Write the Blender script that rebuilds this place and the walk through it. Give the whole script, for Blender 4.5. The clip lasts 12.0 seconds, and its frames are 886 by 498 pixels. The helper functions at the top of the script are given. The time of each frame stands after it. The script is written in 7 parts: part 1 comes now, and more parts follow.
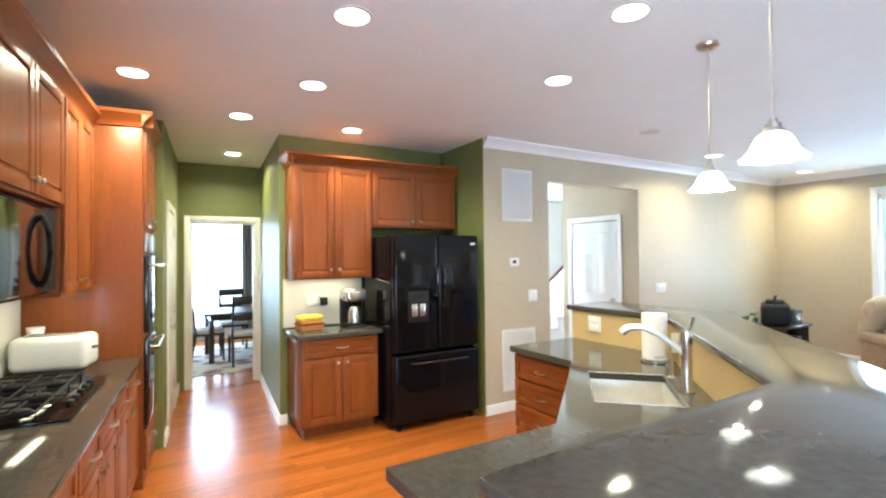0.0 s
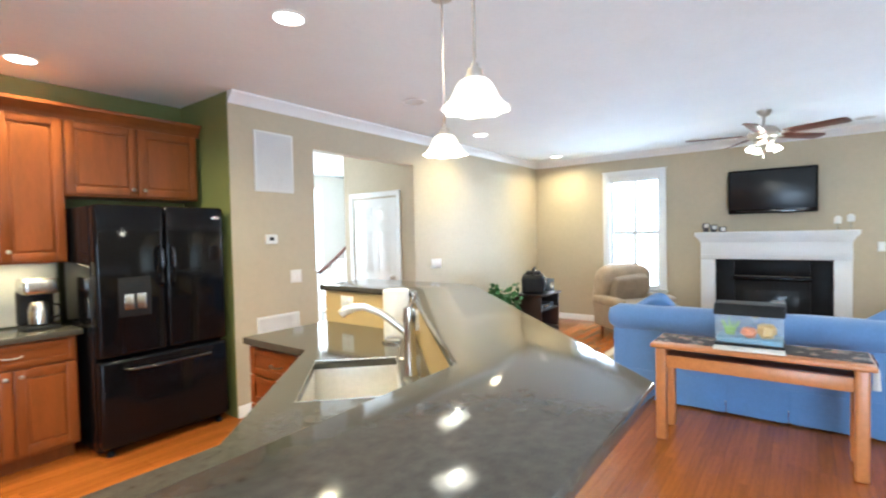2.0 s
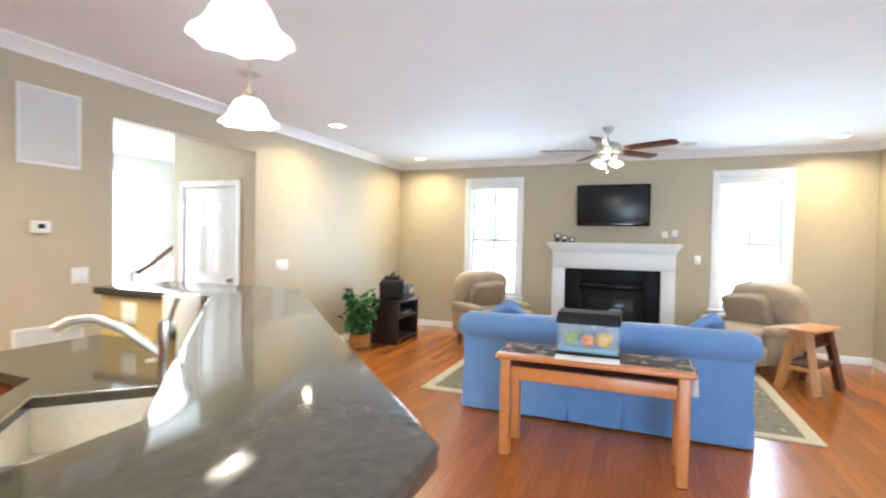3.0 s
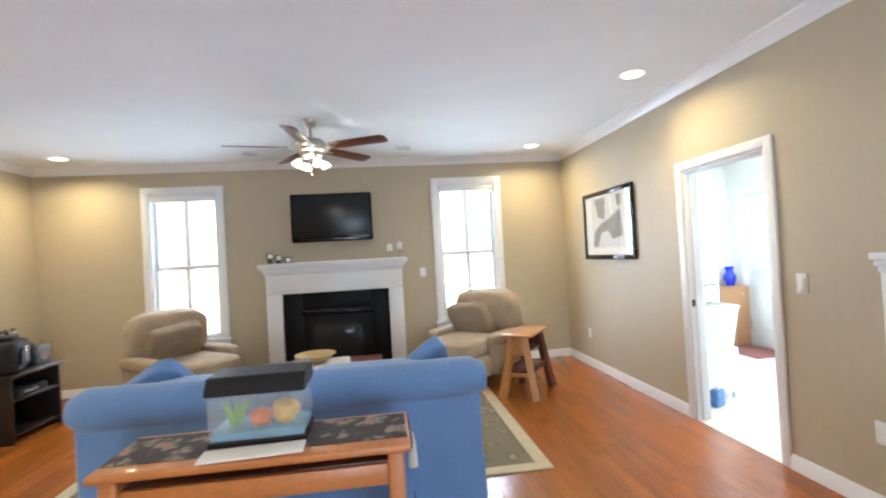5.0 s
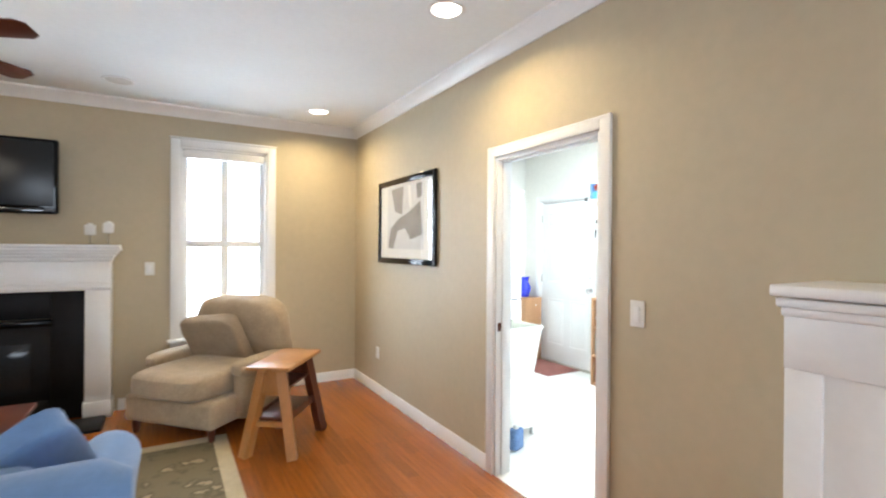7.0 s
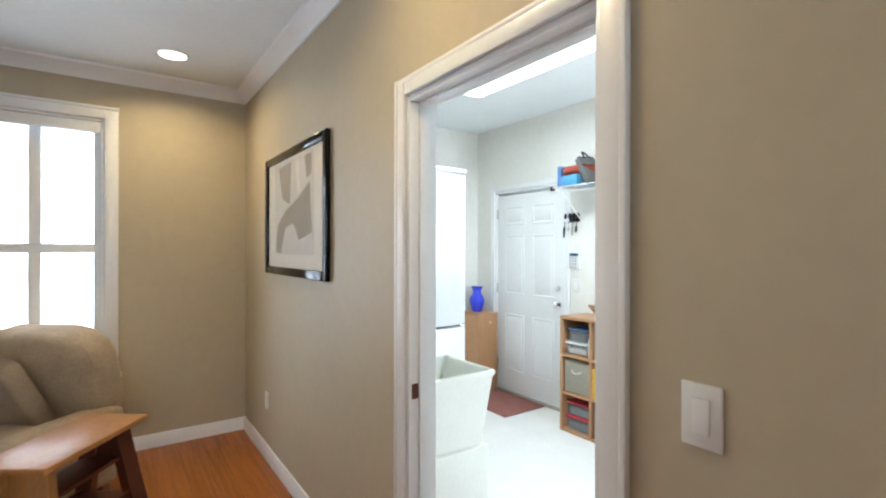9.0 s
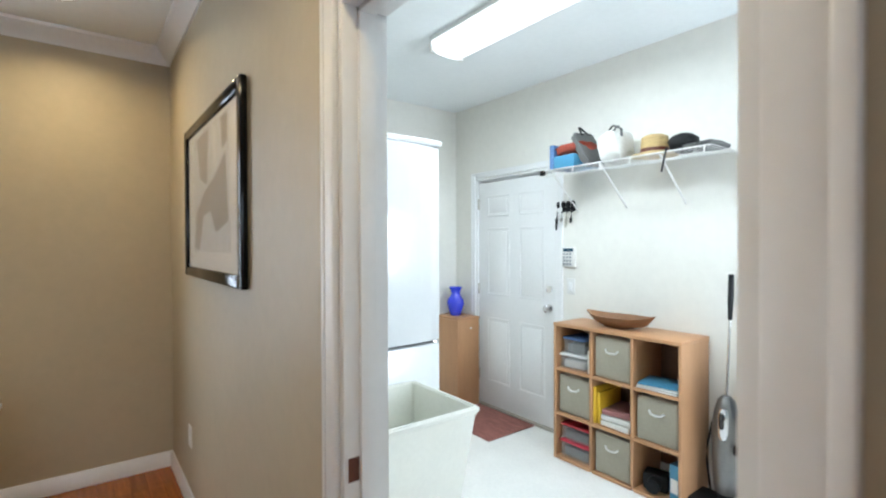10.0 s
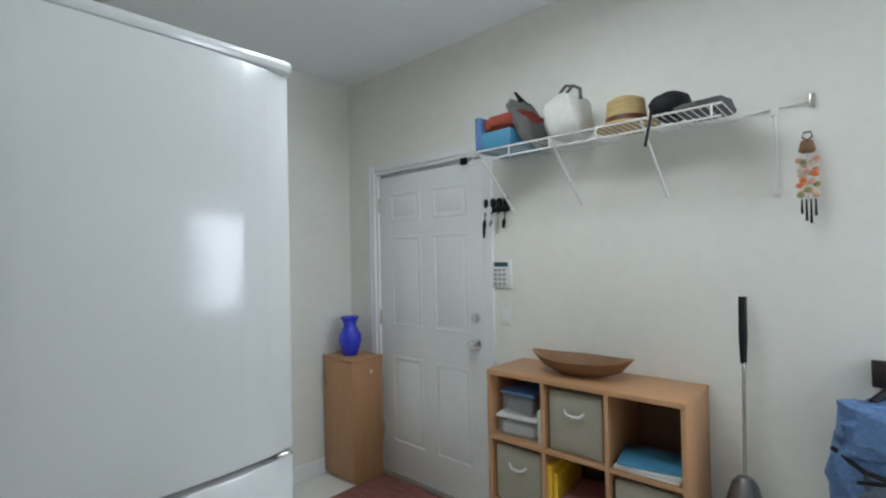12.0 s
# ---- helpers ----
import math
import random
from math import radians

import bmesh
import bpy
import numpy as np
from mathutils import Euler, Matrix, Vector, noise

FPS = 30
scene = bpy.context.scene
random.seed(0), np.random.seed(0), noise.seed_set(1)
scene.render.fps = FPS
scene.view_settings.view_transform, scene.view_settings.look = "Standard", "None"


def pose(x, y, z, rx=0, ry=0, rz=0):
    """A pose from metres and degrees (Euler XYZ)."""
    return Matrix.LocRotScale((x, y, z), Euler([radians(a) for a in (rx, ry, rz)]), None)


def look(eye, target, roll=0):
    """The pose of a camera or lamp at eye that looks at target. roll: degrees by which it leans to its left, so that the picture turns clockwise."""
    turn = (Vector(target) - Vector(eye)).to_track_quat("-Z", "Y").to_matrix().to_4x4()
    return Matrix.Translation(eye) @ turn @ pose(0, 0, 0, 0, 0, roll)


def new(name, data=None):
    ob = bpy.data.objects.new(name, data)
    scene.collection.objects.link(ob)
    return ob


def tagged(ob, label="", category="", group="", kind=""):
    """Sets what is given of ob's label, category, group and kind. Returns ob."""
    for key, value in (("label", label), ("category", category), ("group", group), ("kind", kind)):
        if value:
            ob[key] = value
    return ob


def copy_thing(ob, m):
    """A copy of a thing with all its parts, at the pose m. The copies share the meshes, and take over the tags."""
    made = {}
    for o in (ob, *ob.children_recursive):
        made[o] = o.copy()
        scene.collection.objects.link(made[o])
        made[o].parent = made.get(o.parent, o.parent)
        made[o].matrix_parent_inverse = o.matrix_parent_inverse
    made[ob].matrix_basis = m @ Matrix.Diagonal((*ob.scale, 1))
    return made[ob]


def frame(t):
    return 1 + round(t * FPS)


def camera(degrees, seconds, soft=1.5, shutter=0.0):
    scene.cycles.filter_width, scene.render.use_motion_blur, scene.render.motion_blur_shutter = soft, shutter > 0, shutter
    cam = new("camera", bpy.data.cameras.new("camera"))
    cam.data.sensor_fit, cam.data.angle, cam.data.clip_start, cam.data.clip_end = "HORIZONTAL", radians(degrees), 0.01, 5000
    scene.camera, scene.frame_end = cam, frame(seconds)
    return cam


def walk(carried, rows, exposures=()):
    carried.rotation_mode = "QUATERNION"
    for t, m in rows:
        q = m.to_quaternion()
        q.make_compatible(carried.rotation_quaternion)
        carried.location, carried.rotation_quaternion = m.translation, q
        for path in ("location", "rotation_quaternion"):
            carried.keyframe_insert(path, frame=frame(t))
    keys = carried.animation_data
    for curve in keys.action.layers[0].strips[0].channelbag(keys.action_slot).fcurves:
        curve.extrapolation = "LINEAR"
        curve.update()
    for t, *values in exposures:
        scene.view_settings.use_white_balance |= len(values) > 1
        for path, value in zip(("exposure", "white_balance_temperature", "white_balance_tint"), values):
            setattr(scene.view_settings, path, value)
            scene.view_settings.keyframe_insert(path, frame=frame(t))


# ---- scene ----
cam = camera(86.0, 12.0, soft=2.1, shutter=0.35)
EXPOSURES = [(0.0, 0.24, 5100, 2), (1.5, 0.14, 5200, 3), (2.5, 0.32, 5400, 5), (3.5, 0.02, 5600, 8), (5.5, -0.34, 5850, 9), (6.5, -0.38, 6050, 10), (7.5, -0.52, 6150, 10), (9.5, -1.28, 6050, 10), (10.5, -1.33, 6000, 9), (11.0, -1.6, 5950, 10), (12.0, -2.5, 6300, 12)]
PATH = [
    (0, (0.002, 0.131, 1.573), (1.027, 1.848, 1.604), -0.6),
    (0.5, (0.071, 0.125, 1.56), (1.243, 1.744, 1.618), -1.1),
    (1, (0.223, 0.134, 1.543), (1.552, 1.628, 1.574), -2.1),
    (1.5, (0.437, 0.133, 1.527), (1.902, 1.494, 1.509), -2.5),
    (2, (0.641, 0.157, 1.512), (2.239, 1.358, 1.452), -1.3),
    (2.5, (0.89, 0.168, 1.488), (2.627, 1.156, 1.41), 0.1),
    (3, (1.131, 0.159, 1.468), (2.985, 0.907, 1.428), 1.0),
    (3.5, (1.418, 0.121, 1.483), (3.355, 0.619, 1.472), 0.4),
    (5.5, (2.624, -0.228, 1.45), (4.565, -0.711, 1.455), -3.0),
    (6, (2.932, -0.347, 1.449), (4.81, -1.036, 1.43), -1.5),
    (6.5, (3.206, -0.53, 1.442), (5.005, -1.404, 1.429), -0.1),
    (7, (3.459, -0.775, 1.461), (5.187, -1.782, 1.452), 0.4),
    (7.5, (3.702, -1.014, 1.456), (5.372, -2.114, 1.47), 0.7),
    (9.5, (4.657, -1.926, 1.478), (6.284, -3.089, 1.464), -0.1),
    (10, (4.909, -2.126, 1.468), (6.501, -3.336, 1.448), -0.2),
    (10.5, (5.131, -2.3, 1.473), (6.686, -3.558, 1.464), -0.2),
    (11, (5.345, -2.492, 1.464), (6.851, -3.809, 1.472), -0.3),
    (11.5, (5.511, -2.674, 1.458), (6.929, -4.085, 1.483), -0.6),
    (12, (5.675, -2.872, 1.474), (7.007, -4.364, 1.504), -1.2),
]
walk(cam, [(t, look(eye, target, roll)) for t, eye, target, roll in PATH], EXPOSURES)


# ---- world and light ----
world = bpy.data.worlds.new("sky")
world.use_nodes = True
scene.world = world
sky = world.node_tree.nodes.new("ShaderNodeTexSky")
sky.sky_type, sky.sun_disc, sky.sun_elevation, sky.sun_rotation = "NISHITA", False, radians(48), radians(100)
world.node_tree.links.new(sky.outputs[0], world.node_tree.nodes["Background"].inputs[0])
world.node_tree.nodes["Background"].inputs[1].default_value = 0.12
sun = new("sun", bpy.data.lights.new("sun", "SUN"))
sun.data.energy, sun.data.angle, sun.data.color = 1.0, radians(10), (1, 0.95, 0.88)
sun.matrix_world = look((20, 3, 22), (8, 1, 0))

CEIL = 2.745
WARM, DAY = (1.0, 0.77, 0.42), (0.80, 0.90, 1.0)
CAN_POWER, WINDOW_POWER, TUBE_POWER, PENDANT_POWER = 21.0, 105.0, 78.0, 4.0
LAUNDRY_WINDOW, WEST_FILL_POWER = 138.0, 170.0


def area(name, m, sx, sy, power, colour, shape="RECTANGLE"):
    data = bpy.data.lights.new(name, "AREA")
    data.shape, data.size, data.size_y, data.energy, data.color = shape, sx, sy, power, colour
    ob = new(name, data)
    ob.matrix_world = m
    return ob


def point(name, at, power, colour, radius):
    data = bpy.data.lights.new(name, "POINT")
    data.energy, data.color, data.shadow_soft_size = power, colour, radius
    ob = new(name, data)
    ob.location = at
    return ob


# ---- materials ----
def mat(name, colour, rough=0.5, metal=0.0, vary=0.12, scale=6.0, bump=0.0, bscale=120.0, coat=0.0, emit=None,
        stretch=(1, 1, 1), second=None, random_tint=0.0, alpha=1.0, trans=0.0, spec=0.5, sheen=0.0):
    """A surface with variation at two scales, fine relief and optional grain along one axis."""
    m = bpy.data.materials.new(name)
    m.use_nodes = True
    n, l = m.node_tree.nodes, m.node_tree.links
    b = n["Principled BSDF"]
    b.inputs["Roughness"].default_value, b.inputs["Metallic"].default_value = rough, metal
    b.inputs["Coat Weight"].default_value, b.inputs["Coat Roughness"].default_value = coat, 0.08
    b.inputs["Specular IOR Level"].default_value, b.inputs["Sheen Weight"].default_value = spec, sheen
    b.inputs["Transmission Weight"].default_value, b.inputs["Alpha"].default_value = trans, alpha
    geo = n.new("ShaderNodeTexCoord")
    mp = n.new("ShaderNodeMapping")
    mp.inputs["Scale"].default_value = stretch
    l.new(geo.outputs["Object"], mp.inputs[0])
    big, small = n.new("ShaderNodeTexNoise"), n.new("ShaderNodeTexNoise")
    big.inputs["Scale"].default_value, small.inputs["Scale"].default_value = scale, scale * 9
    big.inputs["Detail"].default_value, small.inputs["Detail"].default_value = 4, 5
    l.new(mp.outputs[0], big.inputs[0]); l.new(mp.outputs[0], small.inputs[0])
    add = n.new("ShaderNodeMath"); add.operation = "ADD"
    l.new(big.outputs[0], add.inputs[0]); l.new(small.outputs[0], add.inputs[1])
    ramp = n.new("ShaderNodeMapRange")
    ramp.inputs[1].default_value, ramp.inputs[2].default_value = 0.6, 1.4
    l.new(add.outputs[0], ramp.inputs[0])
    mix = n.new("ShaderNodeMix"); mix.data_type = "RGBA"
    lo = second or tuple(c * (1 - vary) for c in colour)
    hi = tuple(min(1, c * (1 + vary)) for c in colour)
    mix.inputs[6].default_value, mix.inputs[7].default_value = (*lo, 1), (*hi, 1)
    l.new(ramp.outputs[0], mix.inputs[0])
    out = mix.outputs[2]
    if random_tint:
        info, hsv = n.new("ShaderNodeObjectInfo"), n.new("ShaderNodeHueSaturation")
        mr = n.new("ShaderNodeMapRange")
        mr.inputs[3].default_value, mr.inputs[4].default_value = 1 - random_tint, 1 + random_tint
        l.new(info.outputs["Random"], mr.inputs[0]); l.new(mr.outputs[0], hsv.inputs["Value"]); l.new(out, hsv.inputs["Color"])
        out = hsv.outputs[0]
    l.new(out, b.inputs["Base Color"])
    if bump:
        bn, bp = n.new("ShaderNodeTexNoise"), n.new("ShaderNodeBump")
        bn.inputs["Scale"].default_value, bn.inputs["Detail"].default_value = bscale, 3
        bp.inputs["Strength"].default_value, bp.inputs["Distance"].default_value = bump, 0.004
        l.new(mp.outputs[0], bn.inputs[0]); l.new(bn.outputs[0], bp.inputs["Height"]); l.new(bp.outputs[0], b.inputs["Normal"])
    if emit:
        b.inputs["Emission Color"].default_value, b.inputs["Emission Strength"].default_value = (*emit[0], 1), emit[1]
    return m


TAN = mat("tan_wall_paint", (0.47, 0.40, 0.275), 0.55, vary=0.05, scale=2, bump=0.12, bscale=220)
GREEN = mat("olive_wall_paint", (0.165, 0.185, 0.06), 0.5, vary=0.06, scale=2, bump=0.12, bscale=220)
CREAM = mat("cream_wall_paint", (0.66, 0.65, 0.57), 0.55, vary=0.04, scale=2, bump=0.1, bscale=220)
SPLASH = mat("ochre_half_wall_paint", (0.50, 0.37, 0.17), 0.5, vary=0.05, scale=2, bump=0.1, bscale=220)
WHITE_WALL = mat("white_wall_paint", (0.77, 0.75, 0.69), 0.55, vary=0.04, scale=2, bump=0.1, bscale=220)
CEILING = mat("ceiling_paint", (0.83, 0.86, 0.86), 0.8, vary=0.03, scale=3, bump=0.15, bscale=160)
TRIM = mat("white_trim_paint", (0.80, 0.80, 0.79), 0.3, vary=0.03, scale=4, coat=0.15)
OAK = mat("oak_floor_board", (0.31, 0.093, 0.0135), 0.22, vary=0.36, scale=5, stretch=(0.35, 9, 1), bump=0.05, bscale=60, coat=0.10, spec=0.38, random_tint=0.14)
JOINT = mat("floor_joint", (0.32, 0.11, 0.017), 0.6, vary=0.2)
CHERRY = mat("cherry_cabinet_wood", (0.22, 0.062, 0.0125), 0.33, vary=0.25, scale=3, stretch=(6, 6, 0.6), coat=0.08, spec=0.35, random_tint=0.06)
CHERRY_H = mat("cherry_cabinet_wood_crosswise", (0.205, 0.058, 0.0118), 0.33, vary=0.25, scale=3, stretch=(0.6, 0.6, 6), coat=0.08, spec=0.35, random_tint=0.06)
GRANITE = mat("dark_granite", (0.070, 0.065, 0.054), 0.085, vary=0.25, scale=40, second=(0.045, 0.042, 0.035), spec=0.40)
BLACK = mat("black_appliance_enamel", (0.004, 0.004, 0.005), 0.09, vary=0.2, coat=0.0, spec=0.22)
BLACK_MATT = mat("matt_black", (0.010, 0.010, 0.011), 0.6, vary=0.3, bump=0.1, spec=0.25)
BLACK_GLASS = mat("dark_glass_panel", (0.006, 0.006, 0.008), 0.06, vary=0.1, coat=0.5)
SCREEN = mat("switched_off_screen", (0.006, 0.0065, 0.008), 0.28, vary=0.1, spec=0.35)
SINK = mat("satin_sink_steel", (0.80, 0.78, 0.73), 0.45, 1.0, vary=0.08)
STEEL = mat("brushed_steel", (0.62, 0.61, 0.58), 0.27, 1.0, vary=0.08, stretch=(1, 20, 1))
CHROME = mat("chrome", (0.75, 0.75, 0.76), 0.12, 1.0, vary=0.03)
NICKEL = mat("satin_nickel", (0.55, 0.52, 0.46), 0.3, 1.0, vary=0.05)
BLUE = mat("blue_sofa_cotton", (0.13, 0.24, 0.46), 0.9, vary=0.10, scale=5, bump=0.5, bscale=260, sheen=0.3)
BEIGE = mat("beige_chair_fabric", (0.42, 0.325, 0.215), 0.9, vary=0.22, scale=9, bump=0.5, bscale=240, sheen=0.2)
BEIGE_DARK = mat("beige_pillow_fabric", (0.34, 0.265, 0.185), 0.9, vary=0.2, scale=9, bump=0.5, bscale=240)
PINE = mat("orange_pine_wood", (0.46, 0.175, 0.05), 0.4, vary=0.2, scale=4, stretch=(1, 8, 8), coat=0.15)
HONEY = mat("honey_wood", (0.42, 0.19, 0.055), 0.4, vary=0.22, scale=4, stretch=(4, 4, 1), coat=0.1)
BROWN = mat("red_brown_wood", (0.095, 0.025, 0.011), 0.35, vary=0.25, scale=4, stretch=(1, 5, 5), coat=0.06, spec=0.35)
ESPRESSO = mat("espresso_wood", (0.022, 0.013, 0.010), 0.35, vary=0.3, scale=5, coat=0.15)
BEECH = mat("beech_laminate", (0.47, 0.255, 0.125), 0.45, vary=0.10, scale=3, stretch=(6, 6, 0.8))
# Back panel of the cubes: the beech colour, much darker.
BEECH_IN = mat("darkened_beech_back", (0.13, 0.065, 0.035), 0.6, vary=0.15, scale=3)
BIN = mat("taupe_canvas", (0.36, 0.33, 0.26), 0.9, vary=0.1, scale=9, bump=0.5, bscale=300)
PLASTIC = mat("white_plastic", (0.74, 0.73, 0.70), 0.35, vary=0.03)
ENAMEL = mat("white_fridge_enamel", (0.72, 0.73, 0.73), 0.22, vary=0.02, coat=0.4)
TUB = mat("ivory_tub_plastic", (0.79, 0.79, 0.71), 0.4, vary=0.04)
CLEAR = mat("clear_plastic", (0.75, 0.77, 0.78), 0.15, vary=0.05, alpha=0.22)
COBALT = mat("cobalt_glass", (0.015, 0.035, 0.62), 0.06, vary=0.1, coat=0.6)
VINYL = mat("pale_vinyl_floor", (0.82, 0.805, 0.76), 0.3, vary=0.06, scale=5)
RED_MAT = mat("maroon_woven_mat", (0.27, 0.105, 0.085), 0.9, vary=0.75, scale=6, stretch=(1, 14, 1), bump=0.4)
RED_LID = mat("red_plastic_lid", (0.45, 0.025, 0.045), 0.35)
SKYBLUE = mat("blue_cover", (0.07, 0.25, 0.40), 0.4)
DENIM = mat("blue_bag_fabric", (0.10, 0.19, 0.38), 0.55, vary=0.45, scale=8, bump=0.4)
YELLOW = mat("yellow_card", (0.75, 0.48, 0.03), 0.5)
PAPER = mat("white_paper", (0.78, 0.77, 0.73), 0.8, vary=0.04)
RUST = mat("rust_cloth", (0.26, 0.045, 0.025), 0.8, vary=0.3)
GREY = mat("grey_cloth", (0.12, 0.12, 0.115), 0.85, vary=0.2, bump=0.3)
PALE_CLOTH = mat("pale_canvas", (0.62, 0.61, 0.57), 0.85, vary=0.1, bump=0.3)
STRAW = mat("woven_straw", (0.50, 0.36, 0.16), 0.8, vary=0.3, scale=12, stretch=(1, 1, 6), bump=0.6, bscale=150)
BASKET = mat("woven_basket", (0.46, 0.19, 0.045), 0.7, vary=0.35, scale=14, stretch=(1, 1, 5), bump=0.6, bscale=120)
LEAF = mat("green_leaf", (0.045, 0.17, 0.035), 0.45, vary=0.5, scale=14, random_tint=0.3)
SOIL = mat("dark_soil", (0.03, 0.02, 0.012), 0.95, vary=0.4, bump=0.6)
GLASS = mat("clear_glass", (0.95, 0.97, 0.97), 0.02, vary=0.0, trans=1.0)
PANE = mat("window_pane", (1, 1, 1), 0.0, vary=0.0, trans=1.0, spec=0.3)
WATER = mat("tank_gravel", (0.06, 0.22, 0.36), 0.5, vary=0.5, scale=30)
CORAL = mat("orange_coral", (0.75, 0.18, 0.03), 0.5, vary=0.3)
LIME = mat("green_water_plant", (0.22, 0.42, 0.05), 0.5, vary=0.3)
AMBER = mat("yellow_tank_castle", (0.72, 0.42, 0.06), 0.5, vary=0.3)
SHADE = mat("lit_alabaster_glass", (0.9, 0.88, 0.82), 0.35, vary=0.04, emit=((1.0, 0.90, 0.74), 0.95))
CAN_GLOW = mat("lit_lamp_lens", (0.9, 0.9, 0.85), 0.4, vary=0.0, emit=((1.0, 0.90, 0.70), 9.0))
BULB = mat("lit_bulb_glass", (0.9, 0.9, 0.85), 0.4, vary=0.0, emit=((1.0, 0.93, 0.80), 6.0))
TUBE = mat("lit_fluorescent_diffuser", (0.9, 0.9, 0.9), 0.4, vary=0.0, emit=((0.95, 1.0, 1.0), 4.5))
OUTSIDE = mat("hazy_daylight_backdrop", (0.8, 0.85, 0.9), 1.0, vary=0.02, emit=((0.93, 0.97, 1.0), 1.7))
TILE_BLACK = mat("black_slate_surround", (0.007, 0.007, 0.008), 0.45, vary=0.4, scale=12, spec=0.18)
SOOT = mat("firebox_metal", (0.007, 0.007, 0.008), 0.5, vary=0.3, spec=0.2)
GREY_GLASS = mat("smoked_fire_glass", (0.022, 0.024, 0.027), 0.12, vary=0.15, spec=0.3)


def rug_material(name, ground, figures, scale):
    """A pile carpet with a floral figure from Voronoi cells."""
    m = bpy.data.materials.new(name)
    m.use_nodes = True
    n, l = m.node_tree.nodes, m.node_tree.links
    b = n["Principled BSDF"]
    b.inputs["Roughness"].default_value = 0.95
    co, vo, no = n.new("ShaderNodeTexCoord"), n.new("ShaderNodeTexVoronoi"), n.new("ShaderNodeTexNoise")
    vo.inputs["Scale"].default_value, no.inputs["Scale"].default_value = scale, scale * 1.7
    add = n.new("ShaderNodeVectorMath"); add.operation = "ADD"
    sc = n.new("ShaderNodeVectorMath"); sc.operation = "SCALE"; sc.inputs[3].default_value = 0.16
    l.new(co.outputs["Object"], no.inputs[0]); l.new(no.outputs["Color"], sc.inputs[0])
    l.new(co.outputs["Object"], add.inputs[0]); l.new(sc.outputs[0], add.inputs[1]); l.new(add.outputs[0], vo.inputs[0])
    ramp = n.new("ShaderNodeValToRGB")
    ramp.color_ramp.elements[0].color, ramp.color_ramp.elements[1].color = (*figures[0], 1), (*ground, 1)
    ramp.color_ramp.elements[0].position, ramp.color_ramp.elements[1].position = 0.16, 0.48
    e = ramp.color_ramp.elements.new(0.30); e.color = (*figures[1], 1)
    l.new(vo.outputs["Distance"], ramp.inputs[0]); l.new(ramp.outputs[0], b.inputs["Base Color"])
    bp, bn = n.new("ShaderNodeBump"), n.new("ShaderNodeTexNoise")
    bn.inputs["Scale"].default_value = 300; bp.inputs["Strength"].default_value = 0.5; bp.inputs["Distance"].default_value = 0.005
    l.new(co.outputs["Object"], bn.inputs[0]); l.new(bn.outputs[0], bp.inputs["Height"]); l.new(bp.outputs[0], b.inputs["Normal"])
    return m


RUG = rug_material("floral_rug", (0.19, 0.155, 0.09), ((0.38, 0.31, 0.20), (0.12, 0.10, 0.055)), 7.5)
RUG_EDGE = mat("rug_border", (0.50, 0.42, 0.27), 0.95, vary=0.15, scale=12, bump=0.4)
RUG_D = rug_material("dining_rug", (0.55, 0.50, 0.44), ((0.20, 0.10, 0.08), (0.30, 0.20, 0.17)), 3.0)
RUNNER = rug_material("table_runner", (0.06, 0.05, 0.05), ((0.42, 0.20, 0.14), (0.26, 0.23, 0.19)), 9.0)


# ---- mesh tools ----
def bx(bm, a, b, bevel=0.0, seg=2):
    """A box from corner a to corner b with rounded edges."""
    r = bmesh.ops.create_cube(bm, size=1.0)
    c = [(p + q) / 2 for p, q in zip(a, b)]
    s = [abs(q - p) for p, q in zip(a, b)]
    for v in r["verts"]:
        v.co = Vector((c[i] + v.co[i] * s[i] for i in range(3)))
    if bevel:
        edges = list({e for v in r["verts"] for e in v.link_edges})
        bmesh.ops.bevel(bm, geom=edges, offset=min(bevel, 0.45 * min(s)), segments=seg, affect="EDGES", profile=0.5)
    return bm


def lathe(bm, prof, n=24, c=(0, 0, 0)):
    """A turned body from (radius, height) pairs."""
    rings = []
    for r, z in prof:
        rings.append([bm.verts.new((c[0] + r * math.cos(2 * math.pi * i / n), c[1] + r * math.sin(2 * math.pi * i / n), c[2] + z)) for i in range(n)])
    for p, q in zip(rings, rings[1:]):
        for i in range(n):
            bm.faces.new((p[i], p[(i + 1) % n], q[(i + 1) % n], q[i]))
    for ring, flip in ((rings[0], True), (rings[-1], False)):
        bm.faces.new(ring[::-1] if flip else ring)
    return bm


def tube(bm, pts, r, n=8):
    """A round rod along a line of points."""
    pts = [Vector(p) for p in pts]
    rings = []
    for i, p in enumerate(pts):
        d = (pts[min(i + 1, len(pts) - 1)] - pts[max(i - 1, 0)]).normalized()
        u = d.cross(Vector((0, 0, 1)))
        u = u.normalized() if u.length > 1e-3 else Vector((1, 0, 0))
        w = d.cross(u)
        rr = r[i] if isinstance(r, (list, tuple)) else r
        rings.append([bm.verts.new(p + rr * (u * math.cos(2 * math.pi * k / n) + w * math.sin(2 * math.pi * k / n))) for k in range(n)])
    for p, q in zip(rings, rings[1:]):
        for k in range(n):
            bm.faces.new((p[k], p[(k + 1) % n], q[(k + 1) % n], q[k]))
    bm.faces.new(rings[0][::-1]); bm.faces.new(rings[-1])
    bmesh.ops.recalc_face_normals(bm, faces=bm.faces)
    return bm


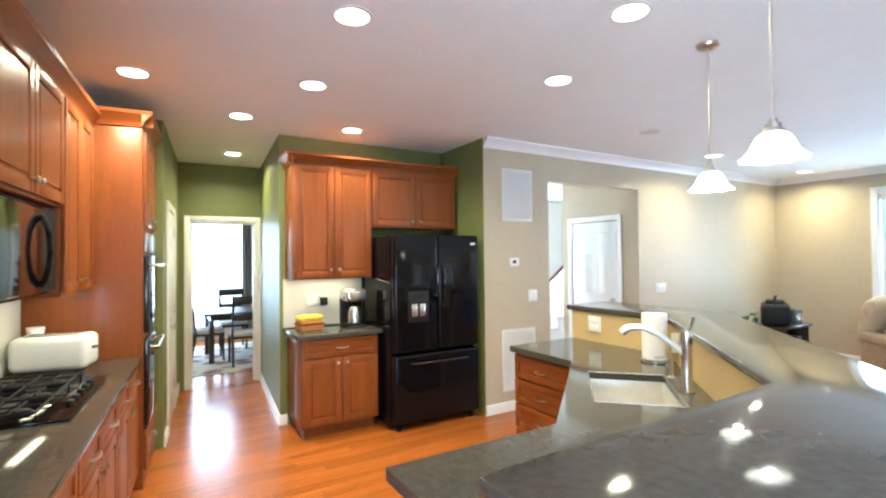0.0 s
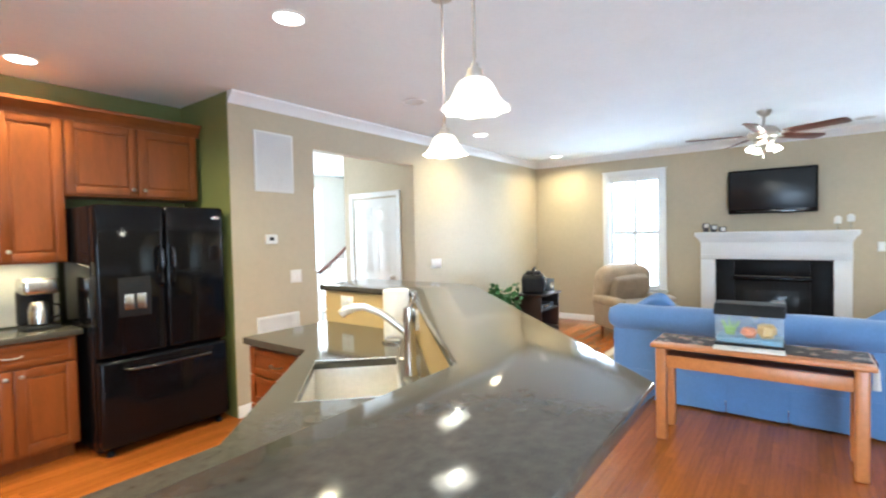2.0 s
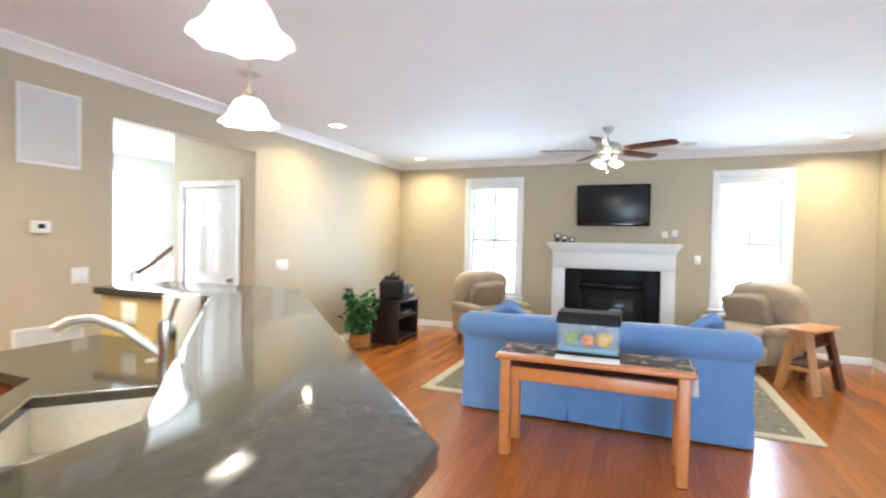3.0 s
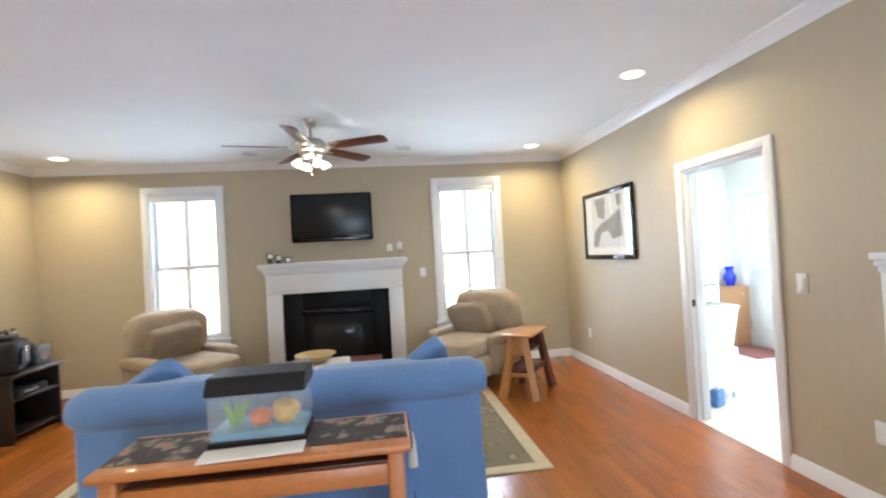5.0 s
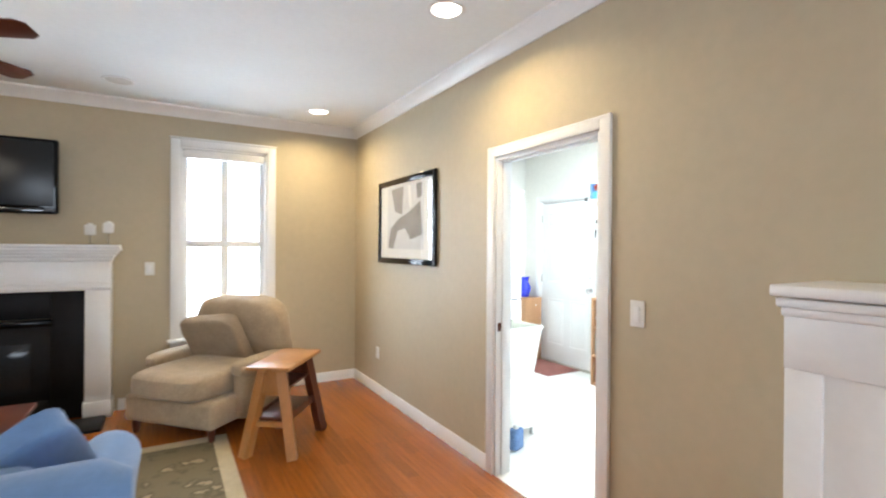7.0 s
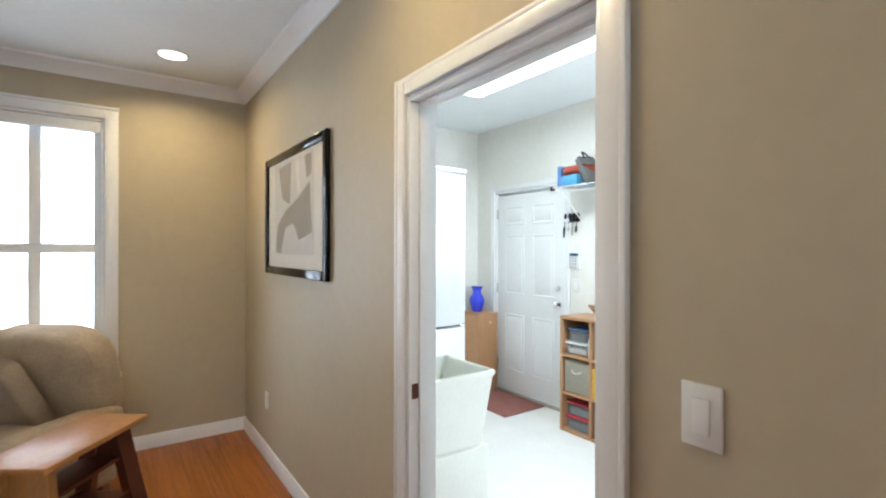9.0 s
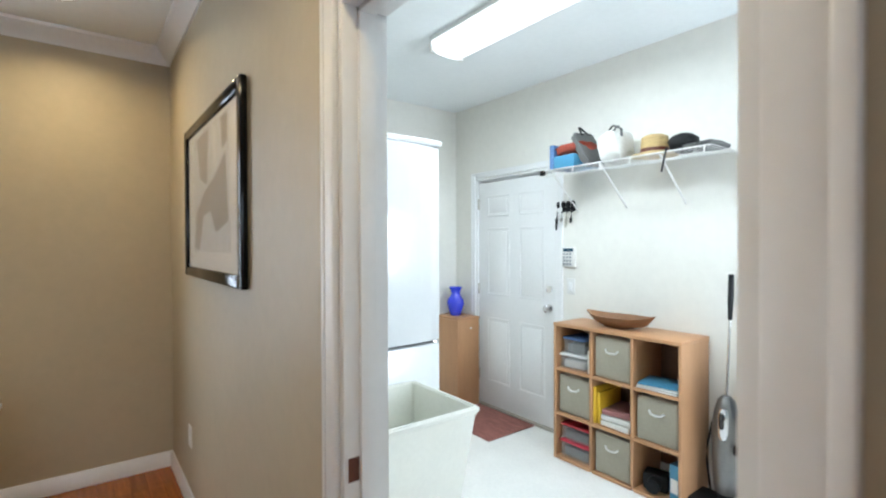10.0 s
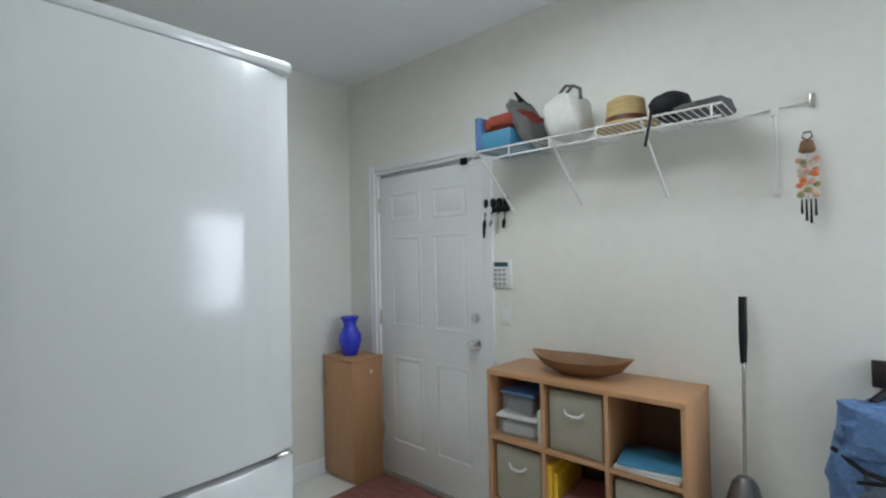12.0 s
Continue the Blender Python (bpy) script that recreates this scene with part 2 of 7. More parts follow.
def pillow(bm, c, h, e=0.45, n=20, wob=0.0):
    """A stuffed cushion: a rounded block with half sizes h."""
    r = bmesh.ops.create_uvsphere(bm, u_segments=n, v_segments=n // 2 + 2, radius=1)
    for v in r["verts"]:
        p = v.co.copy()
        q = Vector([math.copysign(abs(k) ** e, k) for k in p])
        k = 1 + wob * noise.noise(q * 2.3 + Vector(c))
        v.co = Vector([c[i] + q[i] * h[i] * k for i in range(3)])
    return bm


def prism(bm, pts, z0, z1, bevel=0.0):
    """An upright solid on a flat outline."""
    lo = [bm.verts.new((x, y, z0)) for x, y in pts]
    hi = [bm.verts.new((x, y, z1)) for x, y in pts]
    f = [bm.faces.new(lo[::-1]), bm.faces.new(hi)]
    for i in range(len(pts)):
        j = (i + 1) % len(pts)
        f.append(bm.faces.new((lo[i], lo[j], hi[j], hi[i])))
    bmesh.ops.recalc_face_normals(bm, faces=f)
    if bevel:
        bmesh.ops.bevel(bm, geom=list({e for q in f for e in q.edges}), offset=bevel, segments=2, affect="EDGES", profile=0.5)
    return bm


def sweep(bm, prof, a, b, out):
    """A moulding with the profile (out, up) from a to b, standing out along the direction out."""
    a, b, o = Vector(a), Vector(b), Vector(out)
    ra = [bm.verts.new(a + o * p + Vector((0, 0, q))) for p, q in prof]
    rb = [bm.verts.new(b + o * p + Vector((0, 0, q))) for p, q in prof]
    k = len(prof)
    for i in range(k):
        j = (i + 1) % k
        bm.faces.new((ra[i], ra[j], rb[j], rb[i]))
    bm.faces.new(ra[::-1]); bm.faces.new(rb)
    bmesh.ops.recalc_face_normals(bm, faces=bm.faces)
    return bm


def mesh_of(name, bm, material, smooth=True):
    me = bpy.data.meshes.new(name)
    bm.to_mesh(me)
    bm.free()
    me.materials.append(material)
    if smooth:
        me.polygons.foreach_set("use_smooth", [True] * len(me.polygons))
        me.set_sharp_from_angle(angle=radians(38))
    return me


def part(name, bm, material, parent, label=""):
    ob = new(name, mesh_of(name, bm, material))
    ob.parent = parent
    return tagged(ob, label)


def thing(name, at, rz, label, category, group="", kind=""):
    """An Empty at the thing's base; its parts are built round it."""
    ob = new(name)
    ob.empty_display_size = 0.1
    ob.matrix_basis = pose(*at, 0, 0, rz)
    return tagged(ob, label, category, group, kind)


def solid(name, bm, material, label="", category="", group="", kind="structure"):
    return tagged(new(name, mesh_of(name, bm, material)), label, category, group, kind)


def B():
    return bmesh.new()


def block(name, a, b, material, parent, label="", bevel=0.003):
    return part(name, bx(B(), a, b, bevel), material, parent, label)


# ---- the shell ----
NY, EX, SY, WX = 3.955, 8.53, -2.60, -0.755     # living room: north, east, south faces; kitchen west face
T = 0.13
ST = 0.108                                      # south wall thickness


def wall_along_x(name, y0, y1, x0, x1, holes, material, label, z1=CEIL):
    """A wall between y0 and y1 with openings (x0, x1, z0, z1) cut through it."""
    bm, x = B(), x0
    for h0, h1, s, t in sorted(holes):
        if h0 > x: bx(bm, (x, y0, 0), (h0, y1, z1))
        if s > 0: bx(bm, (h0, y0, 0), (h1, y1, s))
        if t < z1: bx(bm, (h0, y0, t), (h1, y1, z1))
        x = h1
    if x < x1: bx(bm, (x, y0, 0), (x1, y1, z1))
    return solid(name, bm, material, label, "wall")


def wall_along_y(name, x0, x1, y0, y1, holes, material, label, z1=CEIL):
    bm, y = B(), y0
    for h0, h1, s, t in sorted(holes):
        if h0 > y: bx(bm, (x0, y, 0), (x1, h0, z1))
        if s > 0: bx(bm, (x0, h0, 0), (x1, h1, s))
        if t < z1: bx(bm, (x0, h0, t), (x1, h1, z1))
        y = h1
    if y < y1: bx(bm, (x0, y, 0), (x1, y1, z1))
    return solid(name, bm, material, label, "wall")


W1, W2 = (1.871, 2.674), (-1.66, -0.887)
WZ = (0.585, 2.385)
LD = (5.074, 5.918, 2.03)                        # laundry doorway
GD = (7.285, 8.22, 2.06)                        # garage door
LY = -5.035                                     # laundry back wall face
HX, HY, DY = 0.975, 4.78, 6.65                  # hall side face, niche back face, hall end face
HD = (0.32, 1.073, 2.035)                        # doorway to the dining room
OP = (3.62, 5.12, 2.375)                         # opening to the foyer

wall_along_x("wall_north", NY, NY + T, 2.76, EX, [(OP[0], OP[1], 0, OP[2])], TAN, "tan painted wall with a wide cased-free opening")
wall_along_y("wall_east", EX, EX + 0.16, LY - 0.2, NY + T, [(*W1, *WZ), (*W2, *WZ)], TAN, "tan painted wall with two tall windows")
wall_along_x("wall_south", SY - ST + 0.006, SY, -1.15, EX, [(LD[0], LD[1], 0, LD[2])], TAN, "tan painted wall with a doorway")
wall_along_x("wall_south_laundry_side", SY - ST, SY - ST + 0.006, 4.2, EX, [(LD[0], LD[1], 0, LD[2])], WHITE_WALL, "white painted laundry wall")
wall_along_y("wall_niche_side", 2.76, 2.76 + T, NY + T, HY + T, [], GREEN, "olive green painted niche wall")
solid("wall_niche_return", bx(B(), (2.756, NY + 0.003, 0), (2.76, NY + T, CEIL)), GREEN, "olive green painted wall return", "wall")
wall_along_x("wall_niche_back", HY, HY + T, HX + T, 2.76, [], GREEN, "olive green painted niche wall")
HF = 1.13                                       # the hall widens a little towards its end
solid("wall_hall_east", prism(B(), [(HX, HY), (HX + T, HY), (HF + T, DY), (HF, DY)], 0, CEIL), GREEN, "olive green painted hall wall", "wall")
wall_along_x("wall_hall_end", DY, DY + T, WX, 2.2, [(HD[0], HD[1], 0, HD[2])], GREEN, "olive green wall with a doorway")
HT = math.degrees(math.atan2(0.16, DY - 4.76))  # the hall runs a few degrees off the room
solid("wall_hall_west", prism(B(), [(0.03, 4.76), (0.19, DY), (0.07, DY), (-0.09, 4.76)], 0, CEIL), GREEN, "olive green painted hall wall", "wall")
wall_along_x("wall_hall_corner", 4.76, 4.87, WX, -0.085, [], GREEN, "olive green painted wall")
FILL_HOLE = (-2.1, -0.3, 0.0, 2.08)                    # opening added behind the starting point to let fill light in
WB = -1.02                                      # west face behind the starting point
wall_along_y("wall_west", WB - 0.13, WB, SY - T, 0.5, [FILL_HOLE], CREAM, "cream painted kitchen wall with an unseen opening added for fill light")
solid("wall_west_kitchen", prism(B(), [(WB, 0.5), (-0.697, 4.76), (-0.827, 4.76), (WB - 0.13, 0.5)], 0, CEIL), CREAM, "cream painted kitchen wall behind the cabinets", "wall")
# Unseen bright sheet and lamp, added to lift the surfaces facing west.
solid("backdrop_west_fill", bx(B(), (WX - 2.2, -5, -1), (WX - 2.15, 3, 4)), OUTSIDE, "bright hazy daylight", "backdrop")
area("west_fill_light", look((WB - 0.16, -1.2, 1.05), (6, 1.2, 1.2)), 1.75, 2.0, WEST_FILL_POWER, DAY)
wall_along_x("wall_laundry_back", LY - 0.14, LY, 4.2, EX, [(GD[0], GD[1], 0, GD[2])], WHITE_WALL, "white painted laundry wall with an entry door")
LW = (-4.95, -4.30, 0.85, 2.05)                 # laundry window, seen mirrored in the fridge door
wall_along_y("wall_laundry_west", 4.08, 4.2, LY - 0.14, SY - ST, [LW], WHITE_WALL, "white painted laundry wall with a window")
wall_along_x("wall_foyer_north", 7.9, 8.02, 2.3, 9.0, [(3.6, 6.9, 0.3, 2.5)], WHITE_WALL, "white foyer wall with a bright window")
wall_along_y("wall_foyer_closet", 5.35, 5.47, NY + T, 5.48, [], TAN, "tan painted closet wall")
wall_along_y("wall_foyer_east", 8.9, 9.0, 5.40, 7.9, [], WHITE_WALL, "white foyer wall")
wall_along_x("wall_foyer_closet_back", 5.36, 5.48, 5.47, 9.0, [], WHITE_WALL, "white closet wall beneath the stairs")
wall_along_y("wall_foyer_west", 2.3, 2.4, HY + T, 7.9, [], WHITE_WALL, "white foyer wall")
wall_along_y("wall_dining_west", -1.7, -1.58, DY + T, 10.5, [], CREAM, "cream dining room wall")
wall_along_y("wall_dining_east", 2.9, 3.0, DY + T, 10.5, [], CREAM, "cream dining room wall")
wall_along_x("wall_dining_north", 10.4, 10.52, -1.7, 3.0, [(-0.75, 1.45, 0.25, 2.4)], CREAM, "cream dining room wall with a wide window")
wall_along_x("wall_hall_end_east", DY, DY + T, 2.2, 3.0, [], CREAM, "cream painted wall")
solid("floor_foyer", bx(B(), (2.2, HY, -0.05), (9.0, 8.0, -0.014)), VINYL, "pale foyer floor", "floor")
solid("floor_dining", bx(B(), (-1.7, DY + T, -0.05), (3.0, 10.5, -0.002)), OAK, "oak dining room floor", "floor")
solid("backdrop_north", bx(B(), (-4, 11.6, -1), (10, 11.65, 5)), OUTSIDE, "bright hazy daylight", "backdrop")
solid("backdrop_foyer", bx(B(), (3.1, 8.3, -0.5), (7.3, 8.34, 3.2)), OUTSIDE, "bright hazy daylight", "backdrop")
solid("backdrop_west", bx(B(), (2.6, -6.4, -1), (2.65, -3.2, 4)), OUTSIDE, "bright hazy daylight", "backdrop")
area("foyer_window_light", look((5.2, 7.86, 1.5), (4.9, 3.0, 1.0)), 3.2, 2.0, 165.0, (1.0, 0.97, 0.92))
area("dining_window_light", look((0.25, 10.36, 1.35), (0.5, 5.0, 0.6)), 1.9, 2.1, 110.0, DAY)
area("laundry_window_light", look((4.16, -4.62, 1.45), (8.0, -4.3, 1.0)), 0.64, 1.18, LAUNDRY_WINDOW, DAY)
solid("wall_laundry_east", bx(B(), (EX - 0.006, LY, 0), (EX, SY - ST, CEIL)), WHITE_WALL, "white painted laundry wall", "wall")
solid("ground_beyond_door", bx(B(), (7.0, LY - 1.6, -0.2), (8.6, LY - 0.14, -0.01)), VINYL, "pale concrete floor", "floor")

solid("floor_underlay", bx(B(), (-1.02, SY, -0.05), (EX, DY + T, -0.012)), JOINT, "dark floor underlay between boards", "floor")
solid("floor_laundry", bx(B(), (4.2, LY - 0.14, -0.05), (EX, SY, -0.002)), VINYL, "pale vinyl laundry floor", "floor")
solid("ceiling", bx(B(), (-2.6, LY - 0.3, CEIL), (EX + 0.2, 11.2, CEIL + 0.12)), CEILING, "smooth white painted ceiling", "ceiling")

# mouldings
BASE = [(0, 0), (0.016, 0), (0.016, 0.075), (0.010, 0.088), (0.008, 0.098), (0, 0.098)]
CROWN = [(0, -0.095), (0.012, -0.095), (0.016, -0.078), (0.036, -0.058), (0.060, -0.026), (0.078, -0.016), (0.082, 0), (0, 0)]
bm = B()
for a, b, o in (((2.76, NY), (OP[0], NY), (0, -1)), ((OP[1], NY), (EX, NY), (0, -1)), ((EX, NY), (EX, 1.27), (-1, 0)), ((EX, -0.41), (EX, SY), (-1, 0)),
                ((EX, SY), (LD[1] + 0.072, SY), (0, 1)), ((LD[0] - 0.072, SY), (4.19, SY), (0, 1)), ((HX, HY), (HF, DY), (-0.996, 0.083)), ((HX, HY), (1.04, HY), (0, -1)),
                ((0.031, 4.77), (0.054, 5.05), (0.996, -0.084)), ((0.133, 5.98), (0.19, DY), (0.996, -0.084)), ((OP[1], NY), (OP[1], NY + T), (-1, 0)), ((OP[0], NY), (OP[0], NY + T), (1, 0))):
    sweep(bm, BASE, (*a, 0), (*b, 0), (*o, 0))
solid("baseboard", bm, TRIM, "white painted baseboard", "baseboard")
bm = B()
for a, b, o in (((EX, LY), (GD[1] + 0.06, LY), (0, 1)), ((GD[0] - 0.06, LY), (4.2, LY), (0, 1)), ((EX - 0.006, LY), (EX - 0.006, SY - ST), (-1, 0))):
    sweep(bm, BASE, (*a, 0), (*b, 0), (*o, 0))
solid("baseboard_laundry", bm, TRIM, "white painted baseboard", "baseboard")
bm = B()
for a, b, o in (((2.76, NY), (EX, NY), (0, -1)), ((EX, NY), (EX, SY), (-1, 0)), ((EX, SY), (-1.02, SY), (0, 1))):
    sweep(bm, CROWN, (*a, CEIL), (*b, CEIL), (*o, 0))
solid("trim_crown", bm, TRIM, "white crown moulding", "trim")

# planes of the laundry doorway, hall doorway and garage door casings
def casing(name, axis, face, out, s0, s1, top, w, label, depth=0.018, jamb=None):
    """Casing on three sides of a doorway; the jamb lines the wall."""
    bm = B()
    def b(s, t, z, y, d0=0.0, d1=depth):
        p, q = sorted((face + out * d0, face + out * d1))
        if axis == "x": bx(bm, (s, p, z), (t, q, y), 0.004)
        else: bx(bm, (p, s, z), (q, t, y), 0.004)
    b(s0 - w + 0.016, s0 - 0.006, 0, top + w - 0.016); b(s1 + 0.006, s1 + w - 0.016, 0, top + w - 0.016); b(s0 - 0.004, s1 + 0.004, top + 0.006, top + w - 0.016)
    b(s0 - w, s0 - w + 0.018, 0, top + w, 0, depth + 0.003); b(s1 + w - 0.018, s1 + w, 0, top + w, 0, depth + 0.003); b(s0 - w + 0.016, s1 + w - 0.016, top + w - 0.018, top + w - 0.001, 0, depth + 0.0015)
    ob = solid(name, bm, TRIM, label, "door trim")
    if jamb:
        bm = B()
        for s, t, z, y in ((s0 - 0.005, s0 + 0.016, 0, top), (s1 - 0.016, s1 + 0.005, 0, top), (s0 + 0.016, s1 - 0.016, top - 0.016, top + 0.005)):
            p, q = sorted((face + out * 0.004, face - out * jamb))
            if axis == "x": bx(bm, (s, p, z), (t, q, y), 0.002)
            else: bx(bm, (p, s, z), (q, t, y), 0.002)
            m = (p + q) / 2
            g = 0.012
            if s < s0: s, t = t, t + g
            elif t > s1 + 0.001: s, t = s - g, s
            else: z, y = z - g, z
            if axis == "x": bx(bm, (s, m - 0.02, z), (t, m + 0.02, y), 0.002)
            else: bx(bm, (m - 0.02, s, z), (m + 0.02, t, y), 0.002)
        solid(name + "_jamb", bm, TRIM, "white painted door jamb with a stop", "door jamb")
    return ob


casing("door_trim_laundry", "x", SY, 1, LD[0], LD[1], LD[2], 0.072, "white moulded door casing", jamb=ST + 0.006)
casing("door_trim_laundry_inner", "x", SY - ST, -1, LD[0], LD[1], LD[2], 0.07, "white moulded door casing")
casing("door_trim_hall", "x", DY, -1, HD[0], HD[1], HD[2], 0.065, "white moulded door casing", jamb=T + 0.016)
casing("door_trim_garage", "x", LY, 1, GD[0], GD[1], GD[2], 0.06, "white door casing", jamb=0.12)


# windows
def window(name, y0, y1, z0, z1):
    """A double-hung window in the east wall: casing, sill, two sashes with one upright bar each, head rail of a raised blind."""
    w = thing(name, (EX, (y0 + y1) / 2, z0), 0, "tall white double-hung window with two panes a sash", "window", kind="structure")
    h, a = z1 - z0, (y1 - y0) / 2
    bm = B()
    for p, q in (((-0.02, -a - 0.08, -0.02), (0.0, -a, h + 0.08)), ((-0.02, a, -0.02), (0.0, a + 0.08, h + 0.08)), ((-0.02, -a, h), (0.0, a, h + 0.08)),
                 ((-0.028, -a - 0.086, h + 0.064), (-0.001, a + 0.086, h + 0.084))):
        bx(bm, p, q, 0.004)
    part("casing", bm, TRIM, w)
    bm = B()
    for p, q in (((0.0, -a, 0), (0.15, -a + 0.02, h)), ((0.0, a - 0.02, 0), (0.15, a, h)), ((0.0, -a, h - 0.02), (0.15, a, h))):
        bx(bm, p, q, 0.002)
    part("reveal", bm, TRIM, w)
    bm = bx(B(), (-0.055, -a - 0.1, -0.03), (0.15, a + 0.1, 0.0), 0.006)
    bx(bm, (-0.018, -a - 0.08, -0.085), (0.0, a + 0.08, -0.03), 0.004)
    part("window_sill", bm, TRIM, w)
    mid = h * 0.49
    for nm, s, t, x in (("upper_sash", mid - 0.02, h - 0.02, 0.085), ("lower_sash", 0.0, mid + 0.03, 0.0565)):
        bm = B()
        for p, q in (((x, -a + 0.02, s), (x + 0.028, -a + 0.065, t)), ((x, a - 0.065, s), (x + 0.028, a - 0.02, t)), ((x, -a + 0.065, s), (x + 0.028, a - 0.065, s + 0.06)),
                     ((x, -a + 0.065, t - 0.055), (x + 0.028, a - 0.065, t)), ((x + 0.002, -0.034, s + 0.06), (x + 0.026, 0.034, t - 0.055))):
            bx(bm, p, q, 0.003)
        sash = part(nm, bm, TRIM, w)
        for p, q in ((-a + 0.065, -0.034), (0.034, a - 0.065)):
            pane = part("pane", bx(B(), (x + 0.011, p, s + 0.06), (x + 0.014, q, t - 0.055)), PANE, sash, "clear window pane")
            pane.visible_shadow = False
    part("blind_headrail", bx(B(), (0.005, -a + 0.025, h - 0.10), (0.05, a - 0.025, h - 0.022), 0.01), TRIM, w, "raised white blind")
    area("window_light", look((EX + 0.20, (y0 + y1) / 2, z0 + h / 2), (0, (y0 + y1) / 2, z0 + h / 2 - 1.0)), y1 - y0, h, WINDOW_POWER, DAY)


window("window_1", *W1, *WZ)
window("window_2", *W2, *WZ)
solid("backdrop_east", bx(B(), (EX + 2.2, -7, -1), (EX + 2.25, 8, 6)), OUTSIDE, "bright hazy daylight", "backdrop")


# ---- lamps in the ceilings ----
def recessed(x, y):
    c = thing("recessed_light", (x, y, CEIL), 0, "lit round recessed ceiling light with a white ring", "ceiling light", "recessed lights")
    part("trim_ring", lathe(B(), [(0.082, 0.0), (0.082, -0.004), (0.098, -0.006), (0.104, -0.003), (0.104, 0.0)], 32), TRIM, c, "white ring")
    part("lens", lathe(B(), [(0.0005, -0.004), (0.08, -0.005), (0.08, 0.0), (0.0005, 0.0)], 24), CAN_GLOW, c, "glowing lamp lens")
    area("can_light", pose(x, y, CEIL - 0.012), 0.12, 0.12, CAN_POWER, WARM, "DISK").data.spread = radians(150)


for x, y in ((0.81, 2.32), (-0.14, 3.66), (0.90, 3.34), (0.58, 4.32), (0.71, 5.88), (1.53, 4.31), (2.30, 2.45), (1.96, 1.62), (5.68, -2.08), (7.99, -2.03), (5.71, 3.34), (8.01, 3.34)):
    recessed(x, y)


# ---- kitchen ----
def front(parent, name, w, h, material, at, turn, knob=None, pull=False, depth=0.02):
    """A raised-panel door or drawer front, w by h, with its knob or pull; at: lower left corner, turn: degrees about z (0 faces -y)."""
    r = min(0.058, h * 0.26)
    bm = bx(B(), (0.003, -depth * 0.55, 0.003), (w - 0.003, -0.002, h - 0.003), 0.002)
    for p, q in (((0, -depth, 0), (r, 0, h)), ((w - r, -depth, 0), (w, 0, h)), ((r, -depth, 0), (w - r, 0, r)), ((r, -depth, h - r), (w - r, 0, h))):
        bx(bm, p, q, 0.004)
    g = r + 0.014
    m = pose(*at, 0, 0, turn)
    bmesh.ops.transform(bm, matrix=m, verts=bm.verts)
    d = part(name, bm, material, parent)
    if h > 0.2:
        bm = bx(B(), (g, -depth * 0.95, g), (w - g, -depth * 0.4, h - g), 0.012, 1)
        bmesh.ops.transform(bm, matrix=m, verts=bm.verts)
        part("raised_panel", bm, material, d)
    if knob:
        bm = lathe(B(), [(0.005, 0), (0.006, 0.012), (0.014, 0.018), (0.015, 0.024), (0.009, 0.029), (0.001, 0.030)], 14)
        bmesh.ops.transform(bm, matrix=m @ pose(knob[0], -depth, knob[1], 90), verts=bm.verts)
        part("knob", bm, NICKEL, d, "satin nickel knob")
    if pull:
        c = w / 2
        bm = tube(B(), [(c - 0.05, -depth, h / 2), (c - 0.048, -depth - 0.022, h / 2), (c - 0.02, -depth - 0.03, h / 2 - 0.004), (c + 0.02, -depth - 0.03, h / 2 - 0.004), (c + 0.048, -depth - 0.022, h / 2), (c + 0.05, -depth, h / 2)], 0.0055, 8)
        bmesh.ops.transform(bm, matrix=m, verts=bm.verts)
        part("pull", bm, NICKEL, d, "satin nickel pull")
    return d


CAB_CROWN = [(0, -0.015), (0.012, -0.015), (0.014, 0.01), (0.022, 0.022), (0.05, 0.055), (0.062, 0.066), (0.066, 0.09), (0, 0.09)]

# uppers in the niche: one tall pair, one short pair over the fridge
uz0, uz1 = 1.375, 2.43
u1 = thing("wall_cabinet", (1.385, 4.778, uz0), 0, "cherry wall cabinet with two raised-panel doors", "cabinet", "kitchen wall cabinets")
block("body", (-0.36, -0.33, 0), (0.385, -0.005, uz1 - uz0), CHERRY, u1)
front(u1, "door", 0.362, uz1 - uz0 - 0.03, CHERRY, (-0.352, -0.331, 0.015), 0, (0.325, 0.07))
front(u1, "door", 0.362, uz1 - uz0 - 0.03, CHERRY, (0.016, -0.331, 0.015), 0, (0.037, 0.07))
u2 = thing("wall_cabinet", (2.27, 4.778, 1.86), 0, "short cherry wall cabinet above the refrigerator", "cabinet", "kitchen wall cabinets")
block("body", (-0.50, -0.33, 0), (0.46, -0.005, uz1 - 1.86), CHERRY, u2)
front(u2, "door", 0.468, uz1 - 1.89, CHERRY, (-0.492, -0.331, 0.015), 0, (0.43, 0.05))
front(u2, "door", 0.468, uz1 - 1.89, CHERRY, (-0.016, -0.331, 0.015), 0, (0.038, 0.05))
bm = sweep(B(), CAB_CROWN, (0.975, 4.448, uz1), (2.755, 4.448, uz1), (0, -1, 0))
sweep(bm, CAB_CROWN, (1.025, 4.398, uz1), (1.025, 4.775, uz1), (-1, 0, 0))
bx(bm, (1.025, 4.438, uz1), (2.73, 4.775, uz1 + 0.06))
tagged(new("cabinet_crown", mesh_of("cabinet_crown", bm, CHERRY_H)), "cherry crown moulding along the wall cabinets", "moulding")

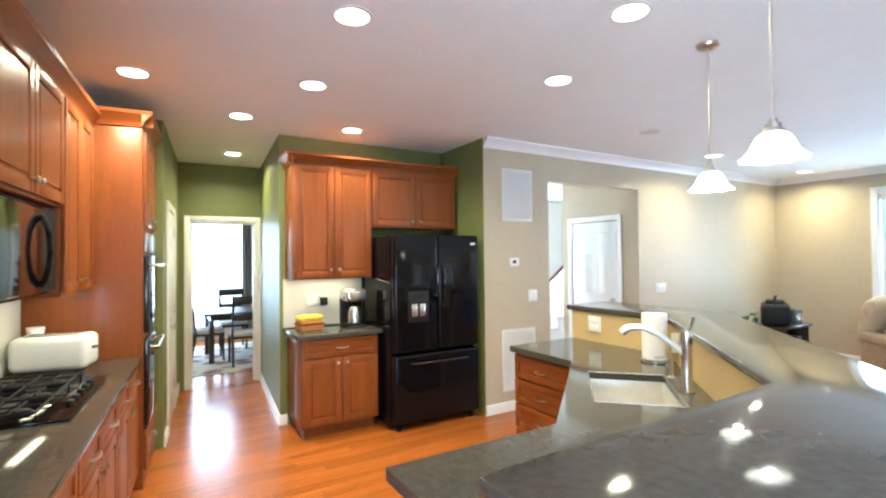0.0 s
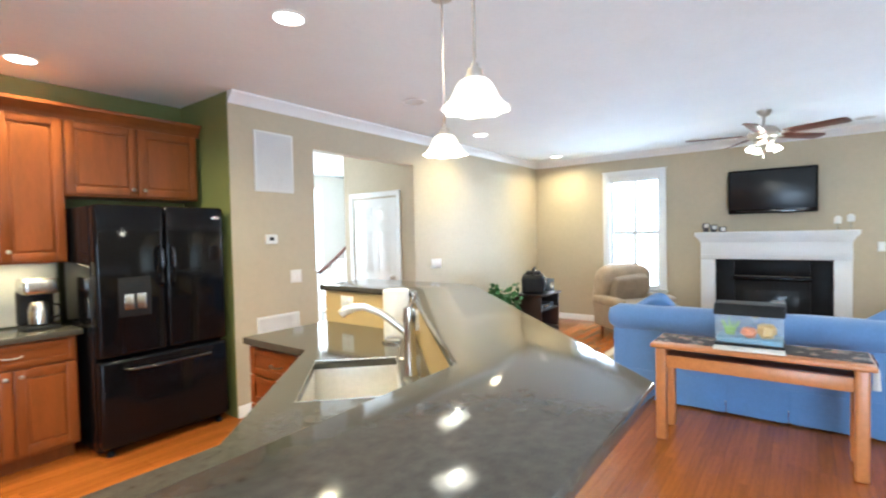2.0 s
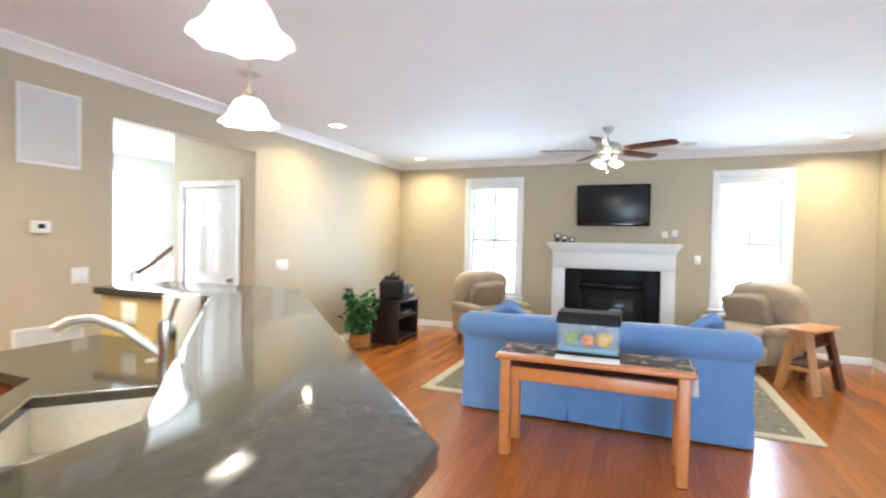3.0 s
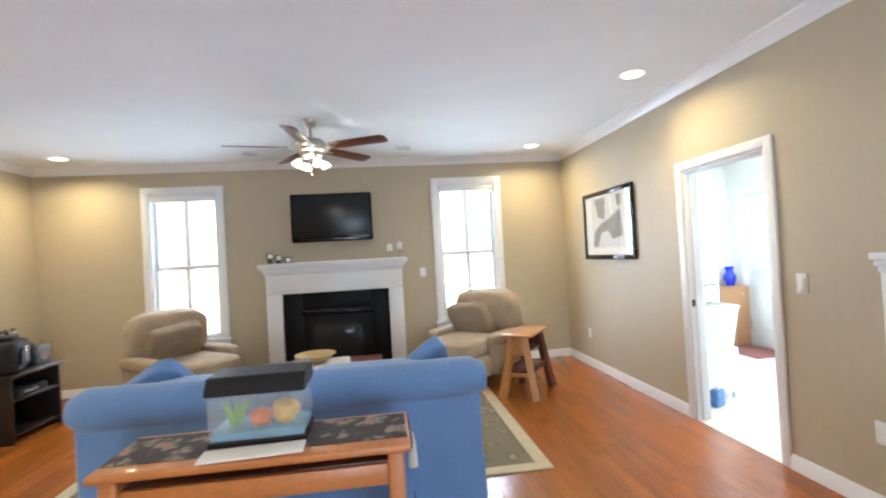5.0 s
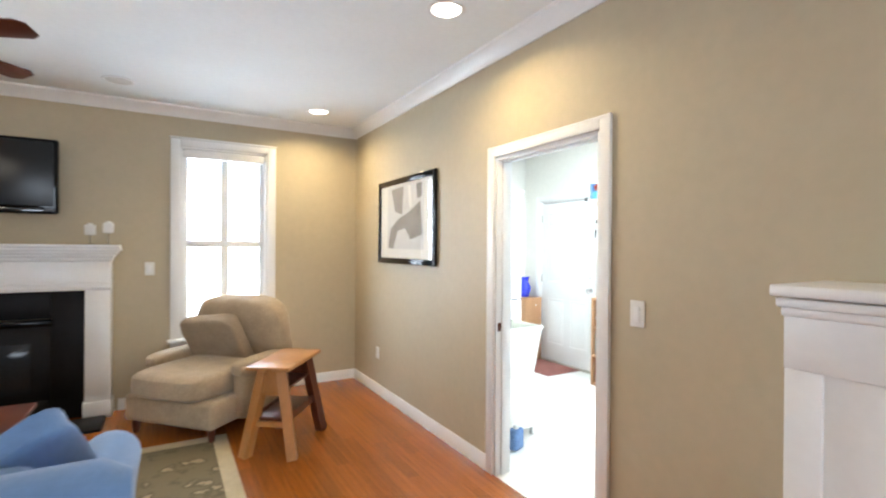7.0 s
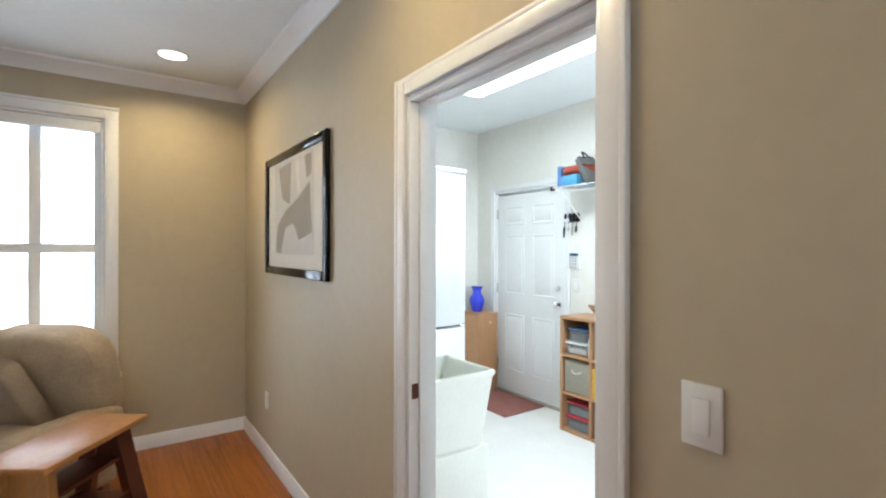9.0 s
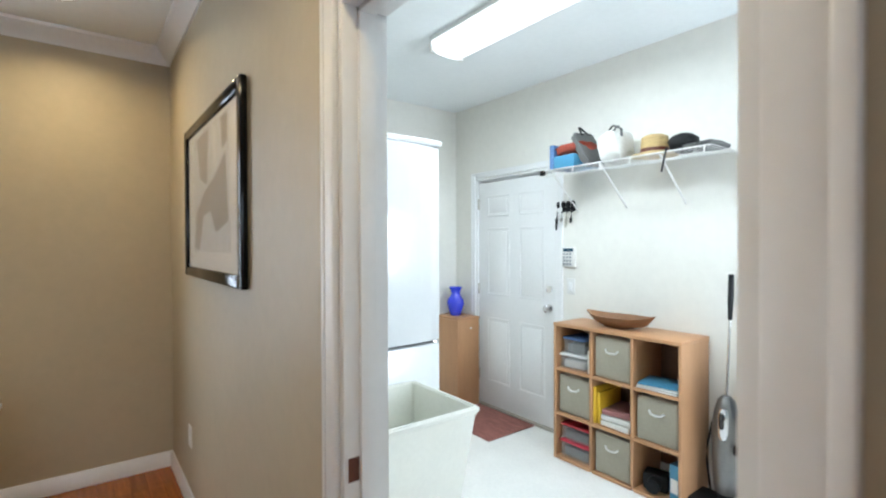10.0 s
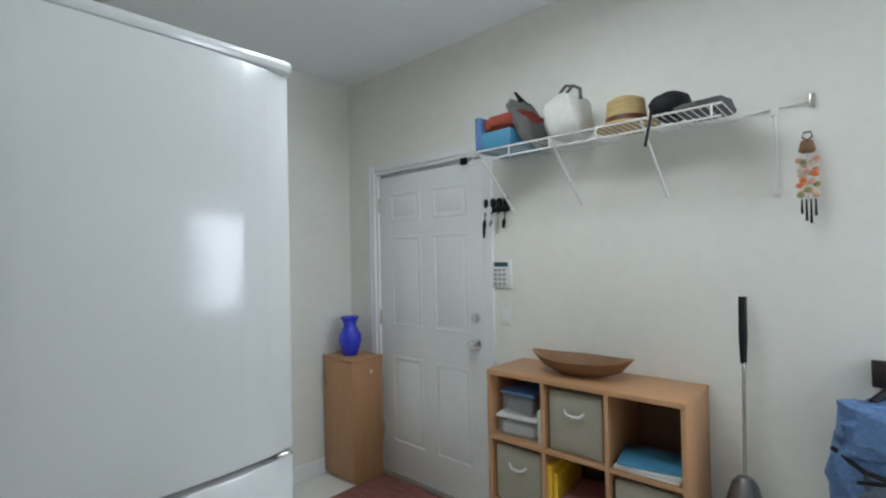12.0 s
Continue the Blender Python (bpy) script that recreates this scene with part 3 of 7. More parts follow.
# base cabinet beside the fridge
b1 = thing("base_cabinet", (1.045, 4.778, 0), 0, "cherry base cabinet with one drawer and two doors", "cabinet", "kitchen base cabinets")
bm = bx(B(), (0, -0.53, 0.10), (0.70, -0.004, 0.868), 0.003)
bx(bm, (0.03, -0.46, 0.0), (0.68, -0.004, 0.10))
part("body", bm, CHERRY, b1)
front(b1, "drawer", 0.68, 0.15, CHERRY_H, (0.01, -0.531, 0.705), 0, pull=True)
front(b1, "door", 0.335, 0.565, CHERRY, (0.01, -0.531, 0.125), 0, (0.30, 0.52))
front(b1, "door", 0.335, 0.565, CHERRY, (0.355, -0.531, 0.125), 0, (0.035, 0.52))
tagged(new("worktop", mesh_of("worktop", bx(B(), (0.995, 4.198, 0.87), (1.775, 4.776, 0.91), 0.006), GRANITE)), "dark polished granite worktop on a base cabinet", "worktop")
tagged(new("backsplash", mesh_of("backsplash", bx(B(), (1.005, 4.762, 0.912), (1.785, 4.777, 1.373), 0.002), CREAM)), "cream painted backsplash above the worktop", "backsplash")
# Added fill over the small worktop; no lamp body hangs here.
area("worktop_fill_light", pose(1.385, 4.60, 1.37), 0.55, 0.06, 2.2, WARM)

# refrigerator
f = thing("refrigerator", (2.262, 4.772, 0), 0, "glossy black side-by-side refrigerator with ice dispenser", "refrigerator")
block("body", (-0.47, -0.70, 0.03), (0.44, -0.01, 1.77), BLACK, f, bevel=0.008)
bm = bx(B(), (-0.47, -0.80, 0.70), (-0.022, -0.705, 1.775), 0.03, 4)
d1 = part("door", bm, BLACK, f)
d2 = part("door", bx(B(), (-0.016, -0.80, 0.70), (0.44, -0.705, 1.775), 0.03, 4), BLACK, f)
d3 = part("freezer_drawer", bx(B(), (-0.47, -0.80, 0.07), (0.44, -0.705, 0.688), 0.03, 4), BLACK, f)
for s, d in ((-0.06, d1), (0.022, d2)):
    part("handle", tube(B(), [(s, -0.80, 1.18), (s, -0.845, 1.21), (s, -0.852, 1.33), (s, -0.845, 1.45), (s, -0.80, 1.48)], 0.013, 10), BLACK_GLASS, d, "black bar handle")
part("handle", tube(B(), [(-0.32, -0.80, 0.615), (-0.30, -0.845, 0.61), (-0.015, -0.852, 0.61), (0.27, -0.845, 0.61), (0.29, -0.80, 0.615)], 0.013, 10), BLACK_GLASS, d3, "black bar handle")
bm = bx(B(), (-0.34, -0.806, 0.98), (-0.13, -0.795, 1.26), 0.006)
disp = part("dispenser", bm, BLACK_MATT, d1, "ice and water dispenser")
part("paddle", bx(B(), (-0.305, -0.81, 1.03), (-0.245, -0.804, 1.14), 0.004), STEEL, d1)
part("paddle", bx(B(), (-0.225, -0.81, 1.03), (-0.165, -0.804, 1.14), 0.004), STEEL, d1)
part("display", bx(B(), (-0.29, -0.81, 1.19), (-0.18, -0.804, 1.225), 0.002), GREY_GLASS, d1)
last = part("badge", lathe(B(), [(0.001, 0), (0.03, 0.001), (0.03, 0.003), (0.001, 0.004)], 20), CHROME, d2, "small oval silver badge")
last.matrix_basis = pose(0.37, -0.80, 1.69, 90) @ Matrix.Diagonal((1.2, 0.42, 1, 1))
for s in (-0.40, 0.38):
    part("foot", lathe(B(), [(0.025, 0), (0.025, 0.02), (0.012, 0.035), (0.001, 0.036)], 12, (s, -0.72, 0)), BLACK_MATT, f)

# things on the small worktop
k = thing("coffee_maker", (1.60, 4.50, 0.91), 0, "black and steel drip coffee maker on the worktop", "coffee maker")
bm = bx(B(), (-0.10, -0.12, 0), (0.10, 0.12, 0.03), 0.012)
bx(bm, (-0.10, 0.03, 0.03), (0.10, 0.12, 0.27), 0.012)
part("base", bm, BLACK_MATT, k)
part("brew_head", bx(B(), (-0.10, -0.12, 0.245), (0.10, 0.12, 0.36), 0.025, 3), STEEL, k, "steel brew head")
part("carafe", lathe(B(), [(0.055, 0), (0.066, 0.01), (0.068, 0.10), (0.055, 0.15), (0.045, 0.165), (0.001, 0.166)], 24, (0, -0.04, 0.032)), STEEL, k, "steel carafe")
part("carafe_handle", tube(B(), [(0.06, -0.06, 0.17), (0.10, -0.08, 0.165), (0.105, -0.085, 0.09), (0.062, -0.06, 0.07)], 0.008), BLACK_MATT, k)
k = thing("bread_basket", (1.18, 4.50, 0.91), 8, "small woven basket with a yellow cloth lining on the worktop", "basket")
part("basket", bx(B(), (-0.11, -0.075, 0), (0.11, 0.075, 0.10), 0.02, 3), BASKET, k)
part("band", bx(B(), (-0.116, -0.081, 0.055), (0.116, 0.081, 0.07), 0.006), BROWN, k)
part("lining", pillow(B(), (0, 0, 0.115), (0.118, 0.083, 0.028), 0.5, 18, 0.1), YELLOW, k, "yellow cloth")


def wall_plate(at, turn, label, kind_name="light_switch", w=0.075, h=0.118, toggles=1):
    """A cover plate with its toggles or sockets; turn 0 faces -y."""
    p = thing(kind_name, at, turn, label, "wall plate")
    part("plate", bx(B(), (-w / 2, -0.007, -h / 2), (w / 2, 0, h / 2), 0.003), PLASTIC, p)
    for i in range(toggles):
        c = (i - (toggles - 1) / 2) * 0.046
        if kind_name == "power_outlet":
            for z in (-0.027, 0.021):
                part("socket", bx(B(), (c - 0.017, -0.0095, z - 0.014), (c + 0.017, -0.006, z + 0.02), 0.006), TRIM, p)
        else:
            part("toggle", bx(B(), (c - 0.016, -0.011, -0.033), (c + 0.016, -0.006, 0.033), 0.003), TRIM, p)
    return p


wall_plate((1.27, 4.761, 1.16), 0, "white plate with outlets on the backsplash", "power_outlet", 0.12, 0.118, 2)
ch = thing("phone_charger", (1.385, 4.761, 1.155), 0, "small black charger plugged in at the backsplash", "charger")
part("body", bx(B(), (-0.035, -0.05, -0.05), (0.035, -0.001, 0.03), 0.01), BLACK_MATT, ch)
part("cord", tube(B(), [(0, -0.02, 0.03), (0.0, -0.03, 0.10), (0.01, -0.02, 0.205)], 0.004), PLASTIC, ch)
part("plug", bx(B(), (-0.045, -0.03, 0.03), (0.045, -0.001, 0.055), 0.006), PLASTIC, ch)

# west run: base cabinets, worktop, cooktop, microwave, wall cabinets, oven tower
before = set(bpy.data.objects)
units = [(0.62, 1.32), (1.32, 2.30), (2.30, 3.16), (3.16, 4.0)]
for i, (a, b) in enumerate(units):
    u = thing("base_cabinet", (WX, a, 0), 0, "cherry base cabinet with a drawer above two doors", "cabinet", "kitchen base cabinets")
    w = b - a
    bm = bx(B(), (0.004, 0.001, 0.10), (0.61, w - 0.001, 0.868), 0.002)
    bx(bm, (0.004, 0.001, 0), (0.55, w - 0.001, 0.10))
    part("body", bm, CHERRY, u)
    hw = (w - 0.03) / 2
    for j in range(2):
        o = 0.01 + j * (hw + 0.01)
        front(u, "door", hw, 0.565, CHERRY, (0.611, o, 0.125), 90, ((hw - 0.035) if j == 0 else 0.035, 0.52))
        front(u, "drawer", hw, 0.15, CHERRY_H, (0.611, o, 0.705), 90, pull=True)
tagged(new("worktop", mesh_of("worktop", bx(B(), (WX + 0.003, 0.60, 0.87), (-0.105, 4.0, 0.91), 0.006), GRANITE)), "dark polished granite worktop with a cooktop set in", "worktop")

ck = thing("gas_cooktop", (-0.47, 3.02, 0.911), 0, "black gas cooktop with cast iron grates", "cooktop")
part("plate", bx(B(), (-0.25, -0.42, 0), (0.26, 0.42, 0.012), 0.005), BLACK, ck)
for gy in (-0.27, 0.0, 0.27):
    bm = B()
    for o in (-0.125, 0.125):
        tube(bm, [(-0.2, gy + o, 0.012), (-0.2, gy + o, 0.045), (0.14, gy + o, 0.045), (0.14, gy + o, 0.012)], 0.006, 6)
    for xx in (-0.2, -0.03, 0.14):
        tube(bm, [(xx, gy - 0.125, 0.045), (xx, gy + 0.125, 0.045)], 0.006, 6)
    for xx in (-0.11, 0.06):
        tube(bm, [(xx - 0.07, gy, 0.047), (xx + 0.07, gy, 0.047)], 0.005, 6)
        tube(bm, [(xx, gy - 0.08, 0.047), (xx, gy + 0.08, 0.047)], 0.005, 6)
    part("grate", bm, BLACK_MATT, ck, "cast iron grate")
    for xx in (-0.11, 0.06):
        part("burner", lathe(B(), [(0.045, 0.012), (0.045, 0.022), (0.034, 0.024), (0.034, 0.032), (0.001, 0.034)], 20, (xx, gy, 0)), SOOT, ck)
for j in range(5):
    part("control_knob", lathe(B(), [(0.018, 0.012), (0.018, 0.03), (0.012, 0.036), (0.001, 0.036)], 14, (0.215, -0.2 + 0.1 * j, 0)), BLACK_MATT, ck)

mw = thing("microwave", (WX, 2.30, 1.40), 0, "glossy black over-the-range microwave oven", "microwave")
block("body", (0.004, 0.0, 0.0), (0.36, 0.98, 0.44), BLACK, mw, bevel=0.006)
dr = part("door", bx(B(), (0.362, 0.01, 0.02), (0.40, 0.76, 0.43), 0.012, 3), BLACK_GLASS, mw, "black glass door")
part("control_panel", bx(B(), (0.362, 0.77, 0.02), (0.395, 0.975, 0.43), 0.008), BLACK_MATT, mw)
part("handle", tube(B(), [(0.396, 0.71, 0.05), (0.415, 0.71, 0.075), (0.432, 0.71, 0.13), (0.44, 0.71, 0.22), (0.432, 0.71, 0.31), (0.415, 0.71, 0.365), (0.396, 0.71, 0.39)], 0.014, 10), BLACK, dr)
part("vent_grille", bx(B(), (0.36, 0.02, 0.431), (0.385, 0.96, 0.439)), BLACK_MATT, mw)

mw.matrix_basis = mw.matrix_basis @ Matrix.Diagonal((0.865, 1.02, 1, 1))

for a, b, z0, lab in ((0.62, 1.46, 1.38, "cherry wall cabinet with two raised-panel doors"), (1.46, 2.298, 1.38, "cherry wall cabinet with two raised-panel doors"),
                      (2.30, 3.28, 1.85, "short cherry wall cabinet above the microwave"), (3.282, 4.0, 1.38, "cherry wall cabinet with two raised-panel doors")):
    u = thing("wall_cabinet", (WX, a, z0), 0, lab, "cabinet", "kitchen wall cabinets")
    w, h = b - a, 2.46 - z0
    block("body", (0.004, 0.001, 0), (0.36, w - 0.001, h), CHERRY, u, bevel=0.002)
    hw = (w - 0.03) / 2
    front(u, "door", hw, h - 0.03, CHERRY, (0.361, 0.01, 0.015), 90, (hw - 0.035, 0.06))
    front(u, "door", hw, h - 0.03, CHERRY, (0.361, 0.02 + hw, 0.015), 90, (0.035, 0.06))
bm = sweep(B(), CAB_CROWN, (WX + 0.36, 0.62, 2.46), (WX + 0.36, 4.0, 2.46), (1, 0, 0))
bx(bm, (WX + 0.004, 0.62, 2.461), (WX + 0.365, 4.0, 2.52))
tagged(new("cabinet_crown", mesh_of("cabinet_crown", bm, CHERRY_H)), "cherry crown moulding along the wall cabinets", "moulding")
# Fill lamp added above the west worktop, without a fixture.
area("worktop_fill_light", pose(-0.53, 3.62, 1.374), 0.06, 0.6, 2.0, WARM)

ov = thing("oven_tower", (WX, 4.01, 0), 0, "tall cherry cabinet with a built-in black and steel double oven", "cabinet")
block("body", (0.004, 0.0, 0.0), (0.655, 0.74, 2.50), CHERRY, ov)
for z0, z1, nm in ((0.42, 1.02, "oven_door"), (1.06, 1.60, "oven_door")):
    d = part(nm, bx(B(), (0.656, 0.04, z0), (0.69, 0.70, z1), 0.008, 3), BLACK_GLASS, ov, "black glass oven door")
    part("handle", tube(B(), [(0.69, 0.09, z1 - 0.07), (0.735, 0.10, z1 - 0.07), (0.735, 0.64, z1 - 0.07), (0.69, 0.65, z1 - 0.07)], 0.012, 10), STEEL, d, "steel bar handle")
part("control_panel", bx(B(), (0.656, 0.04, 1.62), (0.684, 0.70, 1.76), 0.006), STEEL, ov, "steel control panel")
front(ov, "drawer", 0.70, 0.27, CHERRY_H, (0.656, 0.02, 0.12), 90, pull=True)
front(ov, "door", 0.345, 0.66, CHERRY, (0.656, 0.02, 1.80), 90, (0.31, 0.06))
front(ov, "door", 0.345, 0.66, CHERRY, (0.656, 0.375, 1.80), 90, (0.035, 0.06))
bm = sweep(B(), CAB_CROWN, (0.655, -0.06, 2.50), (0.655, 0.74, 2.50), (1, 0, 0))
sweep(bm, CAB_CROWN, (0.33, 0.0, 2.50), (0.72, 0.0, 2.50), (0, -1, 0))
part("crown", bm, CHERRY_H, ov)

to = thing("toaster", (-0.545, 3.79, 0.911), 82, "white two-slice toaster on the worktop", "toaster")
part("body", bx(B(), (-0.12, -0.21, 0.012), (0.12, 0.17, 0.21), 0.035, 4), PLASTIC, to)
for s in (-0.04, 0.04):
    part("slot", bx(B(), (s - 0.014, -0.15, 0.207), (s + 0.014, 0.12, 0.213), 0.002), BLACK_MATT, to)
part("base", bx(B(), (-0.09, -0.15, 0.0), (0.09, 0.15, 0.014), 0.004), GREY, to)
part("lever", bx(B(), (-0.02, -0.235, 0.12), (0.02, -0.208, 0.135), 0.005), GREY, to)
pt = thing("ceramic_jug", (-0.65, 3.90, 0.911), 0, "white ceramic jug by the backsplash", "jug")
part("body", lathe(B(), [(0.05, 0), (0.06, 0.01), (0.062, 0.14), (0.04, 0.2), (0.046, 0.25), (0.001, 0.245)], 20), PLASTIC, pt)

# the run follows the hall, a few degrees off the room
swing = pose(-0.105, 3.98, 0, 0, 0, -4.35) @ pose(0.105, -3.98, 0)
for ob in set(bpy.data.objects) - before:
    if ob.parent is None:
        ob.matrix_basis = swing @ ob.matrix_basis

# island: worktop, half wall, raised bar
LOW = [(0.613, 0.865), (0.613, 1.52), (1.34, 1.52), (2.215, 2.28), (2.215, 2.893), (2.86, 2.893), (2.86, 2.06), (1.655, 0.865)]
def off(c, d):
    return (2.03 + c * 0.7071 + d * 0.7071, 1.70 + c * 0.7071 - d * 0.7071)
bm = B()
SK = (-0.29, 0.29, -0.20, 0.20)                       # sink cut-out along and across the diagonal
cut = [off(SK[0], SK[2]), off(SK[1], SK[2]), off(SK[1], SK[3]), off(SK[0], SK[3])]
lo = [bm.verts.new((x, y, 0.87)) for x, y in LOW]; hi = [bm.verts.new((x, y, 0.91)) for x, y in LOW]
cl = [bm.verts.new((x, y, 0.87)) for x, y in cut]; chh = [bm.verts.new((x, y, 0.91)) for x, y in cut]
for i in range(8):
    j = (i + 1) % 8
    bm.faces.new((lo[i], lo[j], hi[j], hi[i]))
for i in range(4):
    j = (i + 1) % 4
    bm.faces.new((cl[j], cl[i], chh[i], chh[j]))
for r, c in ((hi, chh), (lo, cl)):
    for q in ((r[2], r[3], c[1], c[0]), (r[3], r[4], r[5], c[1]), (r[5], r[6], c[2], c[1]), (r[6], r[7], c[3], c[2]), (r[7], r[0], c[3]), (r[0], r[1], r[2], c[0], c[3])):
        bm.faces.new(q)
bmesh.ops.recalc_face_normals(bm, faces=bm.faces)
tagged(new("island_worktop", mesh_of("island_worktop", bm, GRANITE)), "dark polished granite island worktop with a sink", "worktop")

isl = thing("island_cabinet", (2.265, 2.285, 0), 0, "cherry island cabinet with a stack of four drawers", "cabinet", "kitchen base cabinets")
bm = bx(B(), (0.0, 0.0, 0.10), (0.58, 0.60, 0.868), 0.002)
bx(bm, (0.06, 0.0, 0), (0.58, 0.58, 0.10))
part("body", bm, CHERRY, isl)
for z, h in ((0.125, 0.19), (0.325, 0.17), (0.505, 0.17), (0.685, 0.165)):
    front(isl, "drawer", 0.58, h, CHERRY_H, (-0.001, 0.59, z), -90, pull=True)
isl2 = thing("sink_cabinet", (2.03, 1.70, 0), 45, "cherry diagonal sink cabinet with two doors", "cabinet", "kitchen base cabinets")
block("body", (-0.34, -0.10, 0.10), (0.30, 0.285, 0.64), CHERRY, isl2)
front(isl2, "door", 0.30, 0.70, CHERRY, (0.30, 0.286, 0.125), 180, (0.265, 0.64))
front(isl2, "door", 0.30, 0.70, CHERRY, (-0.03, 0.286, 0.125), 180, (0.035, 0.64))
isl3 = thing("island_cabinet", (0.65, 0.875, 0), 0, "cherry island cabinet beneath the granite worktop", "cabinet", "kitchen base cabinets")
bm = bx(B(), (0.0, 0.0, 0.10), (0.74, 0.565, 0.868), 0.002)
bx(bm, (0.03, 0.0, 0), (0.74, 0.50, 0.10))
part("body", bm, CHERRY, isl3)
front(isl3, "door", 0.36, 0.70, CHERRY, (0.37, 0.566, 0.125), 180, (0.32, 0.64))
front(isl3, "door", 0.36, 0.70, CHERRY, (0.735, 0.566, 0.125), 180, (0.035, 0.64))

sk = thing("kitchen_sink", (2.03, 1.70, 0.71), 45, "stainless steel undermount sink in the island", "sink")
bm = B()
for p, q in (((-0.30, -0.21, 0), (0.30, 0.21, 0.006)), ((-0.30, -0.21, 0), (-0.29, 0.21, 0.16)), ((0.29, -0.21, 0), (0.30, 0.21, 0.16)), ((-0.29, -0.21, 0), (0.29, -0.20, 0.16)), ((-0.29, 0.20, 0), (0.29, 0.21, 0.16))):
    bx(bm, p, q, 0.003)
part("bowl", bm, SINK, sk)
part("rim", tube(B(), [(-0.288, -0.196, 0.199), (0.288, -0.196, 0.199), (0.288, 0.196, 0.199), (-0.288, 0.196, 0.199), (-0.288, -0.19, 0.199)], 0.004, 6), STEEL, sk)
part("drain", lathe(B(), [(0.045, 0.006), (0.045, 0.01), (0.03, 0.008), (0.001, 0.008)], 20), CHROME, sk)

fa = thing("faucet", (2.175, 1.50, 0.911), 45, "tall brushed nickel pull-out kitchen faucet", "faucet")
part("base", lathe(B(), [(0.034, 0), (0.034, 0.008), (0.026, 0.02), (0.025, 0.20), (0.028, 0.25), (0.022, 0.29), (0.001, 0.30)], 20), STEEL, fa)
part("spout", tube(B(), [(0, 0.0, 0.17), (0.01, 0.05, 0.215), (0.02, 0.12, 0.27), (0.03, 0.19, 0.30), (0.035, 0.255, 0.295), (0.037, 0.29, 0.27)], [0.016, 0.016, 0.016, 0.017, 0.019, 0.02], 12), NICKEL, fa)
part("lever", tube(B(), [(0, 0, 0.26), (-0.01, -0.02, 0.33), (-0.012, -0.03, 0.36)], 0.008, 8), STEEL, fa)
so = thing("soap_dispenser", (2.35, 1.70, 0.911), 45, "brushed nickel soap dispenser beside the sink", "soap dispenser")
part("post", lathe(B(), [(0.02, 0), (0.02, 0.006), (0.011, 0.012), (0.011, 0.10), (0.001, 0.10)], 14), NICKEL, so)
part("nozzle", tube(B(), [(0, 0, 0.10), (0, 0.02, 0.112), (0, 0.08, 0.108)], 0.008, 8), NICKEL, so)
for z in (0.05,):
    part("stem", tube(B(), [(0.0, 0, z), (0.05, 0.01, z + 0.01)], 0.007, 8), NICKEL, so)
pr = thing("paper_towel_roll", (2.63, 1.993, 0.911), 0, "white paper towel roll on a steel stand", "paper towel")
part("stand", lathe(B(), [(0.085, 0), (0.085, 0.01), (0.07, 0.014), (0.012, 0.016), (0.012, 0.30), (0.001, 0.30)], 24), STEEL, pr)
part("roll", lathe(B(), [(0.02, 0.018), (0.073, 0.018), (0.074, 0.03), (0.074, 0.285), (0.072, 0.295), (0.02, 0.295), (0.019, 0.29)], 32), PAPER, pr)

BZ = 1.172
HW_IN = [(0.57, 0.86), (1.66, 0.86), (2.865, 2.055), (2.865, 2.90)]
HW_OUT = [(2.985, 2.90), (2.985, 2.005), (1.71, 0.74), (0.57, 0.74)]
solid("wall_half_bar", prism(B(), HW_IN + HW_OUT, 0, BZ - 0.042), SPLASH, "ochre painted half wall under the raised bar", "half wall")
BAR = [(0.50, 0.405), (1.765, 0.415), (3.33, 1.93), (3.33, 2.945), (2.845, 2.945), (2.845, 2.07), (1.65, 0.885), (0.50, 0.853)]
tagged(new("bar_top", mesh_of("bar_top", prism(B(), BAR, BZ - 0.04, BZ, 0.007), GRANITE)), "dark polished granite raised bar top with angled ends", "bar counter")
wall_plate((2.864, 2.67, 1.045), -90, "white outlet plate on the ochre half wall", "power_outlet", 0.118, 0.118, 2)
wall_plate((2.666, 1.858, 1.04), -45, "white outlet plate on the ochre half wall", "power_outlet", 0.08, 0.118, 1)


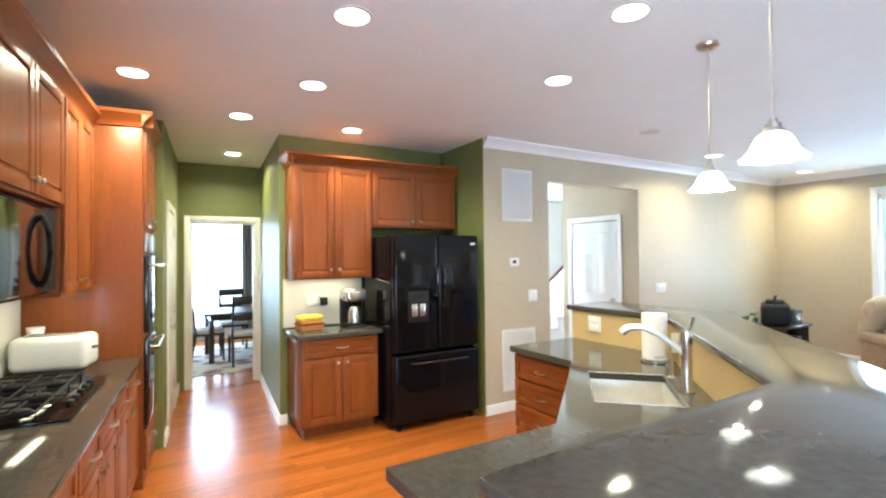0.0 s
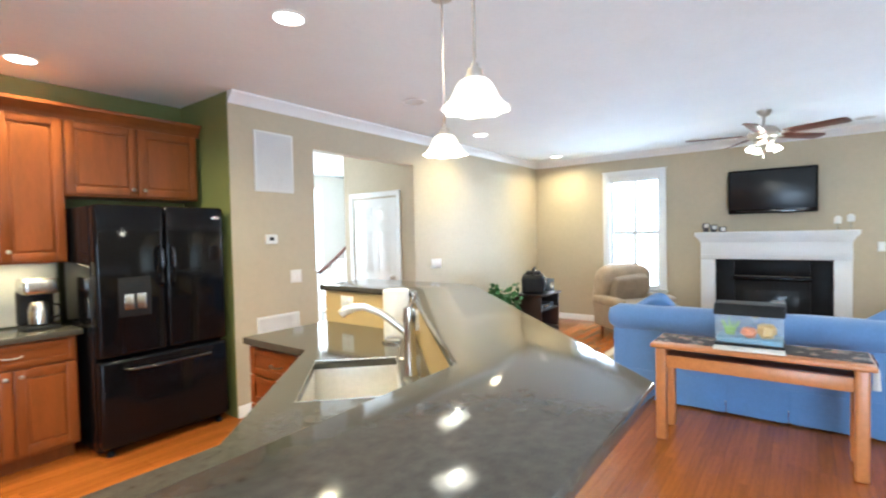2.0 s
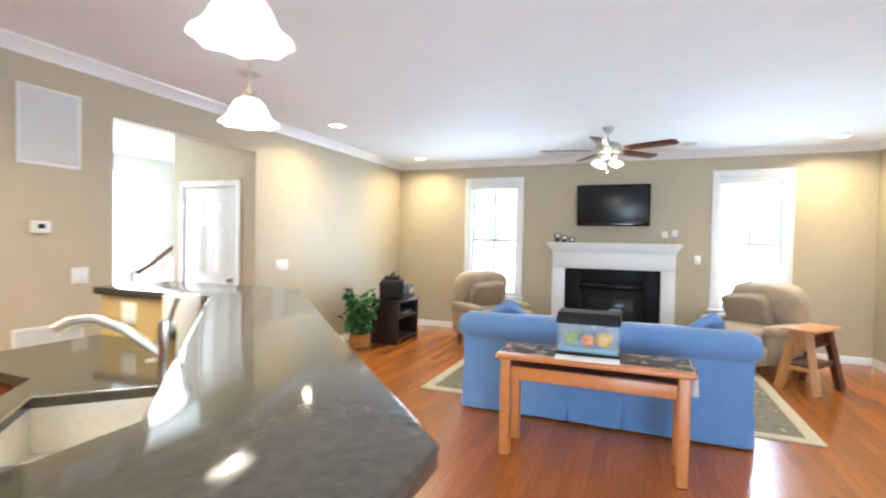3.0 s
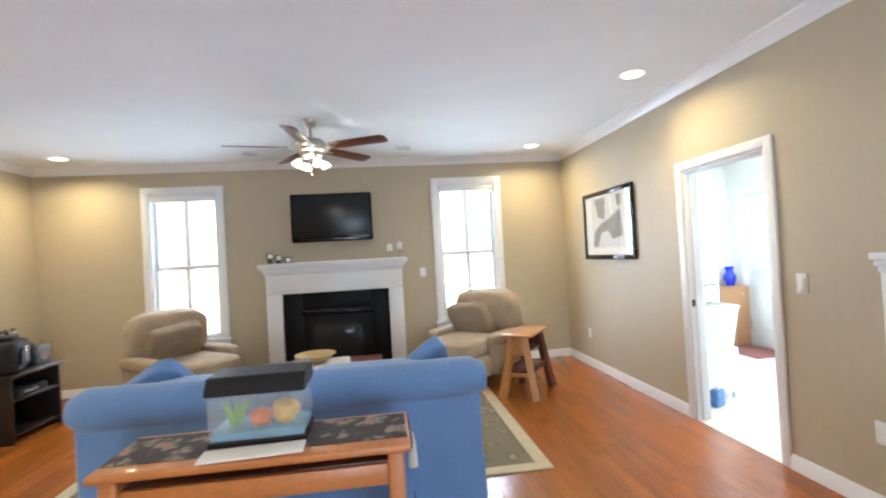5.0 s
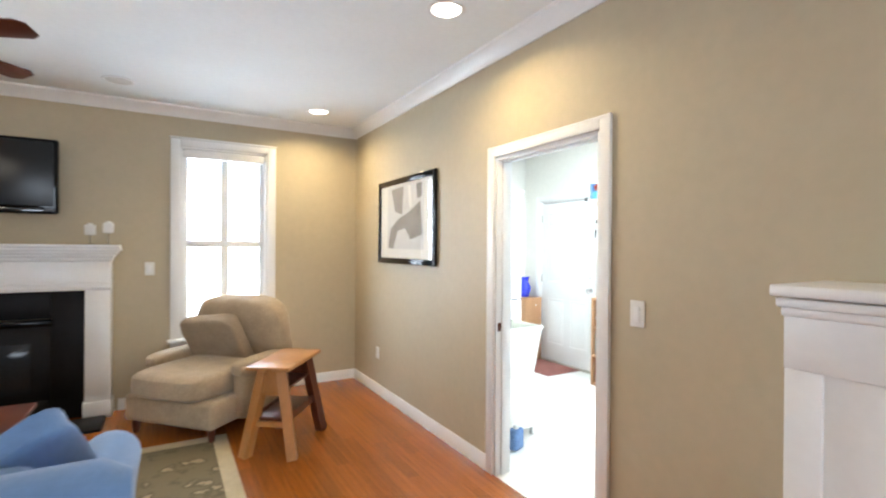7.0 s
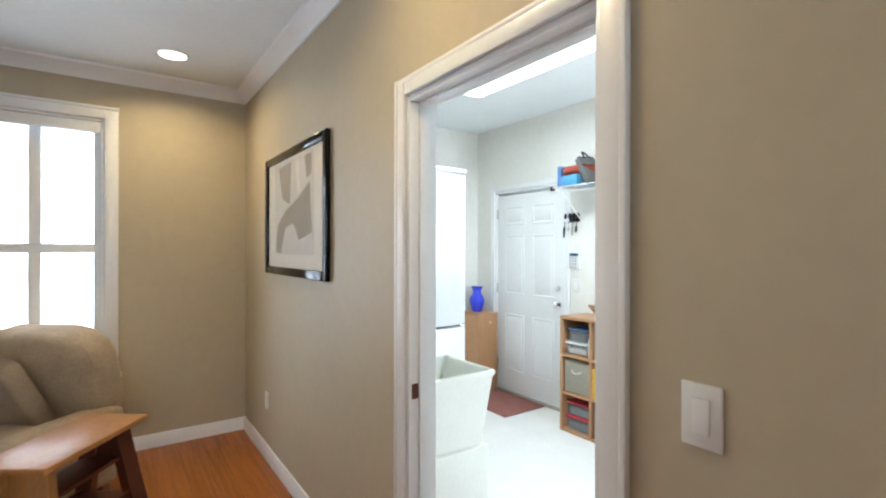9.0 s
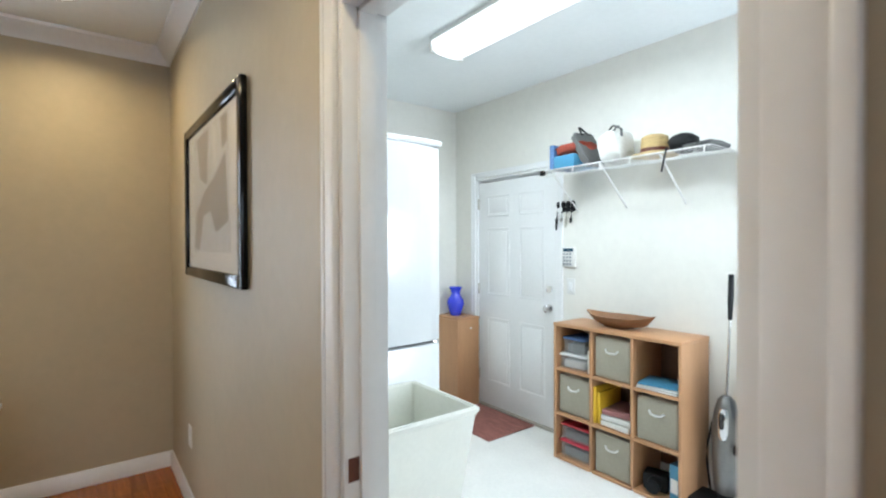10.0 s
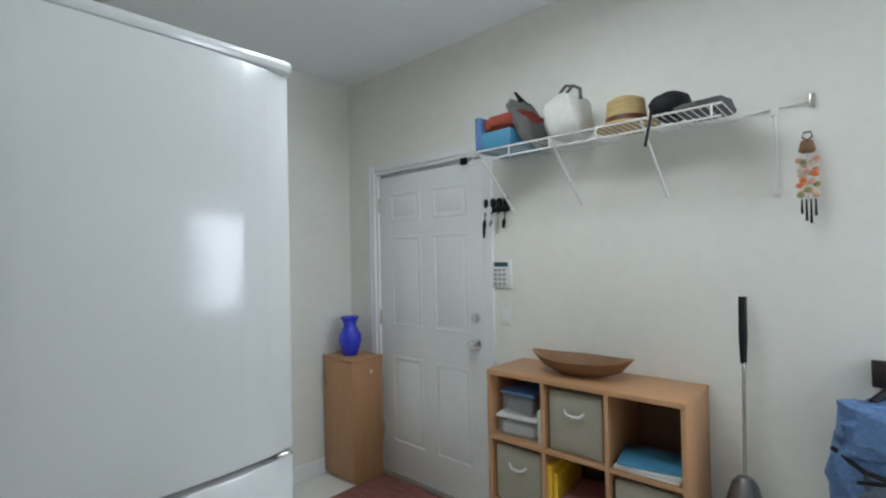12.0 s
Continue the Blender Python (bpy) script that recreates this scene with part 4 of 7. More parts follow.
def pendant(x, y, z):
    """A stem-hung bell shade with a scalloped rim."""
    p = thing("pendant_lamp", (x, y, CEIL), 0, "pendant lamp with lit white bell shade on nickel stem", "pendant lamp", "pendants over the bar")
    part("canopy", lathe(B(), [(0.001, -0.028), (0.02, -0.028), (0.056, -0.018), (0.062, -0.006), (0.062, -0.0005)], 24), NICKEL, p)
    part("stem", tube(B(), [(0, 0, -0.028), (0, 0, z - CEIL + 0.17)], 0.0055, 8), NICKEL, p)
    part("socket_cap", lathe(B(), [(0.001, 0.185), (0.014, 0.18), (0.014, 0.165), (0.026, 0.16), (0.026, 0.145), (0.036, 0.135), (0.036, 0.122), (0.001, 0.122)][::-1], 20, (0, 0, z - CEIL)), NICKEL, p)
    bm, n = B(), 40
    prof = [(0.036, 0.128), (0.050, 0.121), (0.062, 0.106), (0.073, 0.084), (0.083, 0.062), (0.098, 0.044), (0.116, 0.030), (0.113, 0.027), (0.095, 0.039), (0.079, 0.058), (0.069, 0.080), (0.058, 0.102), (0.044, 0.116)]
    rings = []
    for r, h in prof:
        k = max(0.0, (r - 0.075) / 0.04)
        rings.append([bm.verts.new(((r + 0.003 * k * math.cos(8 * a)) * math.cos(a), (r + 0.003 * k * math.cos(8 * a)) * math.sin(a), z - CEIL + h - 0.0035 * k * math.cos(8 * a))) for a in [2 * math.pi * i / n for i in range(n)]])
    for a, b in zip(rings, rings[1:]):
        for i in range(n):
            bm.faces.new((a[i], a[(i + 1) % n], b[(i + 1) % n], b[i]))
    bmesh.ops.recalc_face_normals(bm, faces=bm.faces)
    part("shade", bm, SHADE, p, "lit white glass bell shade")
    part("bulb", lathe(B(), [(0.001, -0.012), (0.02, -0.006), (0.028, 0.012), (0.024, 0.035), (0.012, 0.06), (0.012, 0.1), (0.001, 0.1)], 16, (0, 0, z - CEIL + 0.045)), BULB, p)
    point("pendant_light", (x, y, z + 0.005), PENDANT_POWER, (1, 0.84, 0.6), 0.025)


pendant(1.995, 1.025, 1.90)
pendant(2.645, 1.635, 1.90)


# ---- living room ----
# fireplace
fp = thing("fireplace", (EX, 0.468, 0), 0, "white mantel fireplace with black slate surround and insert", "fireplace")
for s in (-1, 1):
    bm = bx(B(), (-0.12, min(s * 0.65, s * 0.83), 0), (-0.002, max(s * 0.65, s * 0.83), 1.089), 0.004)
    bx(bm, (-0.135, min(s * 0.64, s * 0.84), 0), (-0.002, max(s * 0.64, s * 0.84), 0.14), 0.004)
    part("pilaster", bm, TRIM, fp)
part("frieze", bx(B(), (-0.12, -0.83, 1.09), (-0.002, 0.83, 1.34), 0.004), TRIM, fp)
bm = B()
for i, (d, z) in enumerate(((0.135, 1.335), (0.15, 1.365), (0.17, 1.395), (0.19, 1.42))):
    bx(bm, (-d, -0.83 - (d - 0.12), z), (-0.002, 0.83 + (d - 0.12), z + 0.032), 0.008)
for z in (1.11, 1.145):
    bx(bm, (-0.127, -0.835, z), (-0.002, 0.835, z + 0.012), 0.004)
part("moulding", bm, TRIM, fp)
part("mantel_shelf", bx(B(), (-0.20, -0.895, 1.448), (-0.002, 0.895, 1.478), 0.008), TRIM, fp)
for p, q in (((-0.06, -0.65, 0), (-0.002, -0.42, 1.09)), ((-0.06, 0.42, 0), (-0.002, 0.65, 1.09)), ((-0.06, -0.419, 0.86), (-0.002, 0.419, 1.09))):
    part("slate_slip", bx(B(), p, q, 0.003), TILE_BLACK, fp, "black slate slip")
part("louvre", bx(B(), (-0.085, -0.44, 0.80), (-0.01, 0.44, 0.85), 0.01), BLACK, fp, "black louvred hood")
part("insert_frame", bx(B(), (-0.05, -0.42, 0.05), (-0.006, 0.42, 0.80), 0.006), SOOT, fp)
part("fire_glass", bx(B(), (-0.056, -0.30, 0.25), (-0.048, 0.30, 0.66), 0.004), GREY_GLASS, fp, "smoked fire glass")
part("lower_grille", bx(B(), (-0.062, -0.40, 0.06), (-0.05, 0.40, 0.18), 0.004), BLACK_MATT, fp)
part("hearth", bx(B(), (-0.42, -0.80, 0.001), (-0.14, 0.80, 0.022), 0.004), TILE_BLACK, fp, "black slate hearth")

fp.matrix_basis = fp.matrix_basis @ Matrix.Diagonal((1.28, 1.01, 0.988, 1))

# television
tv = thing("television", (EX - 0.10, 0.459, 1.698), 0, "wall-mounted black flat television, switched off", "television")
part("bezel", bx(B(), (-0.165, -0.49, 0), (-0.09, 0.49, 0.592), 0.02, 3), BLACK, tv)
part("screen", bx(B(), (-0.168, -0.462, 0.062), (-0.164, 0.462, 0.566), 0.002), SCREEN, tv, "dark screen")
part("speaker_bar", bx(B(), (-0.167, -0.40, 0.016), (-0.161, 0.40, 0.042), 0.008), BLACK_GLASS, tv)
part("wall_mount", bx(B(), (-0.091, -0.2, 0.18), (0.099, 0.2, 0.43), 0.006), BLACK_MATT, tv)

# mantel things
for i, (dy, dz) in enumerate(((1.24, 0.055), (1.14, 0.03), (1.03, 0.002))):
    o = thing("photo_cube", (8.38, dy, 1.461 + dz), 20, "small dark cube frame with white picture on the mantel", "picture frame", "mantel cubes")
    part("cube", bx(B(), (-0.04, -0.04, 0), (0.04, 0.04, 0.075), 0.004), ESPRESSO, o)
    part("picture", bx(B(), (-0.042, -0.028, 0.012), (-0.039, 0.028, 0.063)), PAPER, o)
    if dz > 0.01:
        part("foot", bx(B(), (-0.03, -0.03, -dz), (0.03, 0.03, 0)), ESPRESSO, o)
for y, h in ((-0.225, 0.10), (-0.35, 0.12)):
    o = thing("candle_stand", (8.38, y, 1.461), 0, "white square candle holder on a glass stem", "candle holder", "mantel candles")
    part("foot", lathe(B(), [(0.028, 0), (0.03, 0.004), (0.008, 0.010), (0.001, 0.011)], 18), CLEAR, o, "clear glass foot")
    part("stem", tube(B(), [(0, 0, 0.009), (0, 0, h - 0.02)], 0.007, 10), CLEAR, o, "clear glass stem")
    part("holder", bx(B(), (-0.036, -0.036, h - 0.02), (0.036, 0.036, h + 0.062), 0.006), PLASTIC, o)
    part("candle", lathe(B(), [(0.02, 0), (0.02, 0.012), (0.017, 0.015), (0.001, 0.013)], 16, (0, 0, h + 0.062)), PAPER, o)
wall_plate((EX, -0.647, 1.245), 90 + 180, "white light switch beside the fireplace")

# ceiling fan
fan = thing("ceiling_fan", (6.738, 0.46, CEIL), 0, "brushed nickel ceiling fan with five dark wood blades", "ceiling fan")
part("canopy", lathe(B(), [(0.001, -0.07), (0.03, -0.068), (0.055, -0.045), (0.07, -0.012), (0.07, -0.001)], 24), NICKEL, fan)
part("downrod", tube(B(), [(0, 0, -0.06), (0, 0, -0.17)], 0.014, 10), NICKEL, fan)
part("motor", lathe(B(), [(0.001, -0.35), (0.07, -0.348), (0.10, -0.325), (0.105, -0.30), (0.145, -0.285), (0.155, -0.25), (0.135, -0.21), (0.10, -0.18), (0.05, -0.165), (0.001, -0.163)], 32), NICKEL, fan)
for i in range(5):
    a = 72 * i + 30
    m = pose(0, 0, -0.262, 0, 0, a)
    bm = bx(B(), (0.11, -0.022, -0.006), (0.24, 0.022, 0.006), 0.004)
    bmesh.ops.transform(bm, matrix=m, verts=bm.verts)
    part("blade_iron", bm, NICKEL, fan)
    bm = prism(B(), [(0.20, -0.055), (0.30, -0.066), (0.70, -0.072), (0.74, -0.045), (0.74, 0.045), (0.70, 0.072), (0.30, 0.066), (0.20, 0.055)], -0.004, 0.004, 0.0015)
    bmesh.ops.transform(bm, matrix=m @ pose(0, 0, 0.010, -12), verts=bm.verts)
    part("blade", bm, BROWN, fan, "dark wood blade")
for i in range(4):
    a = radians(90 * i + 30)
    c, s = math.cos(a), math.sin(a)
    arm = part("lamp_arm", tube(B(), [(0.05 * c, 0.05 * s, -0.335), (0.09 * c, 0.09 * s, -0.35), (0.115 * c, 0.115 * s, -0.375)], 0.014, 10), NICKEL, fan)
    bm = lathe(B(), [(0.001, 0.0), (0.020, -0.002), (0.030, -0.022), (0.040, -0.046), (0.046, -0.058), (0.036, -0.060), (0.001, -0.054)][::-1], 20)
    bmesh.ops.transform(bm, matrix=Matrix.Translation((0.115 * c, 0.115 * s, -0.37)) @ Matrix.Rotation(radians(28), 4, Vector((s, -c, 0))), verts=bm.verts)
    part("lamp_shade", bm, BULB, fan, "lit frosted glass shade")
part("pull_chain", tube(B(), [(0.02, 0, -0.34), (0.02, 0.01, -0.47)], 0.003, 6), NICKEL, fan)
part("pull_knob", lathe(B(), [(0.001, -0.03), (0.008, -0.02), (0.006, 0.0), (0.001, 0.004)], 10, (0.02, 0.01, -0.47)), NICKEL, fan)
point("fan_light", (6.738, 0.46, CEIL - 0.50), 9.0, (1, 0.86, 0.64), 0.08)


def vent_slats(name, at, turn, w, h, n, label, tilt=(0, 0, 0)):
    v = thing(name, at, turn, label, "vent")
    bm = B()
    r = 0.022
    for p, q in (((-w / 2, -0.01, -h / 2), (-w / 2 + r, 0, h / 2)), ((w / 2 - r, -0.01, -h / 2), (w / 2, 0, h / 2)), ((-w / 2 + r, -0.01, -h / 2), (w / 2 - r, 0, -h / 2 + r)), ((-w / 2 + r, -0.01, h / 2 - r), (w / 2 - r, 0, h / 2))):
        bx(bm, p, q, 0.002)
    part("frame", bm, PLASTIC, v)
    part("backing", bx(B(), (-w / 2 + r, -0.001, -h / 2 + r), (w / 2 - r, 0.0, h / 2 - r)), GREY, v)
    m = None
    for i in range(n):
        z = -h / 2 + r + (h - 2 * r) * (i + 0.5) / n
        if m is None:
            bm = bx(B(), (-w / 2 + r, -0.004, -0.0055), (w / 2 - r, 0.004, 0.0055))
            bmesh.ops.transform(bm, matrix=pose(0, 0, 0, 28), verts=bm.verts)
            m = mesh_of("slat", bm, PLASTIC)
        o = new("slat", m)
        o.parent, o.location = v, (0, -0.005, z)
    return v


vent_slats("return_air_grille", (3.182, NY - 0.001, 2.197), 0, 0.395, 0.534, 34, "white slatted return air grille high on the tan wall")
vent_slats("return_air_grille", (3.18, NY - 0.001, 0.51), 0, 0.44, 0.62, 38, "white slatted return air grille low on the tan wall")
th = thing("thermostat", (3.12, NY, 1.507), 0, "white wall thermostat with a small display", "thermostat")
part("body", bx(B(), (-0.06, -0.028, -0.042), (0.06, -0.001, 0.042), 0.008), PLASTIC, th)
part("display", bx(B(), (-0.022, -0.0295, -0.012), (0.022, -0.027, 0.02), 0.002), GREY_GLASS, th)
wall_plate((3.377, NY, 1.155), 0, "white double light switch on the tan wall", w=0.118, toggles=2)
wall_plate((5.54, NY, 1.141), 0, "white four-gang light switch on the tan wall", w=0.20, toggles=4)
wall_plate((4.854, SY, 1.168), 180, "white light switch beside the doorway")
wall_plate((7.86, SY, 0.405), 180, "white outlet on the tan wall", "power_outlet")
wall_plate((4.44, SY, 0.425), 180, "white outlet on the tan wall", "power_outlet")
for x, y in ((4.03, 3.0), (8.02, 1.32), (7.95, -0.45)):
    sp = thing("ceiling_speaker", (x, y, CEIL), 0, "round flush white ceiling speaker grille", "speaker", "ceiling speakers")
    part("grille", lathe(B(), [(0.001, -0.006), (0.09, -0.006), (0.092, -0.002), (0.092, -0.0005)], 28), PALE_CLOTH, sp)
    part("ring", lathe(B(), [(0.093, -0.0005), (0.093, -0.007), (0.108, -0.006), (0.112, -0.0005)], 28), TRIM, sp)

# picture on the south wall
pc = thing("framed_picture", (7.24, SY, 1.307), 180, "black framed grey abstract picture with a wide white mat", "picture")
W_, H_ = 0.57, 0.766
bm = B()
for p, q in (((-W_, -0.03, 0), (-W_ + 0.05, -0.002, H_)), ((W_ - 0.05, -0.03, 0), (W_, -0.002, H_)), ((-W_ + 0.05, -0.03, 0), (W_ - 0.05, -0.002, 0.05)), ((-W_ + 0.05, -0.03, H_ - 0.05), (W_ - 0.05, -0.002, H_))):
    bx(bm, p, q, 0.008)
part("frame", bm, BLACK, pc, "black moulded frame")
part("mat_board", bx(B(), (-W_ + 0.045, -0.012, 0.045), (W_ - 0.045, -0.006, H_ - 0.045)), PAPER, pc)
PRINT = mat("grey_print", (0.68, 0.68, 0.68), 0.6, vary=0.0, scale=3, second=(0.50, 0.50, 0.50), stretch=(1, 1, 1))
part("print", bx(B(), (-0.36, -0.0145, 0.13), (0.36, -0.0115, 0.70)), PRINT, pc, "grey print")
DARKP = mat("dark_print", (0.20, 0.195, 0.195), 0.6, vary=0.35, scale=7)
for pts, mm in (([(-0.34, 0.19), (-0.30, 0.36), (-0.12, 0.45), (0.10, 0.50), (0.30, 0.58), (0.34, 0.30), (0.12, 0.26), (0.02, 0.36), (-0.14, 0.34), (-0.24, 0.18)], DARKP),
                ([(-0.28, 0.72), (-0.20, 0.52), (-0.05, 0.48), (-0.02, 0.73)], DARKP), ([(0.06, 0.73), (0.10, 0.53), (0.14, 0.54), (0.12, 0.73)], PAPER), ([(0.22, 0.73), (0.25, 0.60), (0.33, 0.62), (0.33, 0.73)], DARKP)):
    bm = prism(B(), [(x, -z) for x, z in pts], 0.0148, 0.0156)
    bmesh.ops.transform(bm, matrix=pose(0, 0, 0, 90) @ Matrix.Diagonal((1, -1, 1, 1)), verts=bm.verts)
    for v in bm.verts: v.co.z = abs(v.co.z) - 0.045; v.co.y = -abs(v.co.y)
    bmesh.ops.recalc_face_normals(bm, faces=bm.faces)
    part("print_shape", bm, mm, pc)
part("glazing", bx(B(), (-W_ + 0.05, -0.0195, 0.05), (W_ - 0.05, -0.0175, H_ - 0.05)), PANE, pc).visible_shadow = False

# panelled white half wall with a cap on the south side
hw = thing("panelled_half_wall", (4.126, SY, 0), 0, "white panelled half wall with a moulded cap", "half wall", kind="structure")
block("core", (-1.9, 0.001, 0), (0.0, 0.312, 1.30), TRIM, hw)
bm = B()
for p, q in (((-0.09, 0.312, 0.15), (0.0, 0.328, 1.13)), ((-1.9, 0.312, 1.13), (0.002, 0.328, 1.30)), ((-1.9, 0.312, 0.0), (0.002, 0.328, 0.15)), ((-1.02, 0.312, 0.15), (-0.92, 0.328, 1.13)), ((-1.9, 0.312, 0.15), (-1.81, 0.328, 1.13))):
    bx(bm, p, q, 0.003)
part("stiles_and_rails", bm, TRIM, hw)
bm = B()
for d, z0, z1 in ((0.008, 1.275, 1.300), (0.017, 1.300, 1.326), (0.028, 1.330, 1.362)):
    bx(bm, (-1.9, 0.001, z0), (d, 0.328 + d, z1), 0.006)
part("cap", bm, TRIM, hw)
part("base_moulding", bx(B(), (-1.9, 0.328, 0.0), (0.012, 0.40, 0.10), 0.004), TRIM, hw)

# rug
rg = thing("area_rug", (6.37, 0.45, 0.0), 0, "beige floral area rug under the sofa", "rug")
part("field", bx(B(), (-0.90, -1.53, 0.001), (0.98, 1.53, 0.012), 0.003), RUG, rg)
bm = B()
for p, q in (((-1.0, -1.63, 0.001), (-0.90, 1.63, 0.0135)), ((0.98, -1.63, 0.001), (1.08, 1.63, 0.0135)), ((-0.90, -1.63, 0.001), (0.98, -1.53, 0.0135)), ((-0.90, 1.53, 0.001), (0.98, 1.63, 0.0135))):
    bx(bm, p, q, 0.003)
part("border", bm, RUG_EDGE, rg, "plain pale border")

# sofa with its back to the kitchen
sf = thing("sofa", (5.06, 0.44, 0.0135), 0, "light blue slipcovered sofa with rolled arms and skirt", "sofa")
HWD = 1.15
def roll(x0, x1, y0, y1, z, r, axis):
    """A padded roll along one axis, its ends rounded."""
    bm = B()
    n, k = 18, 14
    L0, L1 = (y0, y1) if axis == "y" else (x0, x1)
    rings = []
    for j in range(k + 1):
        u = j / k
        t = L0 + (L1 - L0) * u
        e = min(u, 1 - u) * (L1 - L0)
        rr = r * (1 - 0.35 * max(0, 1 - e / 0.05) ** 2) * (1 + 0.015 * math.sin(9 * u))
        c = ((x0 + x1) / 2, t) if axis == "y" else (t, (y0 + y1) / 2)
        ring = []
        for i in range(n):
            a = 2 * math.pi * i / n
            o, h = rr * math.cos(a), rr * math.sin(a)
            ring.append(bm.verts.new((c[0] + o, c[1], z + h) if axis == "y" else (c[0], c[1] + o, z + h)))
        rings.append(ring)
    for p, q in zip(rings, rings[1:]):
        for i in range(n):
            bm.faces.new((p[i], p[(i + 1) % n], q[(i + 1) % n], q[i]))
    bm.faces.new(rings[0][::-1]); bm.faces.new(rings[-1])
    bmesh.ops.recalc_face_normals(bm, faces=bm.faces)
    return bm
part("back", bx(B(), (0.0, -HWD + 0.04, 0.10), (0.2, HWD - 0.04, 0.80), 0.02, 3), BLUE, sf)
part("back_roll", roll(-0.06, 0.2, -HWD, -0.02, 0.745, 0.125, "y"), BLUE, sf)
part("back_roll", roll(-0.06, 0.2, 0.02, HWD, 0.745, 0.125, "y"), BLUE, sf)
for s in (-1, 1):
    part("arm", bx(B(), (0.1, s * (HWD - 0.13) - 0.09, 0.14), (0.92, s * (HWD - 0.13) + 0.09, 0.56), 0.04, 3), BLUE, sf)
    part("arm_roll", roll(0.10, 0.94, s * (HWD - 0.12), s * (HWD - 0.12), 0.57, 0.11, "x"), BLUE, sf)
part("seat_base", bx(B(), (0.1, -HWD + 0.15, 0.14), (0.90, HWD - 0.15, 0.32), 0.03), BLUE, sf)
for s in (-0.5, 0.5):
    part("seat_cushion", pillow(B(), (0.56, s * 0.93, 0.39), (0.37, 0.45, 0.09), 0.35), BLUE, sf)
    part("back_cushion", pillow(B(), (0.27, s * 0.93, 0.62), (0.12, 0.44, 0.22), 0.45), BLUE, sf)
sf.matrix_basis = sf.matrix_basis @ Matrix.Diagonal((1, 0.985, 0.95, 1))
# skirt: pleated panels
def skirt(name, a, b, out, n):
    bm, pts = B(), []
    L = (Vector(b) - Vector(a)).length
    m = max(6, int(L / 0.02))
    cols = []
    for i in range(m + 1):
        u = i / m
        p = Vector(a).lerp(Vector(b), u)
        w = 0.005 * math.sin(u * L * 9 + n) + 0.008 * noise.noise(Vector((u * L * 7, n, 0))) - 0.022 * max(0, 1 - min(u, 1 - u) * L / 0.035)
        top, low = p + Vector(out) * 0.004, p + Vector(out) * (0.016 + w)
        cols.append([bm.verts.new((top.x, top.y, 0.27)), bm.verts.new(((top.x + low.x) / 2, (top.y + low.y) / 2, 0.15)), bm.verts.new((low.x, low.y, 0.006))])
    for p, q in zip(cols, cols[1:]):
        for i in range(2):
            bm.faces.new((p[i], q[i], q[i + 1], p[i + 1]))
    bmesh.ops.recalc_face_normals(bm, faces=bm.faces)
    if bm.faces[:][0].normal.dot(Vector(out)) < 0:
        bmesh.ops.reverse_faces(bm, faces=bm.faces[:])
    bmesh.ops.solidify(bm, geom=bm.faces[:], thickness=0.003)
    part(name, bm, BLUE, sf, "gathered skirt panel")
e = HWD - 0.04
for i, (s, t) in enumerate(((-e, -e + 0.42), (-e + 0.425, -0.22), (-0.215, 0.20), (0.205, 0.62), (0.625, e))):
    skirt("skirt_panel", (0, s, 0), (0, t, 0), (-1, 0, 0), i)
skirt("skirt_panel", (0.0, e, 0), (0.92, e, 0), (0, 1, 0), 7)
skirt("skirt_panel", (0.0, -e, 0), (0.92, -e, 0), (0, -1, 0), 8)
for s in (-1, 1):
    for q in (0.06, 0.86):
        part("foot", bx(B(), (q - 0.03, s * (HWD - 0.14) - 0.03, 0.0), (q + 0.03, s * (HWD - 0.14) + 0.03, 0.14), 0.006), ESPRESSO, sf)
for y, a in ((-0.74, 20), (0.84, -14)):
    pl = thing("throw_pillow", (5.51, 0.42 + y, 0.44), a, "light blue square throw pillow on the sofa", "pillow", "sofa pillows")
    bm = pillow(B(), (0, 0, 0), (0.25, 0.055, 0.24), 0.30, 24, 0.05)
    bmesh.ops.transform(bm, matrix=pose(0, 0, 0.20, -38, 30, 90), verts=bm.verts)
    part("cover", bm, BLUE, pl)

# console table behind the sofa
ct = thing("console_table", (4.465, 0.411, 0), 0, "orange pine console table with low shelf rail", "console table")
part("tabletop", bx(B(), (-0.21, -0.655, 0.665), (0.21, 0.655, 0.70), 0.012, 3), PINE, ct)
for sx in (-1, 1):
    for sy in (-1, 1):
        part("leg", bx(B(), (sx * 0.15 - 0.035, sy * 0.585 - 0.037, 0), (sx * 0.15 + 0.035, sy * 0.585 + 0.037, 0.665), 0.012, 3), PINE, ct)
    part("apron", bx(B(), (sx * 0.15 - 0.012, -0.55, 0.525), (sx * 0.15 + 0.012, 0.55, 0.61), 0.004), PINE, ct)
for sy in (-1, 1):
    part("end_rail", bx(B(), (-0.115, sy * 0.585 - 0.012, 0.525), (0.115, sy * 0.585 + 0.012, 0.61), 0.004), PINE, ct)
part("under_shelf", bx(B(), (-0.135, -0.55, 0.60), (0.135, 0.55, 0.615), 0.003), BROWN, ct)
ct.matrix_basis = ct.matrix_basis @ Matrix.Diagonal((1, 0.937, 1, 1))
rn = thing("table_runner", (4.485, 0.411, 0.7005), 0, "dark floral tapestry runner with tassels on the console table", "table runner")
bm = bx(B(), (-0.15, -0.64, 0), (0.15, 0.64, 0.004), 0.001)
bx(bm, (-0.15, -0.662, -0.05), (0.15, -0.658, 0.002), 0.001)
part("cloth", bm, RUNNER, rn)
